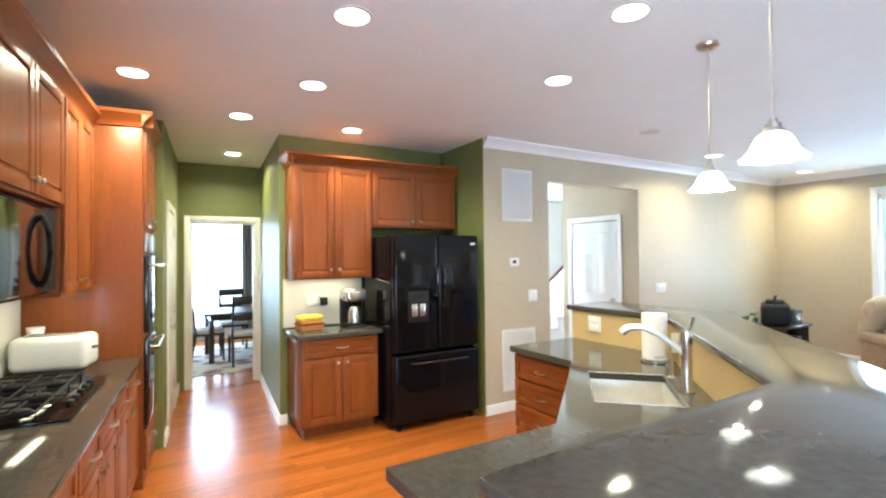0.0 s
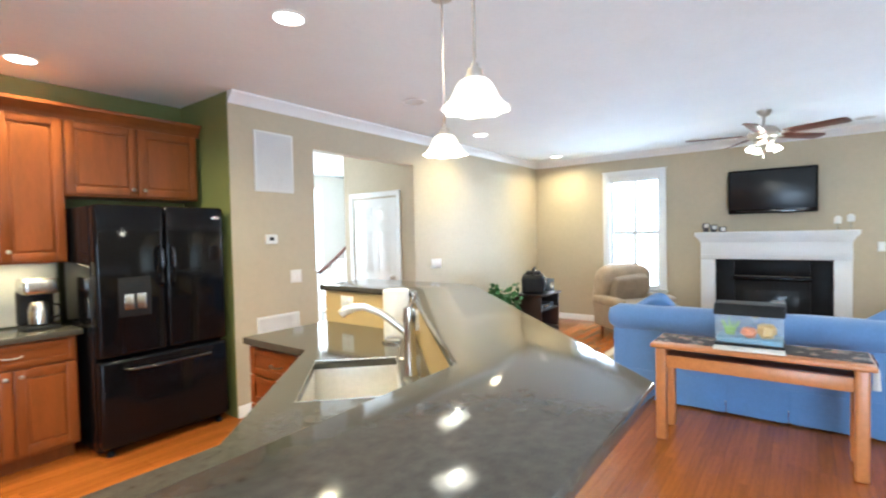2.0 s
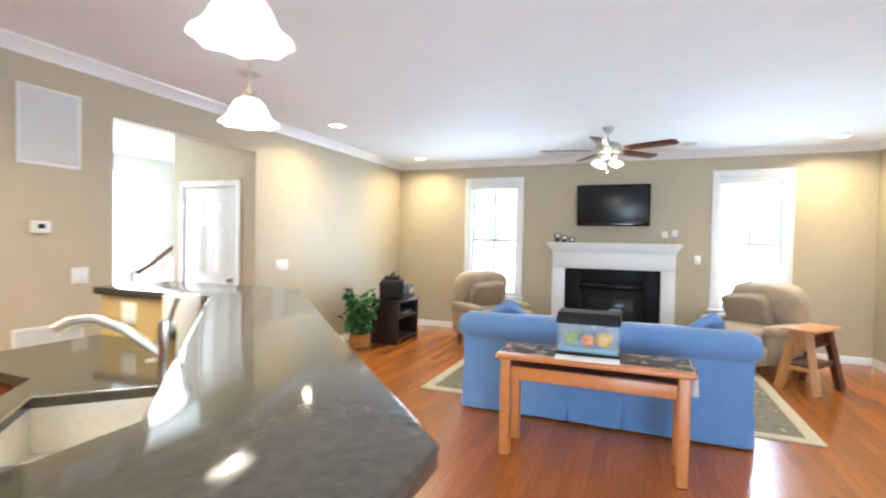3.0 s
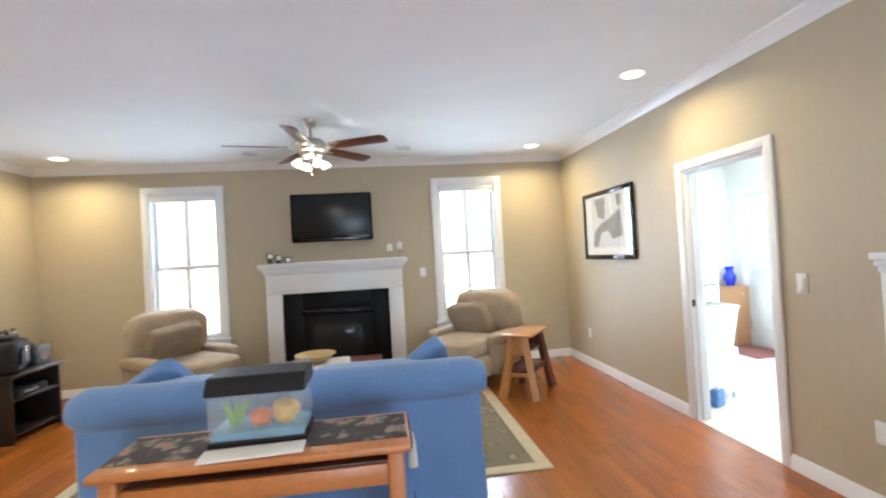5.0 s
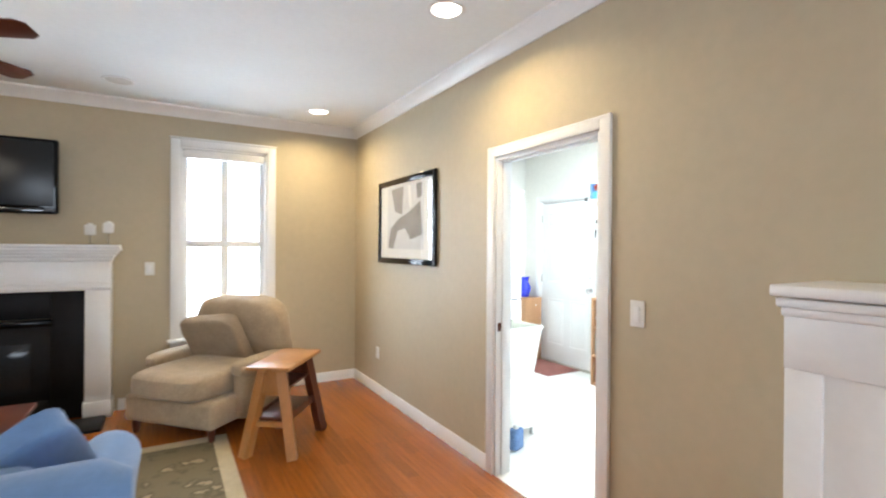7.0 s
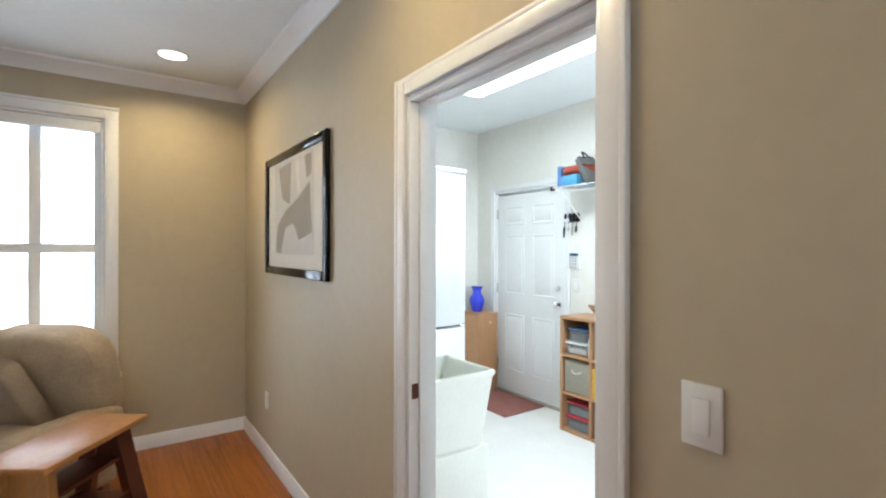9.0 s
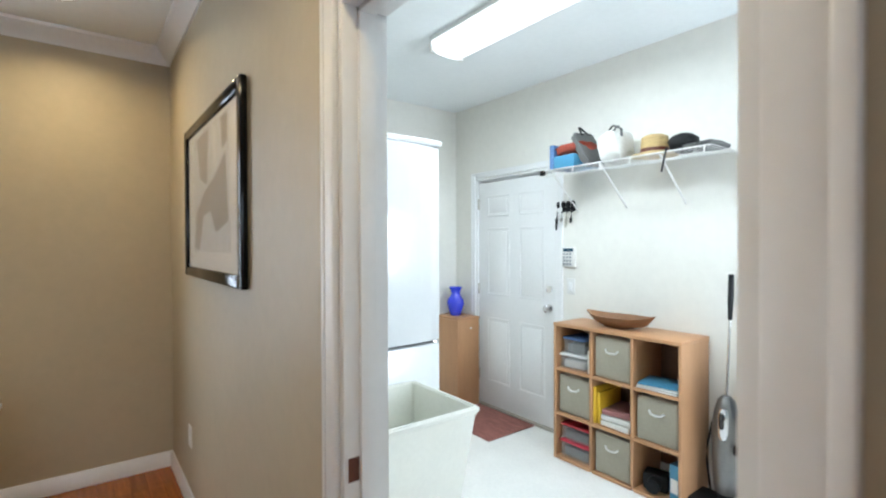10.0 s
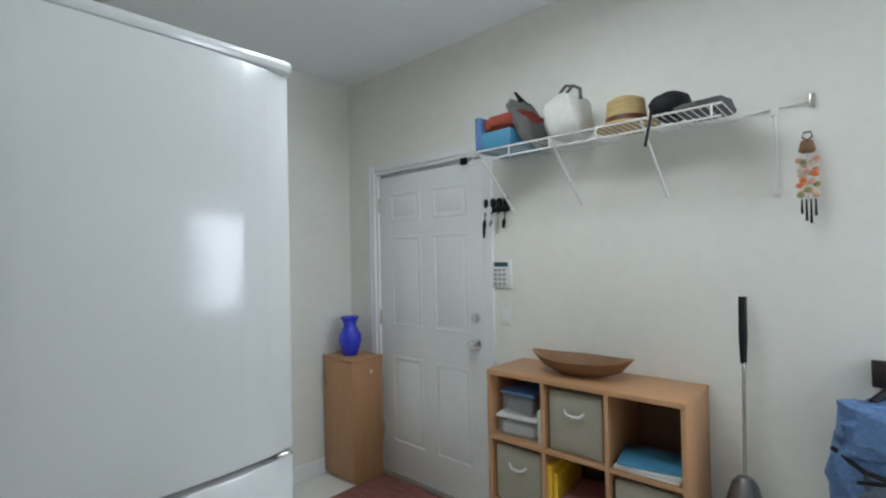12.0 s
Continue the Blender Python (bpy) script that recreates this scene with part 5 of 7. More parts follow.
part("tassel", tube(B(), [(0.0, -0.666, -0.04), (0.0, -0.668, -0.08), (0.0, -0.669, -0.19)], [0.008, 0.018, 0.024], 10), PALE_CLOTH, rn, "pale tassel")
rn.matrix_basis = rn.matrix_basis @ Matrix.Diagonal((1, 0.937, 1, 1))
bk = thing("magazine", (4.32, 0.43, 0.7055), 3, "white magazine lying on the console table", "magazine")
part("pages", bx(B(), (-0.06, -0.2, 0), (0.06, 0.2, 0.008), 0.002), PAPER, bk)

TANK_GLASS = mat("tank_glass", (0.85, 0.9, 0.9), 0.05, vary=0.02, alpha=0.10)
tk = thing("fish_tank", (4.525, 0.435, 0.7055), 0, "small glass fish tank with black hood and bright ornaments", "aquarium")
part("base_frame", bx(B(), (-0.12, -0.20, 0), (0.12, 0.20, 0.022), 0.004), BLACK_MATT, tk)
for p, q in (((-0.115, -0.195, 0.02), (-0.111, 0.195, 0.22)), ((0.111, -0.195, 0.02), (0.115, 0.195, 0.22)), ((-0.111, -0.195, 0.02), (0.111, -0.191, 0.22)), ((-0.111, 0.191, 0.02), (0.111, 0.195, 0.22))):
    part("glass_wall", bx(B(), p, q), TANK_GLASS, tk, "clear glass wall")
part("gravel", bx(B(), (-0.11, -0.19, 0.022), (0.11, 0.19, 0.055), 0.006), WATER, tk, "blue gravel")
bm = sweep(B(), [(-0.127, 0.212), (-0.127, 0.228), (-0.085, 0.284), (0.115, 0.284), (0.127, 0.27), (0.127, 0.212)], (0, -0.205, 0), (0, 0.205, 0), (1, 0, 0))
bmesh.ops.bevel(bm, geom=bm.edges[:], offset=0.004, segments=2, affect="EDGES")
part("hood", bm, BLACK_MATT, tk, "black plastic hood")
part("filter", bx(B(), (0.09, -0.20, 0.20), (0.135, -0.12, 0.30), 0.008), CLEAR, tk)
part("coral", pillow(B(), (-0.02, 0.0, 0.085), (0.05, 0.045, 0.035), 0.8, 14, 0.4), CORAL, tk, "orange coral ornament")
part("castle", pillow(B(), (0.0, -0.10, 0.095), (0.045, 0.05, 0.05), 0.7, 14, 0.5), AMBER, tk, "yellow ornament")
bm = B()
for i in range(9):
    a, r = i * 2.4, 0.012 + 0.003 * (i % 4)
    tube(bm, [(r * math.cos(a), 0.115 + r * math.sin(a), 0.05), (1.6 * r * math.cos(a), 0.115 + 1.6 * r * math.sin(a), 0.10), (3 * r * math.cos(a), 0.115 + 3 * r * math.sin(a), 0.14 + 0.004 * i)], [0.005, 0.008, 0.002], 5)
part("water_plant", bm, LIME, tk, "green water plant")

# coffee table with a bowl
cf = thing("coffee_table", (7.02, 0.53, 0.0135), 0, "red-brown wooden coffee table", "coffee table")
part("tabletop", bx(B(), (-0.36, -0.60, 0.41), (0.36, 0.60, 0.44), 0.012, 3), BROWN, cf)
part("apron", bx(B(), (-0.30, -0.54, 0.33), (0.30, 0.54, 0.41), 0.004), BROWN, cf)
for sx in (-1, 1):
    for sy in (-1, 1):
        part("leg", bx(B(), (sx * 0.29 - 0.03, sy * 0.53 - 0.03, 0), (sx * 0.29 + 0.03, sy * 0.53 + 0.03, 0.34), 0.008), BROWN, cf)
pm = thing("place_mat", (7.12, 0.52, 0.454), 8, "pale green cloth mat on the coffee table", "place mat")
part("cloth", bx(B(), (-0.22, -0.28, 0), (0.22, 0.28, 0.004), 0.001), PALE_CLOTH, pm)
bo = thing("wooden_bowl", (7.20, 0.585, 0.458), 0, "shallow cream wooden bowl on the coffee table", "bowl")
part("bowl", lathe(B(), [(0.06, 0), (0.075, 0.004), (0.15, 0.035), (0.195, 0.075), (0.20, 0.085), (0.19, 0.084), (0.145, 0.046), (0.07, 0.016), (0.001, 0.014)], 32), STRAW, bo)


def armchair(x, y, rz):
    """An upholstered armchair facing +y before it is turned."""
    c = thing("armchair", (x, y, 0.0), rz, "beige upholstered armchair with rounded back", "armchair", "beige armchairs")
    part("base", bx(B(), (-0.37, -0.36, 0.10), (0.37, 0.44, 0.29), 0.03, 3), BEIGE, c)
    part("seat_cushion", pillow(B(), (0, 0.11, 0.375), (0.315, 0.41, 0.10), 0.42), BEIGE, c)
    bm = pillow(B(), (0, 0, 0), (0.40, 0.14, 0.37), 0.5, 28, 0.04)
    bmesh.ops.transform(bm, matrix=pose(0, -0.34, 0.575, -12), verts=bm.verts)
    part("backrest", bm, BEIGE, c)
    for s in (-1, 1):
        part("arm", bx(B(), (s * 0.375 - 0.06, -0.36, 0.10), (s * 0.375 + 0.06, 0.20, 0.45), 0.05, 4), BEIGE, c)
        part("arm_roll", pillow(B(), (s * 0.38, -0.08, 0.465), (0.08, 0.31, 0.06), 0.55), BEIGE, c)
        for q in (-0.32, 0.38):
            part("foot", lathe(B(), [(0.018, 0), (0.026, 0.06), (0.028, 0.105), (0.001, 0.105)], 12, (s * 0.32, q, 0)), BROWN, c)
    bm = pillow(B(), (0, 0, 0), (0.25, 0.06, 0.235), 0.28, 26, 0.06)
    bmesh.ops.transform(bm, matrix=pose(0, 0, 0, -26, 4), verts=bm.verts)
    last = part("back_pillow", bm, BEIGE_DARK, c, "loose back pillow")
    last.location = (0.06, -0.10, 0.580)
    c.matrix_basis = c.matrix_basis @ Matrix.Diagonal((1.12, 1.10, 1.07, 1))
    return c


armchair(7.88, -1.13, 43)
armchair(7.85, 2.05, 142)

# sawhorse side table
st = thing("sawhorse_side_table", (7.09, -1.55, 0), -36, "wooden side table on two splayed trestles", "side table")
part("tabletop", bx(B(), (-0.285, -0.155, 0.575), (0.285, 0.155, 0.60), 0.006), HONEY, st)
# Top and one trestle honey; other trestle and shelves coloured darker.
for s in (-1, 1):
    for q in (-1, 1):
        part("leg", tube(B(), [(s * 0.20, q * 0.06, 0.575), (s * 0.255, q * 0.17, 0.0)], [0.046, 0.046], 4), HONEY if s < 0 else BROWN, st)
    part("gusset", bx(B(), (s * 0.215 - 0.012, -0.085, 0.40), (s * 0.215 + 0.012, 0.085, 0.57), 0.003), HONEY if s < 0 else BROWN, st)
    part("crossbar", bx(B(), (s * 0.235 - 0.012, -0.12, 0.20), (s * 0.235 + 0.012, 0.12, 0.235), 0.003), HONEY if s < 0 else BROWN, st)
part("lower_shelf", bx(B(), (-0.225, -0.115, 0.24), (0.225, 0.115, 0.258), 0.003), BROWN, st)
part("middle_shelf", bx(B(), (-0.20, -0.085, 0.42), (0.20, 0.085, 0.436), 0.003), BROWN, st)
for q in (-1, 1):
    part("shelf_rail", bx(B(), (-0.215, q * 0.118 - 0.008, 0.225), (0.215, q * 0.118 + 0.008, 0.275), 0.003), BROWN, st)

st.matrix_basis = st.matrix_basis @ Matrix.Diagonal((1.08, 1, 1.055, 1))

# media cabinet in the corner with a stereo; plant beside it
mc = thing("media_cabinet", (7.25, 3.37, 0), 0, "espresso media cabinet with open shelves", "cabinet")
part("side", bx(B(), (-0.32, -0.23, 0), (-0.295, 0.2, 0.58), 0.004), ESPRESSO, mc)
part("side", bx(B(), (0.295, -0.23, 0), (0.32, 0.2, 0.58), 0.004), ESPRESSO, mc)
part("top", bx(B(), (-0.36, -0.26, 0.58), (0.36, 0.21, 0.61), 0.006), ESPRESSO, mc)
part("back", bx(B(), (-0.295, 0.185, 0.04), (0.295, 0.2, 0.58)), ESPRESSO, mc)
for z in (0.06, 0.36):
    part("shelf", bx(B(), (-0.295, -0.22, z), (0.295, 0.185, z + 0.02), 0.002), ESPRESSO, mc)
rc = thing("media_player", (7.25, 3.31, 0.381), 0, "black media player on the cabinet shelf", "media player")
part("case", bx(B(), (-0.2, -0.13, 0), (0.2, 0.13, 0.07), 0.006), BLACK_MATT, rc)
part("display", bx(B(), (-0.12, -0.133, 0.02), (0.06, -0.129, 0.05), 0.002), STEEL, rc)
sr = thing("stereo", (7.17, 3.37, 0.611), 25, "black rounded portable stereo on the cabinet", "stereo")
part("body", pillow(B(), (0, 0, 0.13), (0.27, 0.15, 0.13), 0.3, 22, 0.05), BLACK_MATT, sr)
part("cassette_deck", bx(B(), (-0.14, -0.10, 0.255), (0.12, 0.10, 0.30), 0.02), BLACK_MATT, sr)
for s in (-1, 1):
    last = part("speaker", lathe(B(), [(0.001, 0.0), (0.075, 0.0), (0.08, 0.012), (0.06, 0.016), (0.02, 0.006), (0.001, 0.012)], 20), SOOT, sr)
    last.matrix_basis = pose(s * 0.15, -0.148, 0.13, 90)
part("face", bx(B(), (-0.06, -0.168, 0.06), (0.06, -0.14, 0.2), 0.008), STEEL, sr)
part("handle", tube(B(), [(-0.22, 0.0, 0.24), (-0.18, 0, 0.335), (0.16, 0, 0.325), (0.21, 0, 0.24)], 0.014, 8), BLACK_MATT, sr)
sr.matrix_basis = sr.matrix_basis @ Matrix.Diagonal((1.12, 1.1, 1.08, 1))
s2 = thing("bookshelf_speaker", (7.49, 3.29, 0.611), -15, "small grey speaker beside the stereo", "speaker")
part("case", bx(B(), (-0.07, -0.08, 0), (0.07, 0.08, 0.19), 0.01), GREY, s2)
last = part("cone", lathe(B(), [(0.001, 0), (0.05, 0), (0.052, 0.008), (0.001, 0.004)], 18), STEEL, s2)
last.matrix_basis = pose(0, -0.08, 0.09, 90)
pw = thing("radio_antenna", (7.51, 3.51, 0.611), 0, "thin silver antenna post behind the stereo", "antenna")
part("rod", tube(B(), [(0, 0, 0), (0, 0, 0.34)], 0.005, 6), STEEL, pw)
part("tip", bx(B(), (-0.025, -0.01, 0.33), (0.025, 0.01, 0.36), 0.004), GREY, pw)

pn = thing("potted_plant", (6.62, 3.56, 0), 0, "leafy green pothos plant in a woven basket", "plant")
part("pot", lathe(B(), [(0.09, 0), (0.12, 0.02), (0.14, 0.12), (0.13, 0.19), (0.118, 0.19), (0.118, 0.16), (0.001, 0.16)], 24), BASKET, pn, "woven basket pot")
part("soil", lathe(B(), [(0.001, 0.158), (0.116, 0.158), (0.116, 0.166), (0.001, 0.168)], 20), SOIL, pn)
rng = random.Random(3)
stems, leaves = B(), B()
for i in range(54):
    a, t = rng.random() * 6.283, rng.random()
    hgt, out = 0.26 + 0.56 * rng.random(), 0.07 + 0.27 * rng.random()
    lean = -0.06
    p = [(0.02 * math.cos(a), 0.02 * math.sin(a), 0.16), (0.5 * out * math.cos(a) + lean * 0.5, 0.5 * out * math.sin(a) * 0.8, 0.16 + (hgt - 0.16) * 0.7), (out * math.cos(a) + lean, out * math.sin(a) * 0.8, hgt)]
    tube(stems, p, [0.004, 0.003, 0.002], 5)
    for k in range(7):
        u = 0.35 + 0.65 * k / 6
        q = Vector(p[0]).lerp(Vector(p[1]), min(1, u * 2)) if u < 0.5 else Vector(p[1]).lerp(Vector(p[2]), (u - 0.5) * 2)
        L, w = 0.065 + 0.06 * rng.random(), 0.026 + 0.022 * rng.random()
        m = Matrix.Translation(q) @ Euler((rng.uniform(-0.9, 0.9), rng.uniform(-0.6, 0.9), rng.random() * 6.283)).to_matrix().to_4x4()
        vs = [leaves.verts.new(m @ Vector(c)) for c in ((0, 0, 0), (L * 0.35, w, 0.006), (L * 0.35, 0, -0.004), (L * 0.35, -w, 0.006), (L * 0.75, w * 0.6, 0), (L * 0.75, 0, -0.008), (L * 0.75, -w * 0.6, 0), (L, 0, -0.02))]
        for f in ((0, 2, 1), (0, 3, 2), (1, 2, 5, 4), (2, 3, 6, 5), (4, 5, 7), (5, 6, 7)):
            leaves.faces.new([vs[j] for j in f])
tagged(part("stems", stems, LEAF, pn), kind="stuff")
lv = part("leaves", leaves, LEAF, pn)
tagged(lv, kind="stuff")


# ---- laundry room ----
def panel_door(name, at, turn, w, h, label, knob_side=1, deadbolt=False):
    """A six-panel door; turn 0 faces -y, hinges opposite the knob."""
    d = thing(name, at, turn, label, "door", kind="structure")
    bm = bx(B(), (-w / 2, 0.0, 0.008), (w / 2, 0.04, h), 0.002)
    leaf = part("leaf", bm, TRIM, d)
    pw = (w - 0.34) / 2
    for s in (-1, 1):
        c = s * (pw / 2 + 0.055)
        for z0, z1 in ((0.22, 0.80), (1.0, 1.60), (1.70, h - 0.12)):  # panels
            bm = B()
            for p, q in (((c - pw / 2, z0), (c + pw / 2, z0 + 0.018)), ((c - pw / 2, z1 - 0.018), (c + pw / 2, z1)), ((c - pw / 2, z0 + 0.018), (c - pw / 2 + 0.018, z1 - 0.018)), ((c + pw / 2 - 0.018, z0 + 0.018), (c + pw / 2, z1 - 0.018))):
                bx(bm, (p[0], -0.0045, p[1]), (q[0], 0.001, q[1]), 0.003)
            bx(bm, (c - pw / 2 + 0.035, -0.004, z0 + 0.035), (c + pw / 2 - 0.035, 0.001, z1 - 0.035), 0.005)
            part("panel", bm, TRIM, leaf)
    k = knob_side * (w / 2 - 0.065)
    for z, r in (((0.95, 0.028), (1.10, 0.022)) if deadbolt else ((0.95, 0.028),)):
        bm = lathe(B(), [(0.032, 0), (0.032, 0.008), (0.011, 0.014), (0.011, 0.03), (r, 0.042), (r + 0.001, 0.055), (r * 0.6, 0.066), (0.001, 0.067)] if z < 1 else [(0.028, 0), (0.028, 0.012), (0.02, 0.016), (0.001, 0.017)], 20)
        bmesh.ops.transform(bm, matrix=pose(k, 0, z, 90), verts=bm.verts)
        part("door_knob" if z < 1 else "deadbolt", bm, CHROME if deadbolt else NICKEL, d, "polished metal knob" if z < 1 else "polished metal deadbolt")
    for z in (0.22, 1.0, h - 0.24):
        part("hinge", bx(B(), (-knob_side * (w / 2) - 0.012, -0.010, z), (-knob_side * (w / 2) + 0.012, 0.004, z + 0.10), 0.003), NICKEL, d)
    return d


panel_door("door_1", ((GD[0] + GD[1]) / 2, LY - 0.012, 0.012), 180, GD[1] - GD[0] - 0.036, 2.01, "white six-panel entry door, closed", knob_side=1, deadbolt=True)
solid("door_threshold", bx(B(), (GD[0], LY - 0.10, 0.0), (GD[1], LY + 0.012, 0.018), 0.004), NICKEL, "metal door threshold with dark seal", "threshold")
panel_door("door_2", (0.098, 5.52, 0.0), 90 - HT, 0.78, 2.03, "white six-panel pantry door, closed", knob_side=-1)
casing("door_trim_pantry", "y", 0.0, 1, -0.40, 0.40, 2.04, 0.065, "white moulded door casing").matrix_basis = pose(0.0943, 5.52, 0, 0, 0, -HT)
panel_door("door_3", (5.346, 4.87, 0.0), -90, 0.80, 2.03, "white six-panel closet door, closed", knob_side=1)
casing("door_trim_closet", "y", 5.35, -1, 4.46, 5.28, 2.045, 0.075, "white moulded door casing")

panel_door("door_4", (5.085 + 0.365 * 0.355, -2.735 - 0.365 * 0.935, 0.005), -69.2, 0.72, 2.01, "white six-panel laundry door, standing open")

fx = thing("fluorescent_ceiling_light", (6.66, -3.97, CEIL), 0, "lit fluorescent ceiling light with a clear ribbed cover", "ceiling light")
part("housing", bx(B(), (-0.63, -0.13, -0.03), (0.63, 0.13, -0.001), 0.004), PLASTIC, fx)
bm = sweep(B(), [(-0.125, -0.03), (-0.105, -0.085), (-0.07, -0.10), (0.07, -0.10), (0.105, -0.085), (0.125, -0.03)], (-0.62, 0, 0), (0.62, 0, 0), (0, 1, 0))
part("diffuser", bm, TUBE, fx, "glowing ribbed diffuser")
for s in (-1, 1):
    part("end_cap", bx(B(), (s * 0.628 - 0.008, -0.128, -0.095), (s * 0.628 + 0.008, 0.128, -0.03), 0.004), PLASTIC, fx)
area("fluorescent_light", pose(6.66, -3.97, CEIL - 0.125), 1.2, 0.24, TUBE_POWER, (0.88, 0.98, 1.0))

wf = thing("upright_fridge", (6.737, -3.502, -0.005), 0, "white upright fridge with freezer below", "refrigerator")
block("body", (0.07, 0.0, 0.03), (0.68, 0.64, 1.93), ENAMEL, wf, bevel=0.01)
def bowed(y0, y1, z0, z1):
    """A door skin that bows out a little across its width."""
    bm = B()
    n, pts = 10, []
    for i in range(n + 1):
        u = i / n
        pts.append((0.012 - 0.03 * (1 - (2 * u - 1) ** 4), y0 + (y1 - y0) * u))
    return prism(bm, pts + [(0.066, y1), (0.066, y0)], z0, z1, 0.006)
part("door", bowed(0.0, 0.64, 1.015, 1.935), ENAMEL, wf, "glossy white door")
part("freezer_door", bowed(0.0, 0.64, 0.06, 1.002), ENAMEL, wf, "glossy white freezer door")
part("grip_strip", bx(B(), (0.016, 0.02, 1.0025), (0.07, 0.62, 1.0145), 0.001), GREY, wf)
part("hinge", bx(B(), (-0.004, 0.01, 1.0025), (0.04, 0.05, 1.0145), 0.003), STEEL, wf)
part("top_cap", bx(B(), (-0.012, -0.004, 1.938), (0.68, 0.644, 1.968), 0.012), ENAMEL, wf)
part("plinth", bx(B(), (0.06, 0.02, 0.0), (0.66, 0.62, 0.055)), GREY, wf)
fo = thing("folded_red_cloth", (6.877, -2.97, 1.963), 10, "small red cloth lying on the fridge", "cloth")
part("cloth", pillow(B(), (0, 0, 0.025), (0.06, 0.07, 0.025), 0.6, 14, 0.3), RUST, fo)

tb = thing("utility_tub", (6.488, -3.10, -0.055), 0, "ivory plastic utility tub on legs", "utility sink")
bm = B()
def tub_ring(sx, sy, z):
    return [bm.verts.new((sx * a, sy * b, z)) for a, b in ((-1, -1), (1, -1), (1, 1), (-1, 1))]
rr = [tub_ring(0.17, 0.18, 0.52), tub_ring(0.215, 0.222, 0.88), tub_ring(0.225, 0.232, 0.88), tub_ring(0.225, 0.232, 0.905), tub_ring(0.205, 0.212, 0.905), tub_ring(0.16, 0.17, 0.54)]
for p, q in zip(rr, rr[1:]):
    for i in range(4):
        bm.faces.new((p[i], p[(i + 1) % 4], q[(i + 1) % 4], q[i]))
bm.faces.new(rr[0][::-1]); bm.faces.new(rr[-1])
bmesh.ops.recalc_face_normals(bm, faces=bm.faces)
bmesh.ops.bevel(bm, geom=bm.edges[:], offset=0.006, segments=2, affect="EDGES")
part("basin", bm, TUB, tb)
part("front_panel", bx(B(), (-0.20, -0.205, 0.12), (0.20, 0.19, 0.52), 0.01), TUB, tb)
for sx in (-1, 1):
    for sy in (-1, 1):
        part("leg", bx(B(), (sx * 0.17 - 0.02, sy * 0.17 - 0.02, 0.055), (sx * 0.17 + 0.02, sy * 0.17 + 0.02, 0.13), 0.004), PLASTIC, tb)
hk = thing("chrome_wall_knob", (6.09, SY - ST, 1.445), 0, "chrome robe knob on the casing", "hook")
bm = lathe(B(), [(0.03, 0), (0.03, 0.006), (0.012, 0.012), (0.013, 0.03), (0.026, 0.046), (0.03, 0.062), (0.024, 0.078), (0.001, 0.084)], 24)
bmesh.ops.transform(bm, matrix=pose(0, 0, 0, 90), verts=bm.verts)
part("knob", bm, CHROME, hk)
# Black stand-in for the dark gap beside the fridge.
ap = thing("hanging_apron", (6.63, SY - ST - 0.004, 0.55), 0, "black cloth added to darken the gap beside the fridge", "apron")
part("cloth", pillow(B(), (0, -0.05, 0.62), (0.06, 0.045, 0.60), 0.4, 18, 0.15), BLACK_MATT, ap)
part("strap", tube(B(), [(-0.03, -0.02, 1.18), (0.0, -0.012, 1.30), (0.03, -0.02, 1.18)], 0.006, 6), BLACK_MATT, ap)
part("peg", lathe(B(), [(0.012, -0.03), (0.012, 0.02), (0.001, 0.021)], 10, (0, -0.012, 1.30)), CHROME, ap)
# Second dark body, added so that the gap by the wall reads black.
dg = thing("garment_bag", (6.755, SY - ST - 0.004, 0.50), 0, "dark filler added to blacken the gap between fridge and wall", "bag")
part("cloth", pillow(B(), (0, -0.08, 0.70), (0.04, 0.065, 0.66), 0.4, 22, 0.12), BLACK_MATT, dg)
part("hanger", tube(B(), [(0, -0.10, 1.34), (0, -0.08, 1.40), (0, -0.03, 1.41), (0, 0.002, 1.39)], 0.004, 6), STEEL, dg)
sp = thing("strike_plate", (LD[1] - 0.0165, SY - 0.020, 0.95), 0, "dark metal strike plate on the door jamb", "strike plate")
part("plate", bx(B(), (-0.002, -0.014, -0.028), (0.0, 0.014, 0.028), 0.001), BROWN, sp)
dj = thing("detergent_jug", (6.16, -2.97, 0.0), 20, "blue plastic detergent jug on the floor", "jug")
part("body", bx(B(), (-0.04, -0.06, 0), (0.04, 0.06, 0.15), 0.02, 3), DENIM, dj)
part("cap", lathe(B(), [(0.02, 0.15), (0.02, 0.175), (0.001, 0.176)], 14), PLASTIC, dj)

sc = thing("small_cabinet", (8.345, -4.895, 0), 0, "narrow beech laminate cabinet with one door", "cabinet")
block("body", (-0.165, -0.13, 0), (0.16, 0.105, 0.765), BEECH, sc)
block("top", (-0.172, -0.132, 0.766), (0.163, 0.125, 0.784), BEECH, sc)
d = part("door", bx(B(), (-0.163, 0.106, 0.02), (0.158, 0.122, 0.762), 0.003), BEECH, sc)
part("handle", tube(B(), [(0.12, 0.122, 0.60), (0.12, 0.142, 0.612), (0.12, 0.145, 0.645), (0.12, 0.142, 0.68), (0.12, 0.122, 0.69)], 0.006, 8), STEEL, d, "steel bow handle")
last = part("side_knob", lathe(B(), [(0.008, 0), (0.01, 0.006), (0.001, 0.009)], 12), PLASTIC, sc)
last.matrix_basis = pose(-0.165, -0.03, 0.69, 0, -90)
sc.matrix_basis = sc.matrix_basis @ Matrix.Diagonal((1, 1, 1.03, 1))
va = thing("blue_vase", (8.355, -4.89, 0.808), 0, "cobalt blue glass vase with a flared rim", "vase")
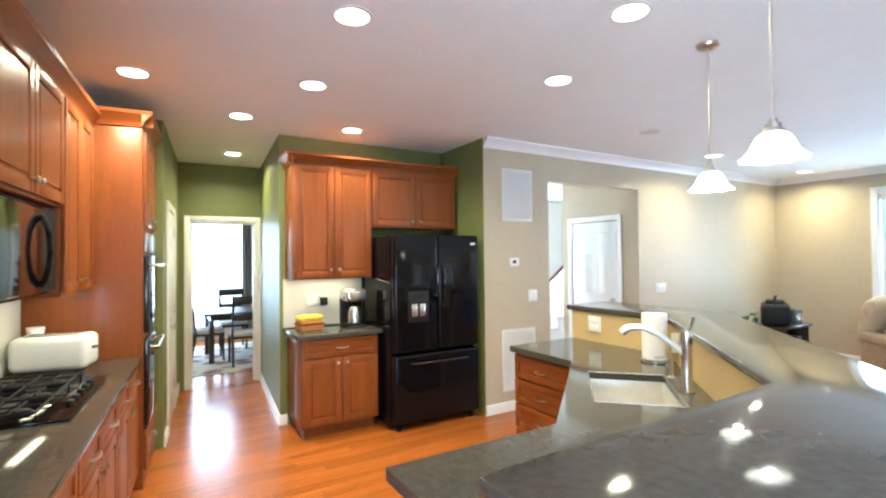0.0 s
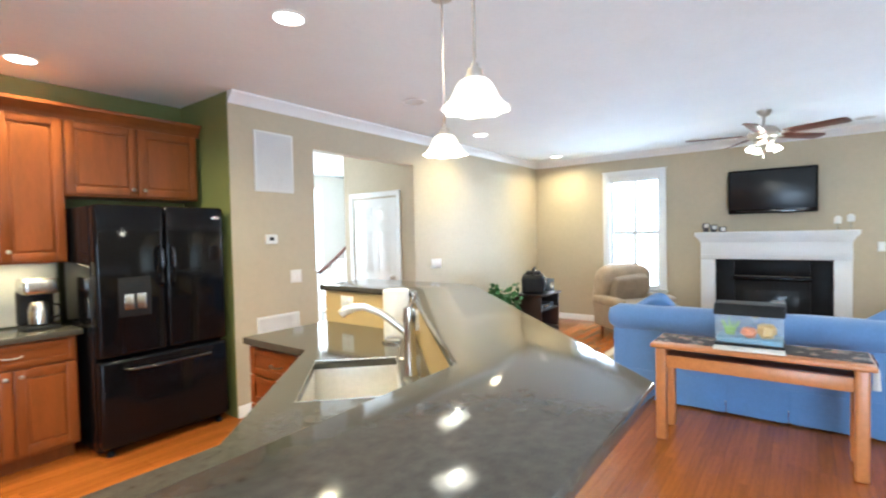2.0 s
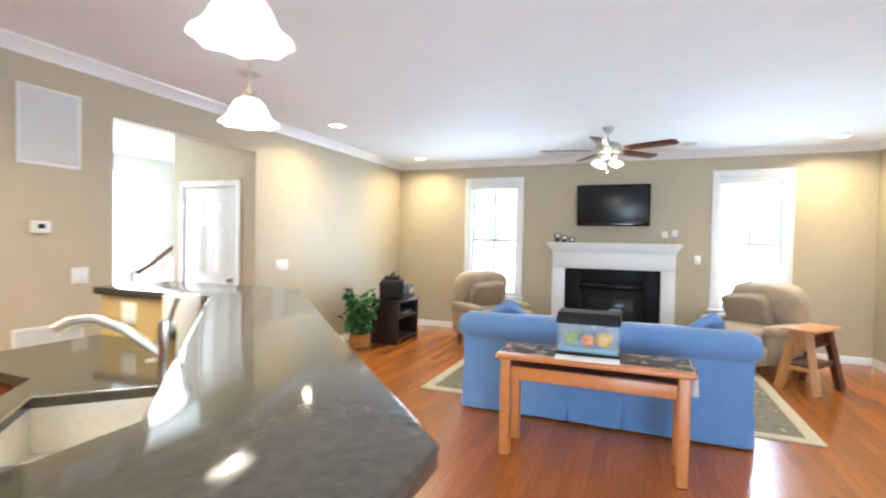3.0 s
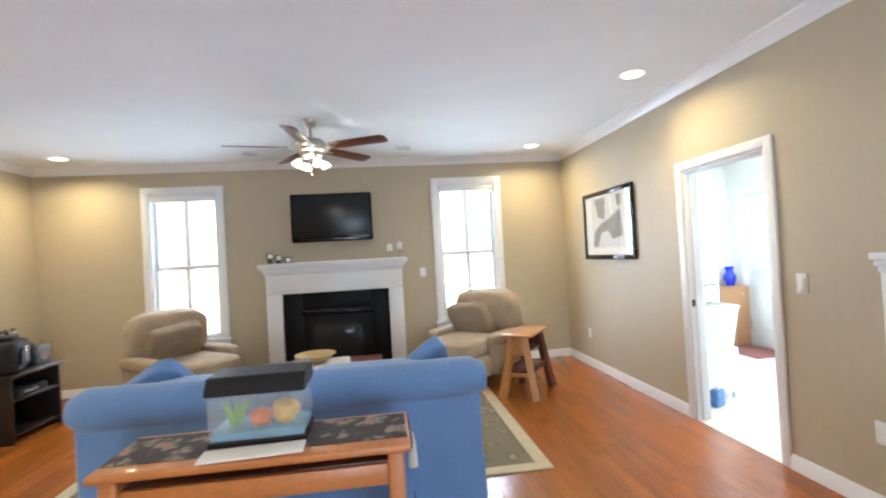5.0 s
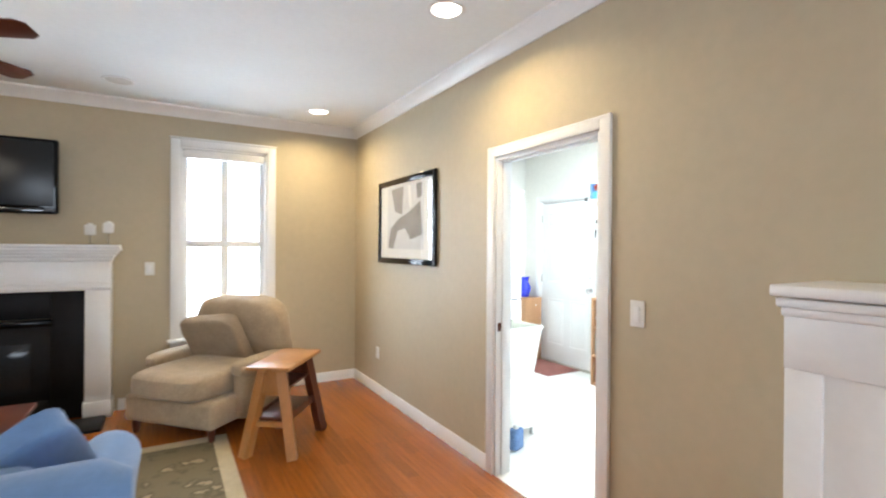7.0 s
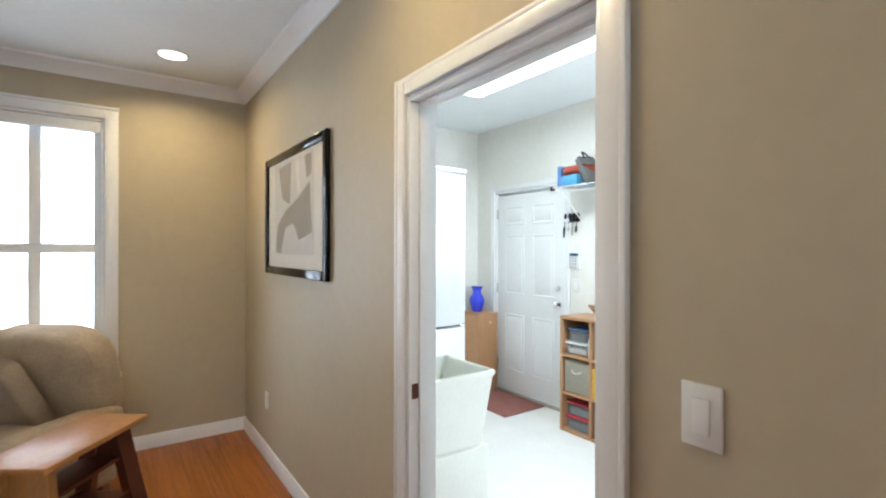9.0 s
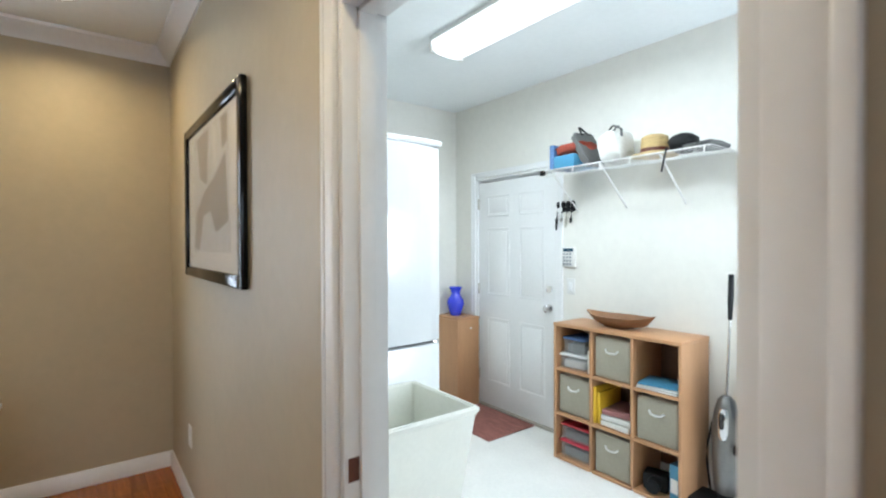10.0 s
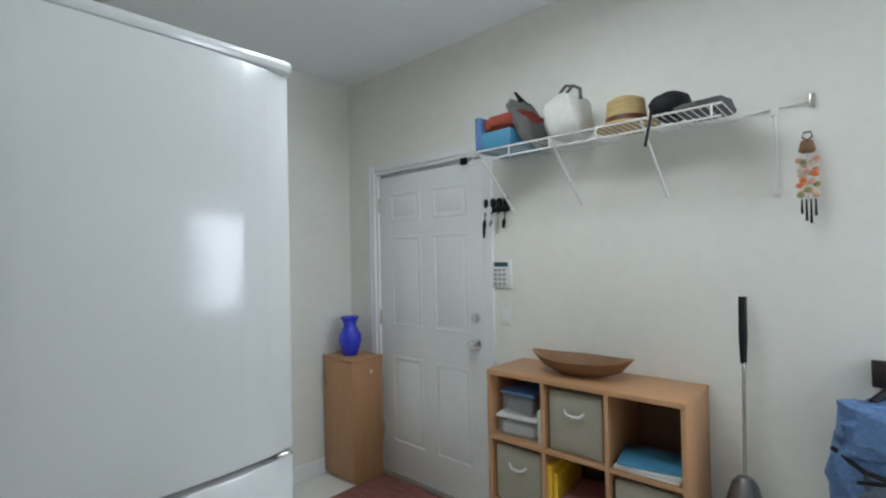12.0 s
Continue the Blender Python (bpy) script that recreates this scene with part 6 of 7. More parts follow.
part("vase", lathe(B(), [(0.045, 0), (0.05, 0.006), (0.062, 0.04), (0.08, 0.10), (0.078, 0.14), (0.05, 0.185), (0.042, 0.205), (0.05, 0.235), (0.066, 0.262), (0.062, 0.263), (0.04, 0.225), (0.036, 0.2), (0.001, 0.19)], 32), COBALT, va)
mt = thing("door_mat", (7.835, -4.765, 0.0), 0, "maroon woven door mat on the vinyl floor", "door mat")
part("mat", bx(B(), (-0.335, -0.25, 0.0), (0.335, 0.25, 0.009), 0.003), RED_MAT, mt)

# cube organizer and its contents
cx0, cx1, cy0, cy1 = 6.171, 7.049, -5.03, -4.706
co = thing("cube_organizer", (cx0, cy1, 0), 0, "beech laminate nine-cube organizer, part filled with bins", "shelf unit")
Wd, Hh, Dp, tt = cx1 - cx0, 0.925, cy1 - cy0, 0.018
for x in (0, Wd - tt):
    part("side", bx(B(), (x, -Dp, 0), (x + tt, 0, Hh - tt), 0.002), BEECH, co)
part("top", bx(B(), (-0.002, -Dp, Hh - tt), (Wd + 0.002, 0.002, Hh + 0.004), 0.003), BEECH, co)
cw, chh2 = (Wd - 4 * tt) / 3, (Hh - 4 * tt) / 3
for i in (1, 2):
    x = i * (cw + tt)
    part("divider", bx(B(), (x, -Dp, tt), (x + tt, -0.002, Hh - tt), 0.002), BEECH, co)
for j in range(3):
    z = j * (chh2 + tt)
    for i in range(3):
        x = tt + i * (cw + tt)
        part("shelf", bx(B(), (x, -Dp, z), (x + cw, -0.002, z + tt), 0.001), BEECH, co)
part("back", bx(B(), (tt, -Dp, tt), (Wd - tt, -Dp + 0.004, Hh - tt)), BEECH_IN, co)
def cell(i, j):
    """Middle of the floor of a cube; i from the far end at the door, j from the top."""
    i = 2 - i
    return (cx0 + tt + i * (cw + tt) + cw / 2, cy1 - 0.02, (2 - j) * (chh2 + tt) + tt)
for i, j in ((1, 0), (0, 1), (2, 1), (1, 2)):
    x, y, z = cell(i, j)
    b = thing("storage_bin", (x, y, z), 0, "taupe canvas storage bin with pull handle", "storage bin", "canvas bins")
    part("box", bx(B(), (-cw / 2 + 0.012, -0.26, 0.001), (cw / 2 - 0.012, 0.0, chh2 - 0.025), 0.012, 3), BIN, b)
    part("handle", tube(B(), [(-0.045, 0.0, 0.185), (-0.03, 0.012, 0.17), (0.0, 0.016, 0.166), (0.03, 0.012, 0.17), (0.045, 0.0, 0.185)], 0.007, 6), PALE_CLOTH, b, "pale pull handle")
def lidded(at, w, d, h, lid, label, rz=0, fill=GREY):
    b = thing("lidded_box", at, rz, label, "storage box")
    part("tub", bx(B(), (-w / 2, -d / 2, 0), (w / 2, d / 2, h - 0.015), 0.012, 3), CLEAR, b)
    part("contents", bx(B(), (-w / 2 + 0.015, -d / 2 + 0.015, 0.006), (w / 2 - 0.015, d / 2 - 0.015, h * 0.6), 0.015), fill, b)
    part("lid", bx(B(), (-w / 2 - 0.006, -d / 2 - 0.006, h - 0.015), (w / 2 + 0.006, d / 2 + 0.006, h), 0.005), lid, b)
x, y, z = cell(0, 0)
lidded((x + 0.02, y - 0.12, z + 0.001), 0.20, 0.22, 0.10, PLASTIC, "clear box with a white lid", 4, PALE_CLOTH)
lidded((x + 0.01, y - 0.12, z + 0.103), 0.17, 0.20, 0.11, DENIM, "clear box with a navy lid")
bk = thing("paperback_book", (x - 0.115, y - 0.11, z + 0.001), 0, "cream paperback standing in the cube", "book")
part("book", bx(B(), (-0.014, -0.09, 0), (0.014, 0.10, 0.15), 0.003), PALE_CLOTH, bk)
x, y, z = cell(0, 2)
lidded((x, y - 0.12, z + 0.001), 0.23, 0.22, 0.115, RED_LID, "clear box with a red lid")
lidded((x, y - 0.12, z + 0.118), 0.22, 0.21, 0.11, RED_LID, "clear box with a red lid")
x, y, z = cell(1, 1)
MAUVE = mat("dull_red_cover", (0.30, 0.13, 0.12), 0.5, vary=0.15)
yf = thing("yellow_file", (x + 0.125, y - 0.12, z + 0.001), 0, "yellow magazine file standing in the cube", "file")
part("file", bx(B(), (-0.01, -0.12, 0), (0.01, 0.12, 0.23), 0.002), YELLOW, yf)
y2 = thing("yellow_file", (x + 0.10, y - 0.12, z + 0.001), 0, "yellow magazine file standing in the cube", "file")
part("file", bx(B(), (-0.009, -0.12, 0), (0.009, 0.11, 0.20), 0.002), YELLOW, y2)
for k_, (h0, mm, nm) in enumerate(((0.001, PAPER, "white paper stack"), (0.042, PAPER, "white paper stack"), (0.078, MAUVE, "dull red folder"))):
    o = thing("paper_stack", (x - 0.02, y - 0.12, z + h0), 4 * k_ - 3, nm + " lying in the cube", "papers")
    part("paper_block", bx(B(), (-0.10, -0.13, 0), (0.10, 0.12, 0.032 if k_ < 2 else 0.03), 0.006), mm, o)
x, y, z = cell(2, 0)
for k_, mm in enumerate((PAPER, PAPER, SKYBLUE)):
    o = thing("magazine", (x + 0.0, y - 0.09, z + 0.001 + 0.013 * k_), 5 * k_, "magazine lying flat in the cube", "magazine")
    part("cover", bx(B(), (-0.12, -0.10, 0), (0.12, 0.10, 0.012), 0.003), mm, o)
x, y, z = cell(2, 2)
cm = thing("black_camera", (x + 0.05, y - 0.10, z + 0.001), 15, "black camera standing in the cube", "camera")
part("body", bx(B(), (-0.07, -0.05, 0), (0.07, 0.05, 0.10), 0.012), BLACK_MATT, cm)
last = part("lens", lathe(B(), [(0.04, 0), (0.04, 0.06), (0.03, 0.065), (0.001, 0.06)], 16), BLACK_MATT, cm)
last.matrix_basis = pose(0, 0.05, 0.05, -90)
lb = thing("blue_carton", (x - 0.09, y - 0.1, z + 0.001), -8, "light blue and white carton in the cube", "carton")
part("carton", bx(B(), (-0.03, -0.06, 0), (0.03, 0.06, 0.20), 0.003), SKYBLUE, lb)
part("label_panel", bx(B(), (-0.022, 0.0595, 0.04), (0.022, 0.062, 0.12)), PAPER, lb)

db = thing("dough_bowl", (6.645, -4.865, 0.930), 4, "long carved wooden dough bowl on the organizer", "bowl")
bm, rings = B(), []
for k_, h in ((0.30, 0.0), (0.46, 0.006), (0.76, 0.034), (1.0, 0.078), (0.96, 0.079), (0.72, 0.042), (0.40, 0.016)):
    rings.append([bm.verts.new((0.26 * k_ * math.cos(a), 0.135 * k_ * math.copysign(abs(math.sin(a)) ** 1.35, math.sin(a)), h + 0.022 * (k_ > 0.9) * math.cos(a) ** 4)) for a in [2 * math.pi * i / 36 for i in range(36)]])
for p, q in zip(rings, rings[1:]):
    for i in range(36):
        bm.faces.new((p[i], p[(i + 1) % 36], q[(i + 1) % 36], q[i]))
bm.faces.new(rings[0][::-1]); bm.faces.new(rings[-1])
bmesh.ops.recalc_face_normals(bm, faces=bm.faces)
WALNUT = mat("worn_walnut", (0.20, 0.095, 0.04), 0.5, vary=0.3, scale=5, stretch=(1, 6, 6), bump=0.2)
part("bowl", bm, WALNUT, db)
db.matrix_basis = db.matrix_basis @ Matrix.Diagonal((0.9, 0.9, 0.95, 1))

# wire shelf
ws = thing("wire_shelf", (6.587, LY, 1.982), 0, "white wire shelf on slanted brackets", "shelf")
x0, x1 = -0.55, 0.56
for yy, zz in ((0.012, 0), (0.305, 0.0), (0.31, -0.045)):
    part("rail", tube(B(), [(x0, yy, zz), (x1, yy, zz)], 0.0042, 6), PLASTIC, ws)
wire = mesh_of("deck_wire", tube(B(), [(0, 0.0, 0.004), (0, 0.306, 0.004)], 0.0018, 5), PLASTIC)
for i in range(44):
    o = new("deck_wire", wire)
    o.parent, o.location = ws, (x0 + (x1 - x0) * i / 43, 0, 0)
for i in range(6):
    o = part("lip_strut", tube(B(), [(0, 0.31, -0.047), (0, 0.307, 0.004)], 0.004, 6), PLASTIC, ws)
    o.location = (x0 + 0.03 + (x1 - x0 - 0.06) * i / 5, 0, 0)
for xx in (0.50, 0.11, -0.28):
    part("bracket", tube(B(), [(xx, 0.305, -0.01), (xx, 0.02, -0.26), (xx, 0.006, -0.275)], 0.006, 8), PLASTIC, ws, "slanted bracket")
sb = thing("shelf_bracket", (5.92, LY, 1.69), 0, "loose white shelf bracket hanging on the wall", "bracket")
part("rod", tube(B(), [(0, 0.010, 0.0), (0, 0.014, 0.30)], 0.006, 8), PLASTIC, sb)
part("clip", bx(B(), (-0.012, 0.001, 0.28), (0.012, 0.02, 0.31), 0.003), PLASTIC, sb)
part("foot", bx(B(), (-0.01, 0.001, -0.012), (0.01, 0.014, 0.012), 0.003), PLASTIC, sb)
part("wall_rod", tube(B(), [(-0.10, 0.010, 0.315), (0.10, 0.010, 0.305)], 0.003, 6), PLASTIC, sb)
wc = thing("wall_clip", (5.81, LY, 2.0), 0, "small dark shelf clip on the wall", "clip")
part("clip", bx(B(), (-0.008, 0.001, -0.02), (0.008, 0.02, 0.03), 0.003), NICKEL, wc)
wc2 = thing("wall_clip", (7.42, LY, 2.025), 0, "small dark shelf clip on the wall", "clip")
part("clip", bx(B(), (-0.022, 0.001, -0.02), (0.022, 0.02, 0.02), 0.004), BLACK_MATT, wc2)

SZ = 1.989
o = thing("blue_book", (7.107, LY + 0.15, SZ), 0, "blue book standing on the wire shelf", "book"); part("book", bx(B(), (-0.018, -0.12, 0), (0.018, 0.13, 0.17), 0.004), DENIM, o)
o = thing("storage_tin", (6.987, LY + 0.16, SZ), -4, "teal flat box on the wire shelf", "box"); part("box", bx(B(), (-0.09, -0.13, 0), (0.09, 0.13, 0.085), 0.008), SKYBLUE, o)
o = thing("rust_cloth_bag", (6.967, LY + 0.16, SZ + 0.086), 5, "rust red folded cloth bag on a box", "bag"); part("bag", pillow(B(), (0, 0, 0.04), (0.12, 0.13, 0.042), 0.5, 18, 0.25), RUST, o)
o = thing("grey_tote_bag", (6.822, LY + 0.17, SZ), 0, "dark grey tote bag leaning on the shelf", "bag")
bm = pillow(B(), (0, 0, 0.14), (0.03, 0.12, 0.14), 0.5, 18, 0.2); bmesh.ops.transform(bm, matrix=pose(0, 0, 0, 0, 22), verts=bm.verts); part("bag", bm, GREY, o)
part("strap", tube(B(), [(0.06, 0.06, 0.24), (0.09, 0.05, 0.30), (0.11, 0.0, 0.31), (0.08, -0.05, 0.25)], 0.007, 6), BLACK_MATT, o)
o.matrix_basis = o.matrix_basis @ Matrix.Diagonal((1.1, 1, 0.88, 1))
o = thing("pale_tote_bag", (6.652, LY + 0.17, SZ), 0, "pale canvas tote bag with dark handles on the shelf", "bag")
bm = pillow(B(), (0, 0, 0.115), (0.085, 0.11, 0.12), 0.58, 24, 0.16); bmesh.ops.transform(bm, matrix=pose(0, 0, 0, 0, 8), verts=bm.verts); part("bag", bm, PALE_CLOTH, o)
part("handle", tube(B(), [(-0.02, 0.09, 0.22), (-0.06, 0.12, 0.235), (-0.09, 0.12, 0.21), (-0.09, 0.115, 0.16)], 0.008, 6), GREY, o)
part("handle", tube(B(), [(0.03, 0.06, 0.235), (-0.01, 0.08, 0.262), (-0.05, 0.08, 0.245)], 0.008, 6), GREY, o)
o.matrix_basis = o.matrix_basis @ Matrix.Diagonal((1.05, 1, 0.84, 1))
o = thing("straw_hat", (6.417, LY + 0.16, SZ), 0, "woven straw hat lying on the shelf", "hat")
part("hat", lathe(B(), [(0.001, 0.15), (0.06, 0.15), (0.085, 0.135), (0.095, 0.03), (0.13, 0.012), (0.15, 0.014), (0.15, 0.006), (0.09, 0.002), (0.001, 0.002)][::-1], 28), STRAW, o)
part("hat_band", lathe(B(), [(0.0955, 0.03), (0.0965, 0.03), (0.094, 0.055), (0.093, 0.055)], 28), BROWN, o)
o.matrix_basis = o.matrix_basis @ Matrix.Diagonal((0.88, 0.88, 0.86, 1))
o = thing("cloth_hat", (6.237, LY + 0.17, SZ), 0, "black cloth hat lying on the shelf", "hat")
part("crown", pillow(B(), (0, 0, 0.05), (0.075, 0.085, 0.055), 0.8, 18, 0.1), BLACK_MATT, o)
part("strap", tube(B(), [(0.03, 0.14, 0.01), (0.035, 0.153, -0.04), (0.05, 0.155, -0.12)], 0.006, 6), BLACK_MATT, o)
o = thing("folded_grey_blanket", (6.117, LY + 0.16, SZ), 0, "grey patterned folded cloth on the shelf", "cloth")
part("cloth", pillow(B(), (0, 0, 0.014), (0.09, 0.13, 0.014), 0.5, 18, 0.2), GREY, o)

# wall things
kr = thing("key_rack", (7.195, LY, 1.722), 0, "black key rack with hanging keys", "key rack")
part("rack", bx(B(), (-0.085, 0.001, -0.012), (0.085, 0.014, 0.020), 0.004), BLACK_MATT, kr)
for i, dx in enumerate((-0.066, -0.022, 0.022, 0.066)):
    part("finial", pillow(B(), (dx, 0.012, 0.040), (0.017, 0.012, 0.026), 0.7, 10, 0.2), BLACK_MATT, kr)
    part("hook", tube(B(), [(dx, 0.012, -0.015), (dx, 0.03, -0.025), (dx, 0.03, -0.01)], 0.003, 6), BLACK_MATT, kr)
for dx, L, mm in ((0.066, 0.15, BLACK_MATT), (-0.022, 0.13, NICKEL), (-0.066, 0.10, BLACK_MATT), (0.022, 0.09, CHROME)):
    part("keys", tube(B(), [(dx, 0.028, -0.02), (dx + 0.004, 0.026, -0.05), (dx + 0.010, 0.024, -0.07), (dx + 0.016, 0.022, -L)], [0.002, 0.004, 0.012, 0.007], 6), mm, kr, "bunch of keys")
kp = thing("alarm_keypad", (7.165, LY, 1.372), 180, "white alarm keypad with a small display", "keypad")
part("body", bx(B(), (-0.06, -0.022, -0.075), (0.06, -0.001, 0.07), 0.006), PLASTIC, kp)
part("display", bx(B(), (-0.045, -0.0240, 0.038), (0.045, -0.021, 0.062), 0.002), mat("keypad_display", (0.035, 0.09, 0.13), 0.2), kp)
key = mesh_of("key", bx(B(), (-0.010, -0.004, -0.008), (0.010, 0, 0.008), 0.002), mat("grey_key_rubber", (0.33, 0.35, 0.37), 0.5))
for i in range(3):
    for j in range(4):
        k_ = new("key", key); k_.parent, k_.location = kp, (-0.036 + 0.028 * i, -0.0215, -0.055 + 0.025 * j)
wall_plate((7.155, LY, 1.15), 180, "white light switch on the laundry wall")
wch = thing("wind_chime", (5.72, LY, 1.50), 0, "colourful shell wind chime hanging on the wall", "wind chime")
part("hanger", tube(B(), [(0, 0.03, 0.355), (0.018, 0.03, 0.37), (0.012, 0.03, 0.39), (-0.012, 0.03, 0.39), (-0.018, 0.03, 0.37), (0, 0.03, 0.355)], 0.004, 6), BROWN, wch)
part("top_disc", lathe(B(), [(0.02, 0), (0.032, 0.01), (0.022, 0.05), (0.001, 0.052)], 16, (0, 0.05, 0.30)), WALNUT, wch)
PINK = mat("peach_shell", (0.72, 0.36, 0.25), 0.4, vary=0.3)
PEARL = mat("pale_shell", (0.70, 0.60, 0.46), 0.3, vary=0.2)
MOSS = mat("dull_green_shell", (0.24, 0.27, 0.10), 0.4, vary=0.3)
for j in range(4):
    for i in range(6):
        a = i * 1.047 + 0.5 * j
        part("shell", pillow(B(), (0.030 * math.cos(a), 0.05 + 0.02 * math.sin(a), 0.272 - 0.042 * j - 0.010 * (i % 3)), (0.013, 0.006, 0.011), 0.8, 10, 0.4), (PINK, MOSS, PEARL, PINK, CORAL)[(i + 2 * j) % 5], wch)
part("cords", tube(B(), [(0, 0.05, 0.32), (0, 0.05, 0.10)], 0.003, 6), PALE_CLOTH, wch)
for i in range(4):
    part("chime_tube", tube(B(), [(-0.024 + 0.016 * i, 0.05, 0.11), (-0.024 + 0.016 * i, 0.05, 0.11 - (0.07, 0.10, 0.09, 0.06)[i])], [0.003, 0.0055], 8), SOOT, wch)

wch.matrix_basis = pose(5.825, LY, 1.555) @ Matrix.Diagonal((0.82, 0.9, 0.86, 1))

vc = thing("stick_vacuum", (6.035, -4.905, 0), 0, "grey stick vacuum standing against the wall", "vacuum cleaner")
bm = bx(B(), (-0.18, -0.07, 0.0), (0.16, 0.13, 0.07), 0.03, 3)
part("floor_head", bm, BLACK_MATT, vc)
part("head_trim", bx(B(), (-0.04, 0.10, 0.02), (0.13, 0.134, 0.05), 0.008), STEEL, vc)
bm = lathe(B(), [(0.001, 0.10), (0.050, 0.10), (0.058, 0.14), (0.066, 0.30), (0.066, 0.42), (0.056, 0.52), (0.038, 0.585), (0.020, 0.605), (0.001, 0.606)], 24)
bmesh.ops.transform(bm, matrix=Matrix.Translation((0, -0.02, 0.0)), verts=bm.verts)
part("body", bm, mat("grey_metallic_plastic", (0.20, 0.195, 0.19), 0.3, 0.6, vary=0.1), vc, "grey motor housing")
part("dust_cup", pillow(B(), (-0.01, 0.036, 0.47), (0.024, 0.022, 0.085), 0.6, 16), CHROME, vc, "silver front trim")
part("neck", bx(B(), (-0.03, -0.04, 0.06), (0.03, 0.02, 0.11), 0.01), BLACK_MATT, vc)
part("badge", pillow(B(), (-0.008, 0.050, 0.49), (0.014, 0.012, 0.045), 0.6, 12), BLACK_GLASS, vc)
part("latch", bx(B(), (-0.115, 0.0, 0.33), (-0.055, 0.05, 0.38), 0.008), BLACK_MATT, vc)
part("pole", tube(B(), [(0, -0.02, 0.58), (0, -0.06, 1.02)], 0.006, 10), STEEL, vc)
part("grip", tube(B(), [(0, -0.058, 1.0), (0, -0.064, 1.10), (0, -0.072, 1.24)], [0.010, 0.014, 0.013], 10), BLACK_MATT, vc, "black grip")
part("cord_clip", tube(B(), [(0.09, -0.06, 0.04), (0.13, -0.09, 0.25), (0.10, -0.1, 0.42)], 0.006, 6), BLACK_MATT, vc)

vc.matrix_basis = vc.matrix_basis @ Matrix.Diagonal((1.1, 1.1, 1.045, 1))

hr = thing("coat_rack", (5.505, LY, 1.05), 0, "dark wooden coat rack on the wall", "coat rack")
part("board", bx(B(), (-0.17, 0.001, -0.045), (0.17, 0.02, 0.045), 0.004), ESPRESSO, hr)
for dx in (-0.11, 0.0, 0.11):
    part("peg", tube(B(), [(dx, 0.02, -0.01), (dx, 0.05, -0.012), (dx, 0.065, 0.012)], 0.008, 8), ESPRESSO, hr)
bp = thing("blue_backpack", (5.595, LY + 0.14, 0.435), 0, "blue cloth backpack hanging from the coat rack", "backpack")
part("bag", pillow(B(), (-0.01, 0, 0.31), (0.195, 0.12, 0.255), 0.7, 40, 0.2), DENIM, bp)
part("pocket", pillow(B(), (0.0, 0.085, 0.25), (0.12, 0.055, 0.11), 0.5, 30, 0.2), mat("grey_blue_pocket_fabric", (0.10, 0.13, 0.18), 0.7, vary=0.3, scale=10, bump=0.4), bp, "grey pocket")
part("flap", pillow(B(), (0.0, 0.055, 0.47), (0.16, 0.075, 0.09), 0.6, 26, 0.3), DENIM, bp)
part("compression_strap", tube(B(), [(-0.17, 0.05, 0.36), (-0.10, 0.13, 0.33), (0.10, 0.14, 0.37), (0.18, 0.06, 0.40)], 0.008, 6), BLACK_MATT, bp)
part("zip", tube(B(), [(-0.12, 0.125, 0.33), (0.0, 0.145, 0.36), (0.12, 0.125, 0.33)], 0.006, 6), BLACK_MATT, bp)
part("strap", tube(B(), [(0.08, 0.05, 0.56), (0.0, -0.03, 0.63), (-0.03, -0.07, 0.675)], 0.012, 6), BLACK_MATT, bp)
part("strap", tube(B(), [(0.14, 0.07, 0.16), (0.165, 0.06, 0.04), (0.185, 0.05, -0.05)], 0.011, 6), BLACK_MATT, bp)

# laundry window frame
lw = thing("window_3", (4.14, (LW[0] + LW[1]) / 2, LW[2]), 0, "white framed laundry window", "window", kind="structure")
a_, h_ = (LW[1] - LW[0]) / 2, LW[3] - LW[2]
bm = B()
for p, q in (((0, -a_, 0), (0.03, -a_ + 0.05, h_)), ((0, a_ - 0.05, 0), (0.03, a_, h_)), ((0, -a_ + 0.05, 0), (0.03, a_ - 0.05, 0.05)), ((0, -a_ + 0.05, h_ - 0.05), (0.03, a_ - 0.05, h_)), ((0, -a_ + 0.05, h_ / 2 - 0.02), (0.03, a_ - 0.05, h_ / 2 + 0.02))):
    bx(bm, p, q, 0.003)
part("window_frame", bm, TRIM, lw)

# ---- foyer stairs ----
stt = thing("staircase", (5.15, 5.95, 0), 0, "white painted staircase with oak treads and handrail", "staircase")
for i in range(10):
    part("riser", bx(B(), (0.26 * i, 0.0, 0.185 * i), (0.26 * i + 0.02, 1.0, 0.185 * (i + 1) - 0.03)), TRIM, stt)
    part("tread", bx(B(), (0.26 * i - 0.02, -0.02, 0.185 * (i + 1) - 0.03), (0.26 * (i + 1) + 0.02, 1.0, 0.185 * (i + 1)), 0.008), PALE_CLOTH, stt)
    part("stringer_block", bx(B(), (0.26 * i + 0.02, 0.005, 0), (0.26 * (i + 1) + 0.02, 0.03, 0.185 * (i + 1) - 0.03)), TRIM, stt)
    part("baluster", bx(B(), (0.26 * i + 0.12, 0.02, 0.185 * (i + 1)), (0.26 * i + 0.15, 0.05, 0.185 * (i + 1) + 0.80), 0.003), TRIM, stt)
part("handrail", tube(B(), [(0.03, 0.035, 0.98), (0.12, 0.035, 0.99), (0.30, 0.035, 1.09), (2.5, 0.035, 2.66)], 0.028, 10), BROWN, stt, "dark wood handrail")
part("newel", bx(B(), (-0.02, 0.0, 0.0), (0.06, 0.08, 1.0), 0.006), TRIM, stt)

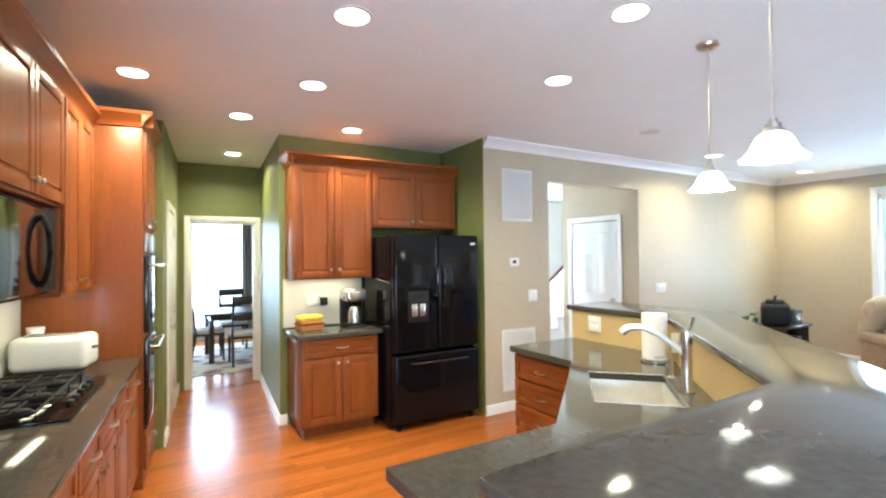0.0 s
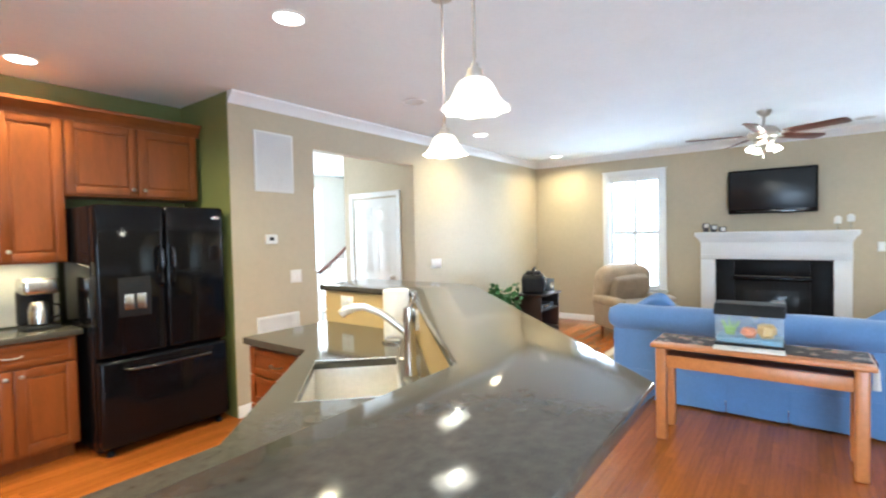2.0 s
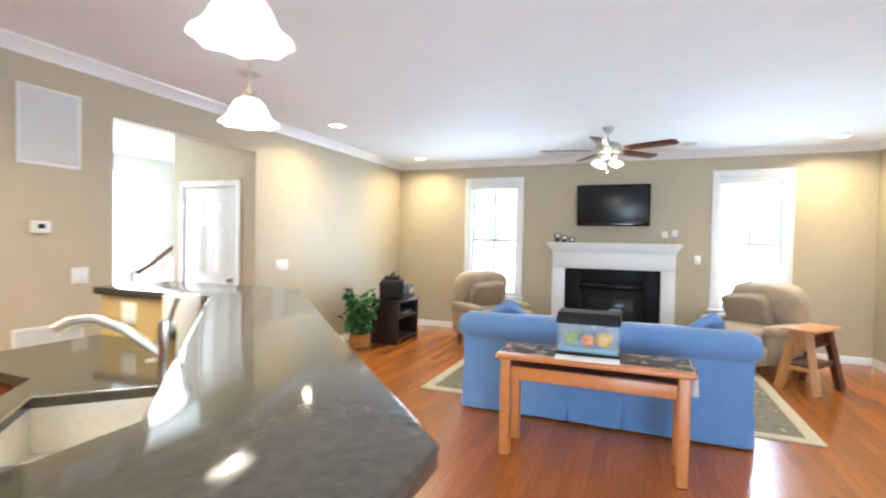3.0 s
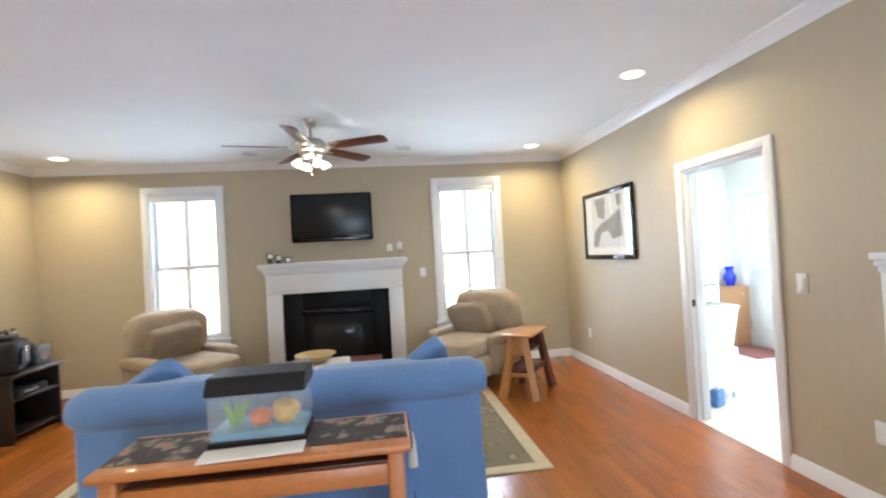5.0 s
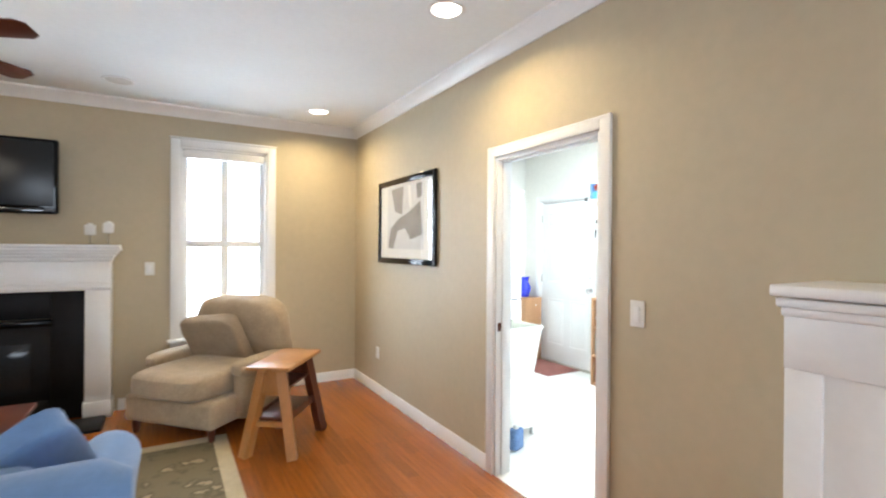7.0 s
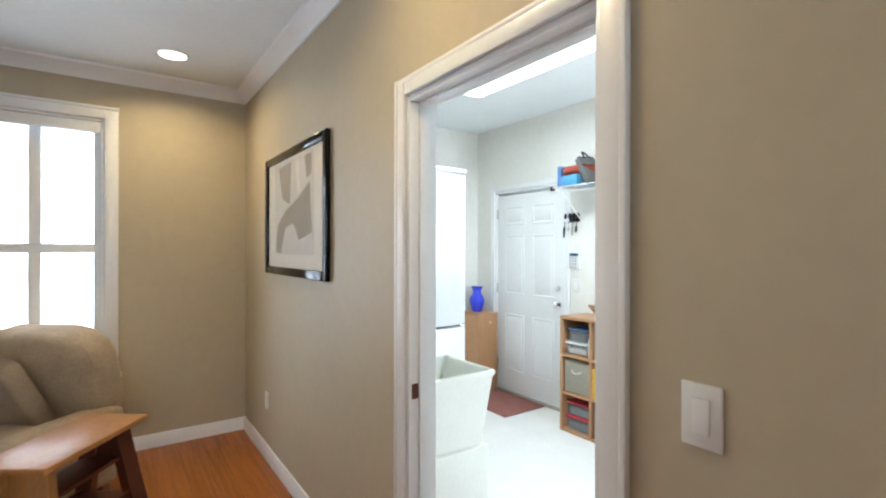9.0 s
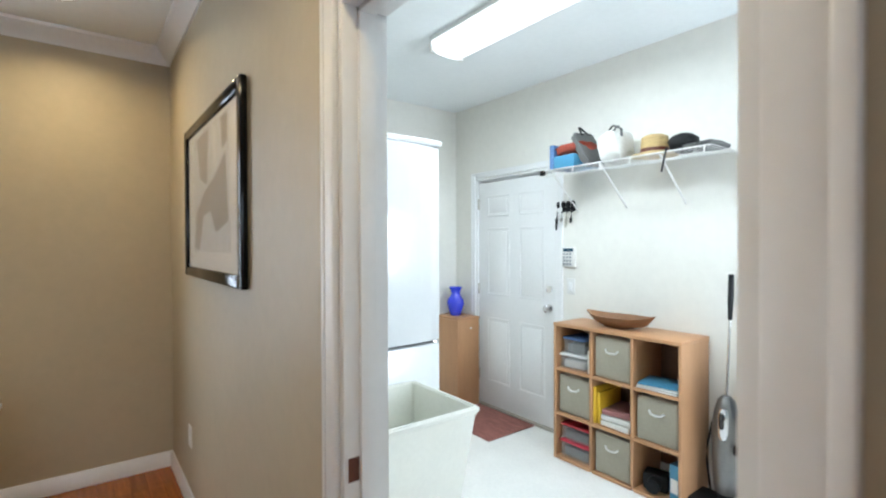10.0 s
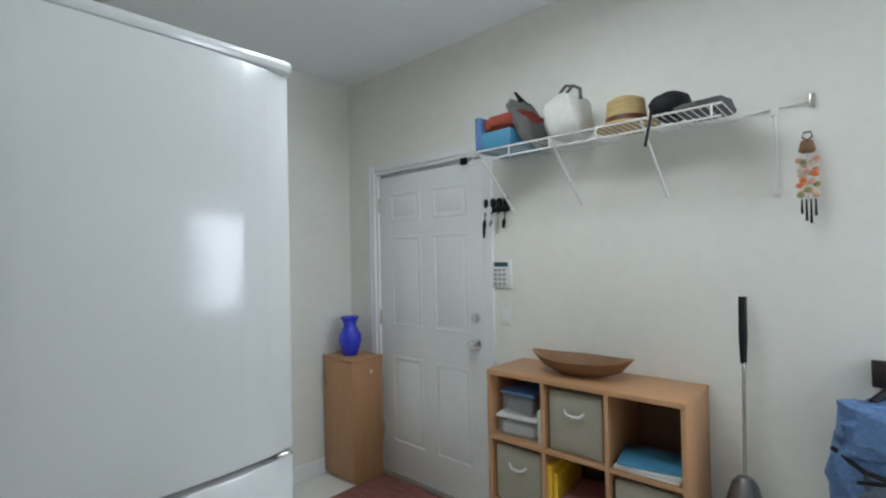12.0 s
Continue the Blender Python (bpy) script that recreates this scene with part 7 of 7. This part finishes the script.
# ---- dining room ----
dr_ = thing("dining_rug", (1.06, 8.40, 0.0), 0, "pale dining rug with dark scrolling figures", "rug")
part("carpet", bx(B(), (-1.1, -1.1, -0.001), (1.5, 1.3, 0.010), 0.003), RUG_D, dr_)
dt = thing("dining_table", (1.42, 8.42, 0.010), 0, "dark wooden dining table", "dining table")
part("tabletop", bx(B(), (-0.85, -0.5, 0.71), (0.85, 0.5, 0.745), 0.01), ESPRESSO, dt)
part("apron", bx(B(), (-0.77, -0.42, 0.63), (0.77, 0.42, 0.71)), ESPRESSO, dt)
for sx in (-1, 1):
    for sy in (-1, 1):
        part("leg", bx(B(), (sx * 0.75 - 0.035, sy * 0.40 - 0.035, 0), (sx * 0.75 + 0.035, sy * 0.40 + 0.035, 0.64), 0.006), ESPRESSO, dt)
PALE_SEAT = mat("pale_seat_fabric", (0.55, 0.50, 0.44), 0.9, vary=0.1, bump=0.3)
dc = thing("dining_chair", (0.66, 8.36, 0.010), -90, "dark wooden dining chair with pale padded seat", "chair", "dining chairs")
part("seat", pillow(B(), (0, 0, 0.45), (0.22, 0.21, 0.035), 0.4), PALE_SEAT, dc)
part("seat_frame", bx(B(), (-0.21, -0.20, 0.39), (0.21, 0.20, 0.43), 0.006), ESPRESSO, dc)
for sx in (-1, 1):
    part("leg", tube(B(), [(sx * 0.19, 0.18, 0.40), (sx * 0.19, 0.19, 0.0)], [0.022, 0.016], 6), ESPRESSO, dc)
    part("leg", tube(B(), [(sx * 0.19, -0.26, 0.0), (sx * 0.19, -0.19, 0.42), (sx * 0.19, -0.22, 0.75), (sx * 0.19, -0.29, 1.02)], [0.016, 0.022, 0.02, 0.016], 6), ESPRESSO, dc)
part("crest_rail", bx(B(), (-0.21, -0.305, 0.90), (0.21, -0.27, 1.02), 0.012), ESPRESSO, dc)
part("splat", bx(B(), (-0.20, -0.25, 0.66), (0.20, -0.225, 0.76), 0.008), ESPRESSO, dc)
copy_thing(dc, pose(1.10, 7.80, 0.010, 0, 0, 0))
copy_thing(dc, pose(1.11, 9.17, 0.010, 0, 0, 180))
copy_thing(dc, pose(1.81, 9.17, 0.010, 0, 0, 180))
cu = thing("curtain", (1.64, 10.33, 0.05), 0, "pale gathered window curtain", "curtain")
bm, cols = B(), []
for i in range(41):
    xx = -0.22 + 0.44 * i / 40
    cols.append([bm.verts.new((xx, 0.03 * math.sin(i * 1.1), z)) for z in (0, 1.2, 2.4)])
for p, q in zip(cols, cols[1:]):
    for i in range(2): bm.faces.new((p[i], q[i], q[i + 1], p[i + 1]))
bmesh.ops.solidify(bm, geom=bm.faces[:], thickness=0.004)
part("cloth", bm, BIN, cu)


# ---- floor boards, last ----
floor = tagged(new("floor"), "glossy orange oak strip floor", "floor", kind="structure")
PLANK_W, PLANK_T = 0.083, 0.012


def plank_mesh(length):
    bm = bx(B(), (0, 0, -PLANK_T), (length - 0.0005, PLANK_W - 0.0005, 0), 0.0)
    top = [e for e in bm.edges if all(v.co.z > -0.001 for v in e.verts)]
    bmesh.ops.bevel(bm, geom=top, offset=0.0004, segments=1, affect="EDGES")
    return mesh_of("plank", bm, OAK, False)


LENGTHS = (0.6, 0.9, 1.2, 1.5)
PLANKS = [plank_mesh(v) for v in LENGTHS]
rng = random.Random(7)
near, joined = 0, []
y = SY + 0.002
while y < DY + T - 0.02:
    x0, x1 = (WB, EX) if y < NY - 0.05 else (WX, 5.5) if y < 7.0 else (0.0, 1.2)
    x = x0 - rng.random() * 0.8
    while x < x1:
        k = rng.randrange(4)
        x2 = x + LENGTHS[k]
        hidden = y > 4.75 and (x2 < -0.1 or 1.1 < x < 2.7)
        if x > x0 and x2 < x1 and near < 300 and -1.5 < y < 4.6 and 0.0 < x < 6.0 and not (0.85 < x < 2.3 and 0.5 < y < 1.35):
            ob = new("plank", PLANKS[k])
            ob.location, ob.parent = (x, y, 0), floor
            near += 1
        elif not hidden:
            joined.append((max(x, x0), y, min(x2, x1)))
        x = x2
    y += PLANK_W
verts, faces = [], []
for a, y, b in joined:
    if b - a < 0.02: continue
    i, e, w = len(verts), 0.0004, PLANK_W - 0.0005
    verts += [(a, y, -PLANK_T), (b - 0.0008, y, -PLANK_T), (b - 0.0008, y + w, -PLANK_T), (a, y + w, -PLANK_T),
              (a + e, y + e, 0), (b - 0.0008 - e, y + e, 0), (b - 0.0008 - e, y + w - e, 0), (a + e, y + w - e, 0)]
    faces += [(i + 4, i + 5, i + 6, i + 7), (i, i + 1, i + 5, i + 4), (i + 1, i + 2, i + 6, i + 5), (i + 2, i + 3, i + 7, i + 6), (i + 3, i, i + 4, i + 7)]
me = bpy.data.meshes.new("planks")
me.from_pydata(verts, [], faces)
OAK_REST = OAK.copy()
nt = OAK_REST.node_tree
info = [n for n in nt.nodes if n.type == "OBJECT_INFO"][0]
geo = nt.nodes.new("ShaderNodeNewGeometry")
target = info.outputs["Random"].links[0].to_socket
nt.links.new(geo.outputs["Random Per Island"], target)
me.materials.append(OAK_REST)
rest = new("planks", me)
rest.parent = floor
tagged(rest, kind="stuff")
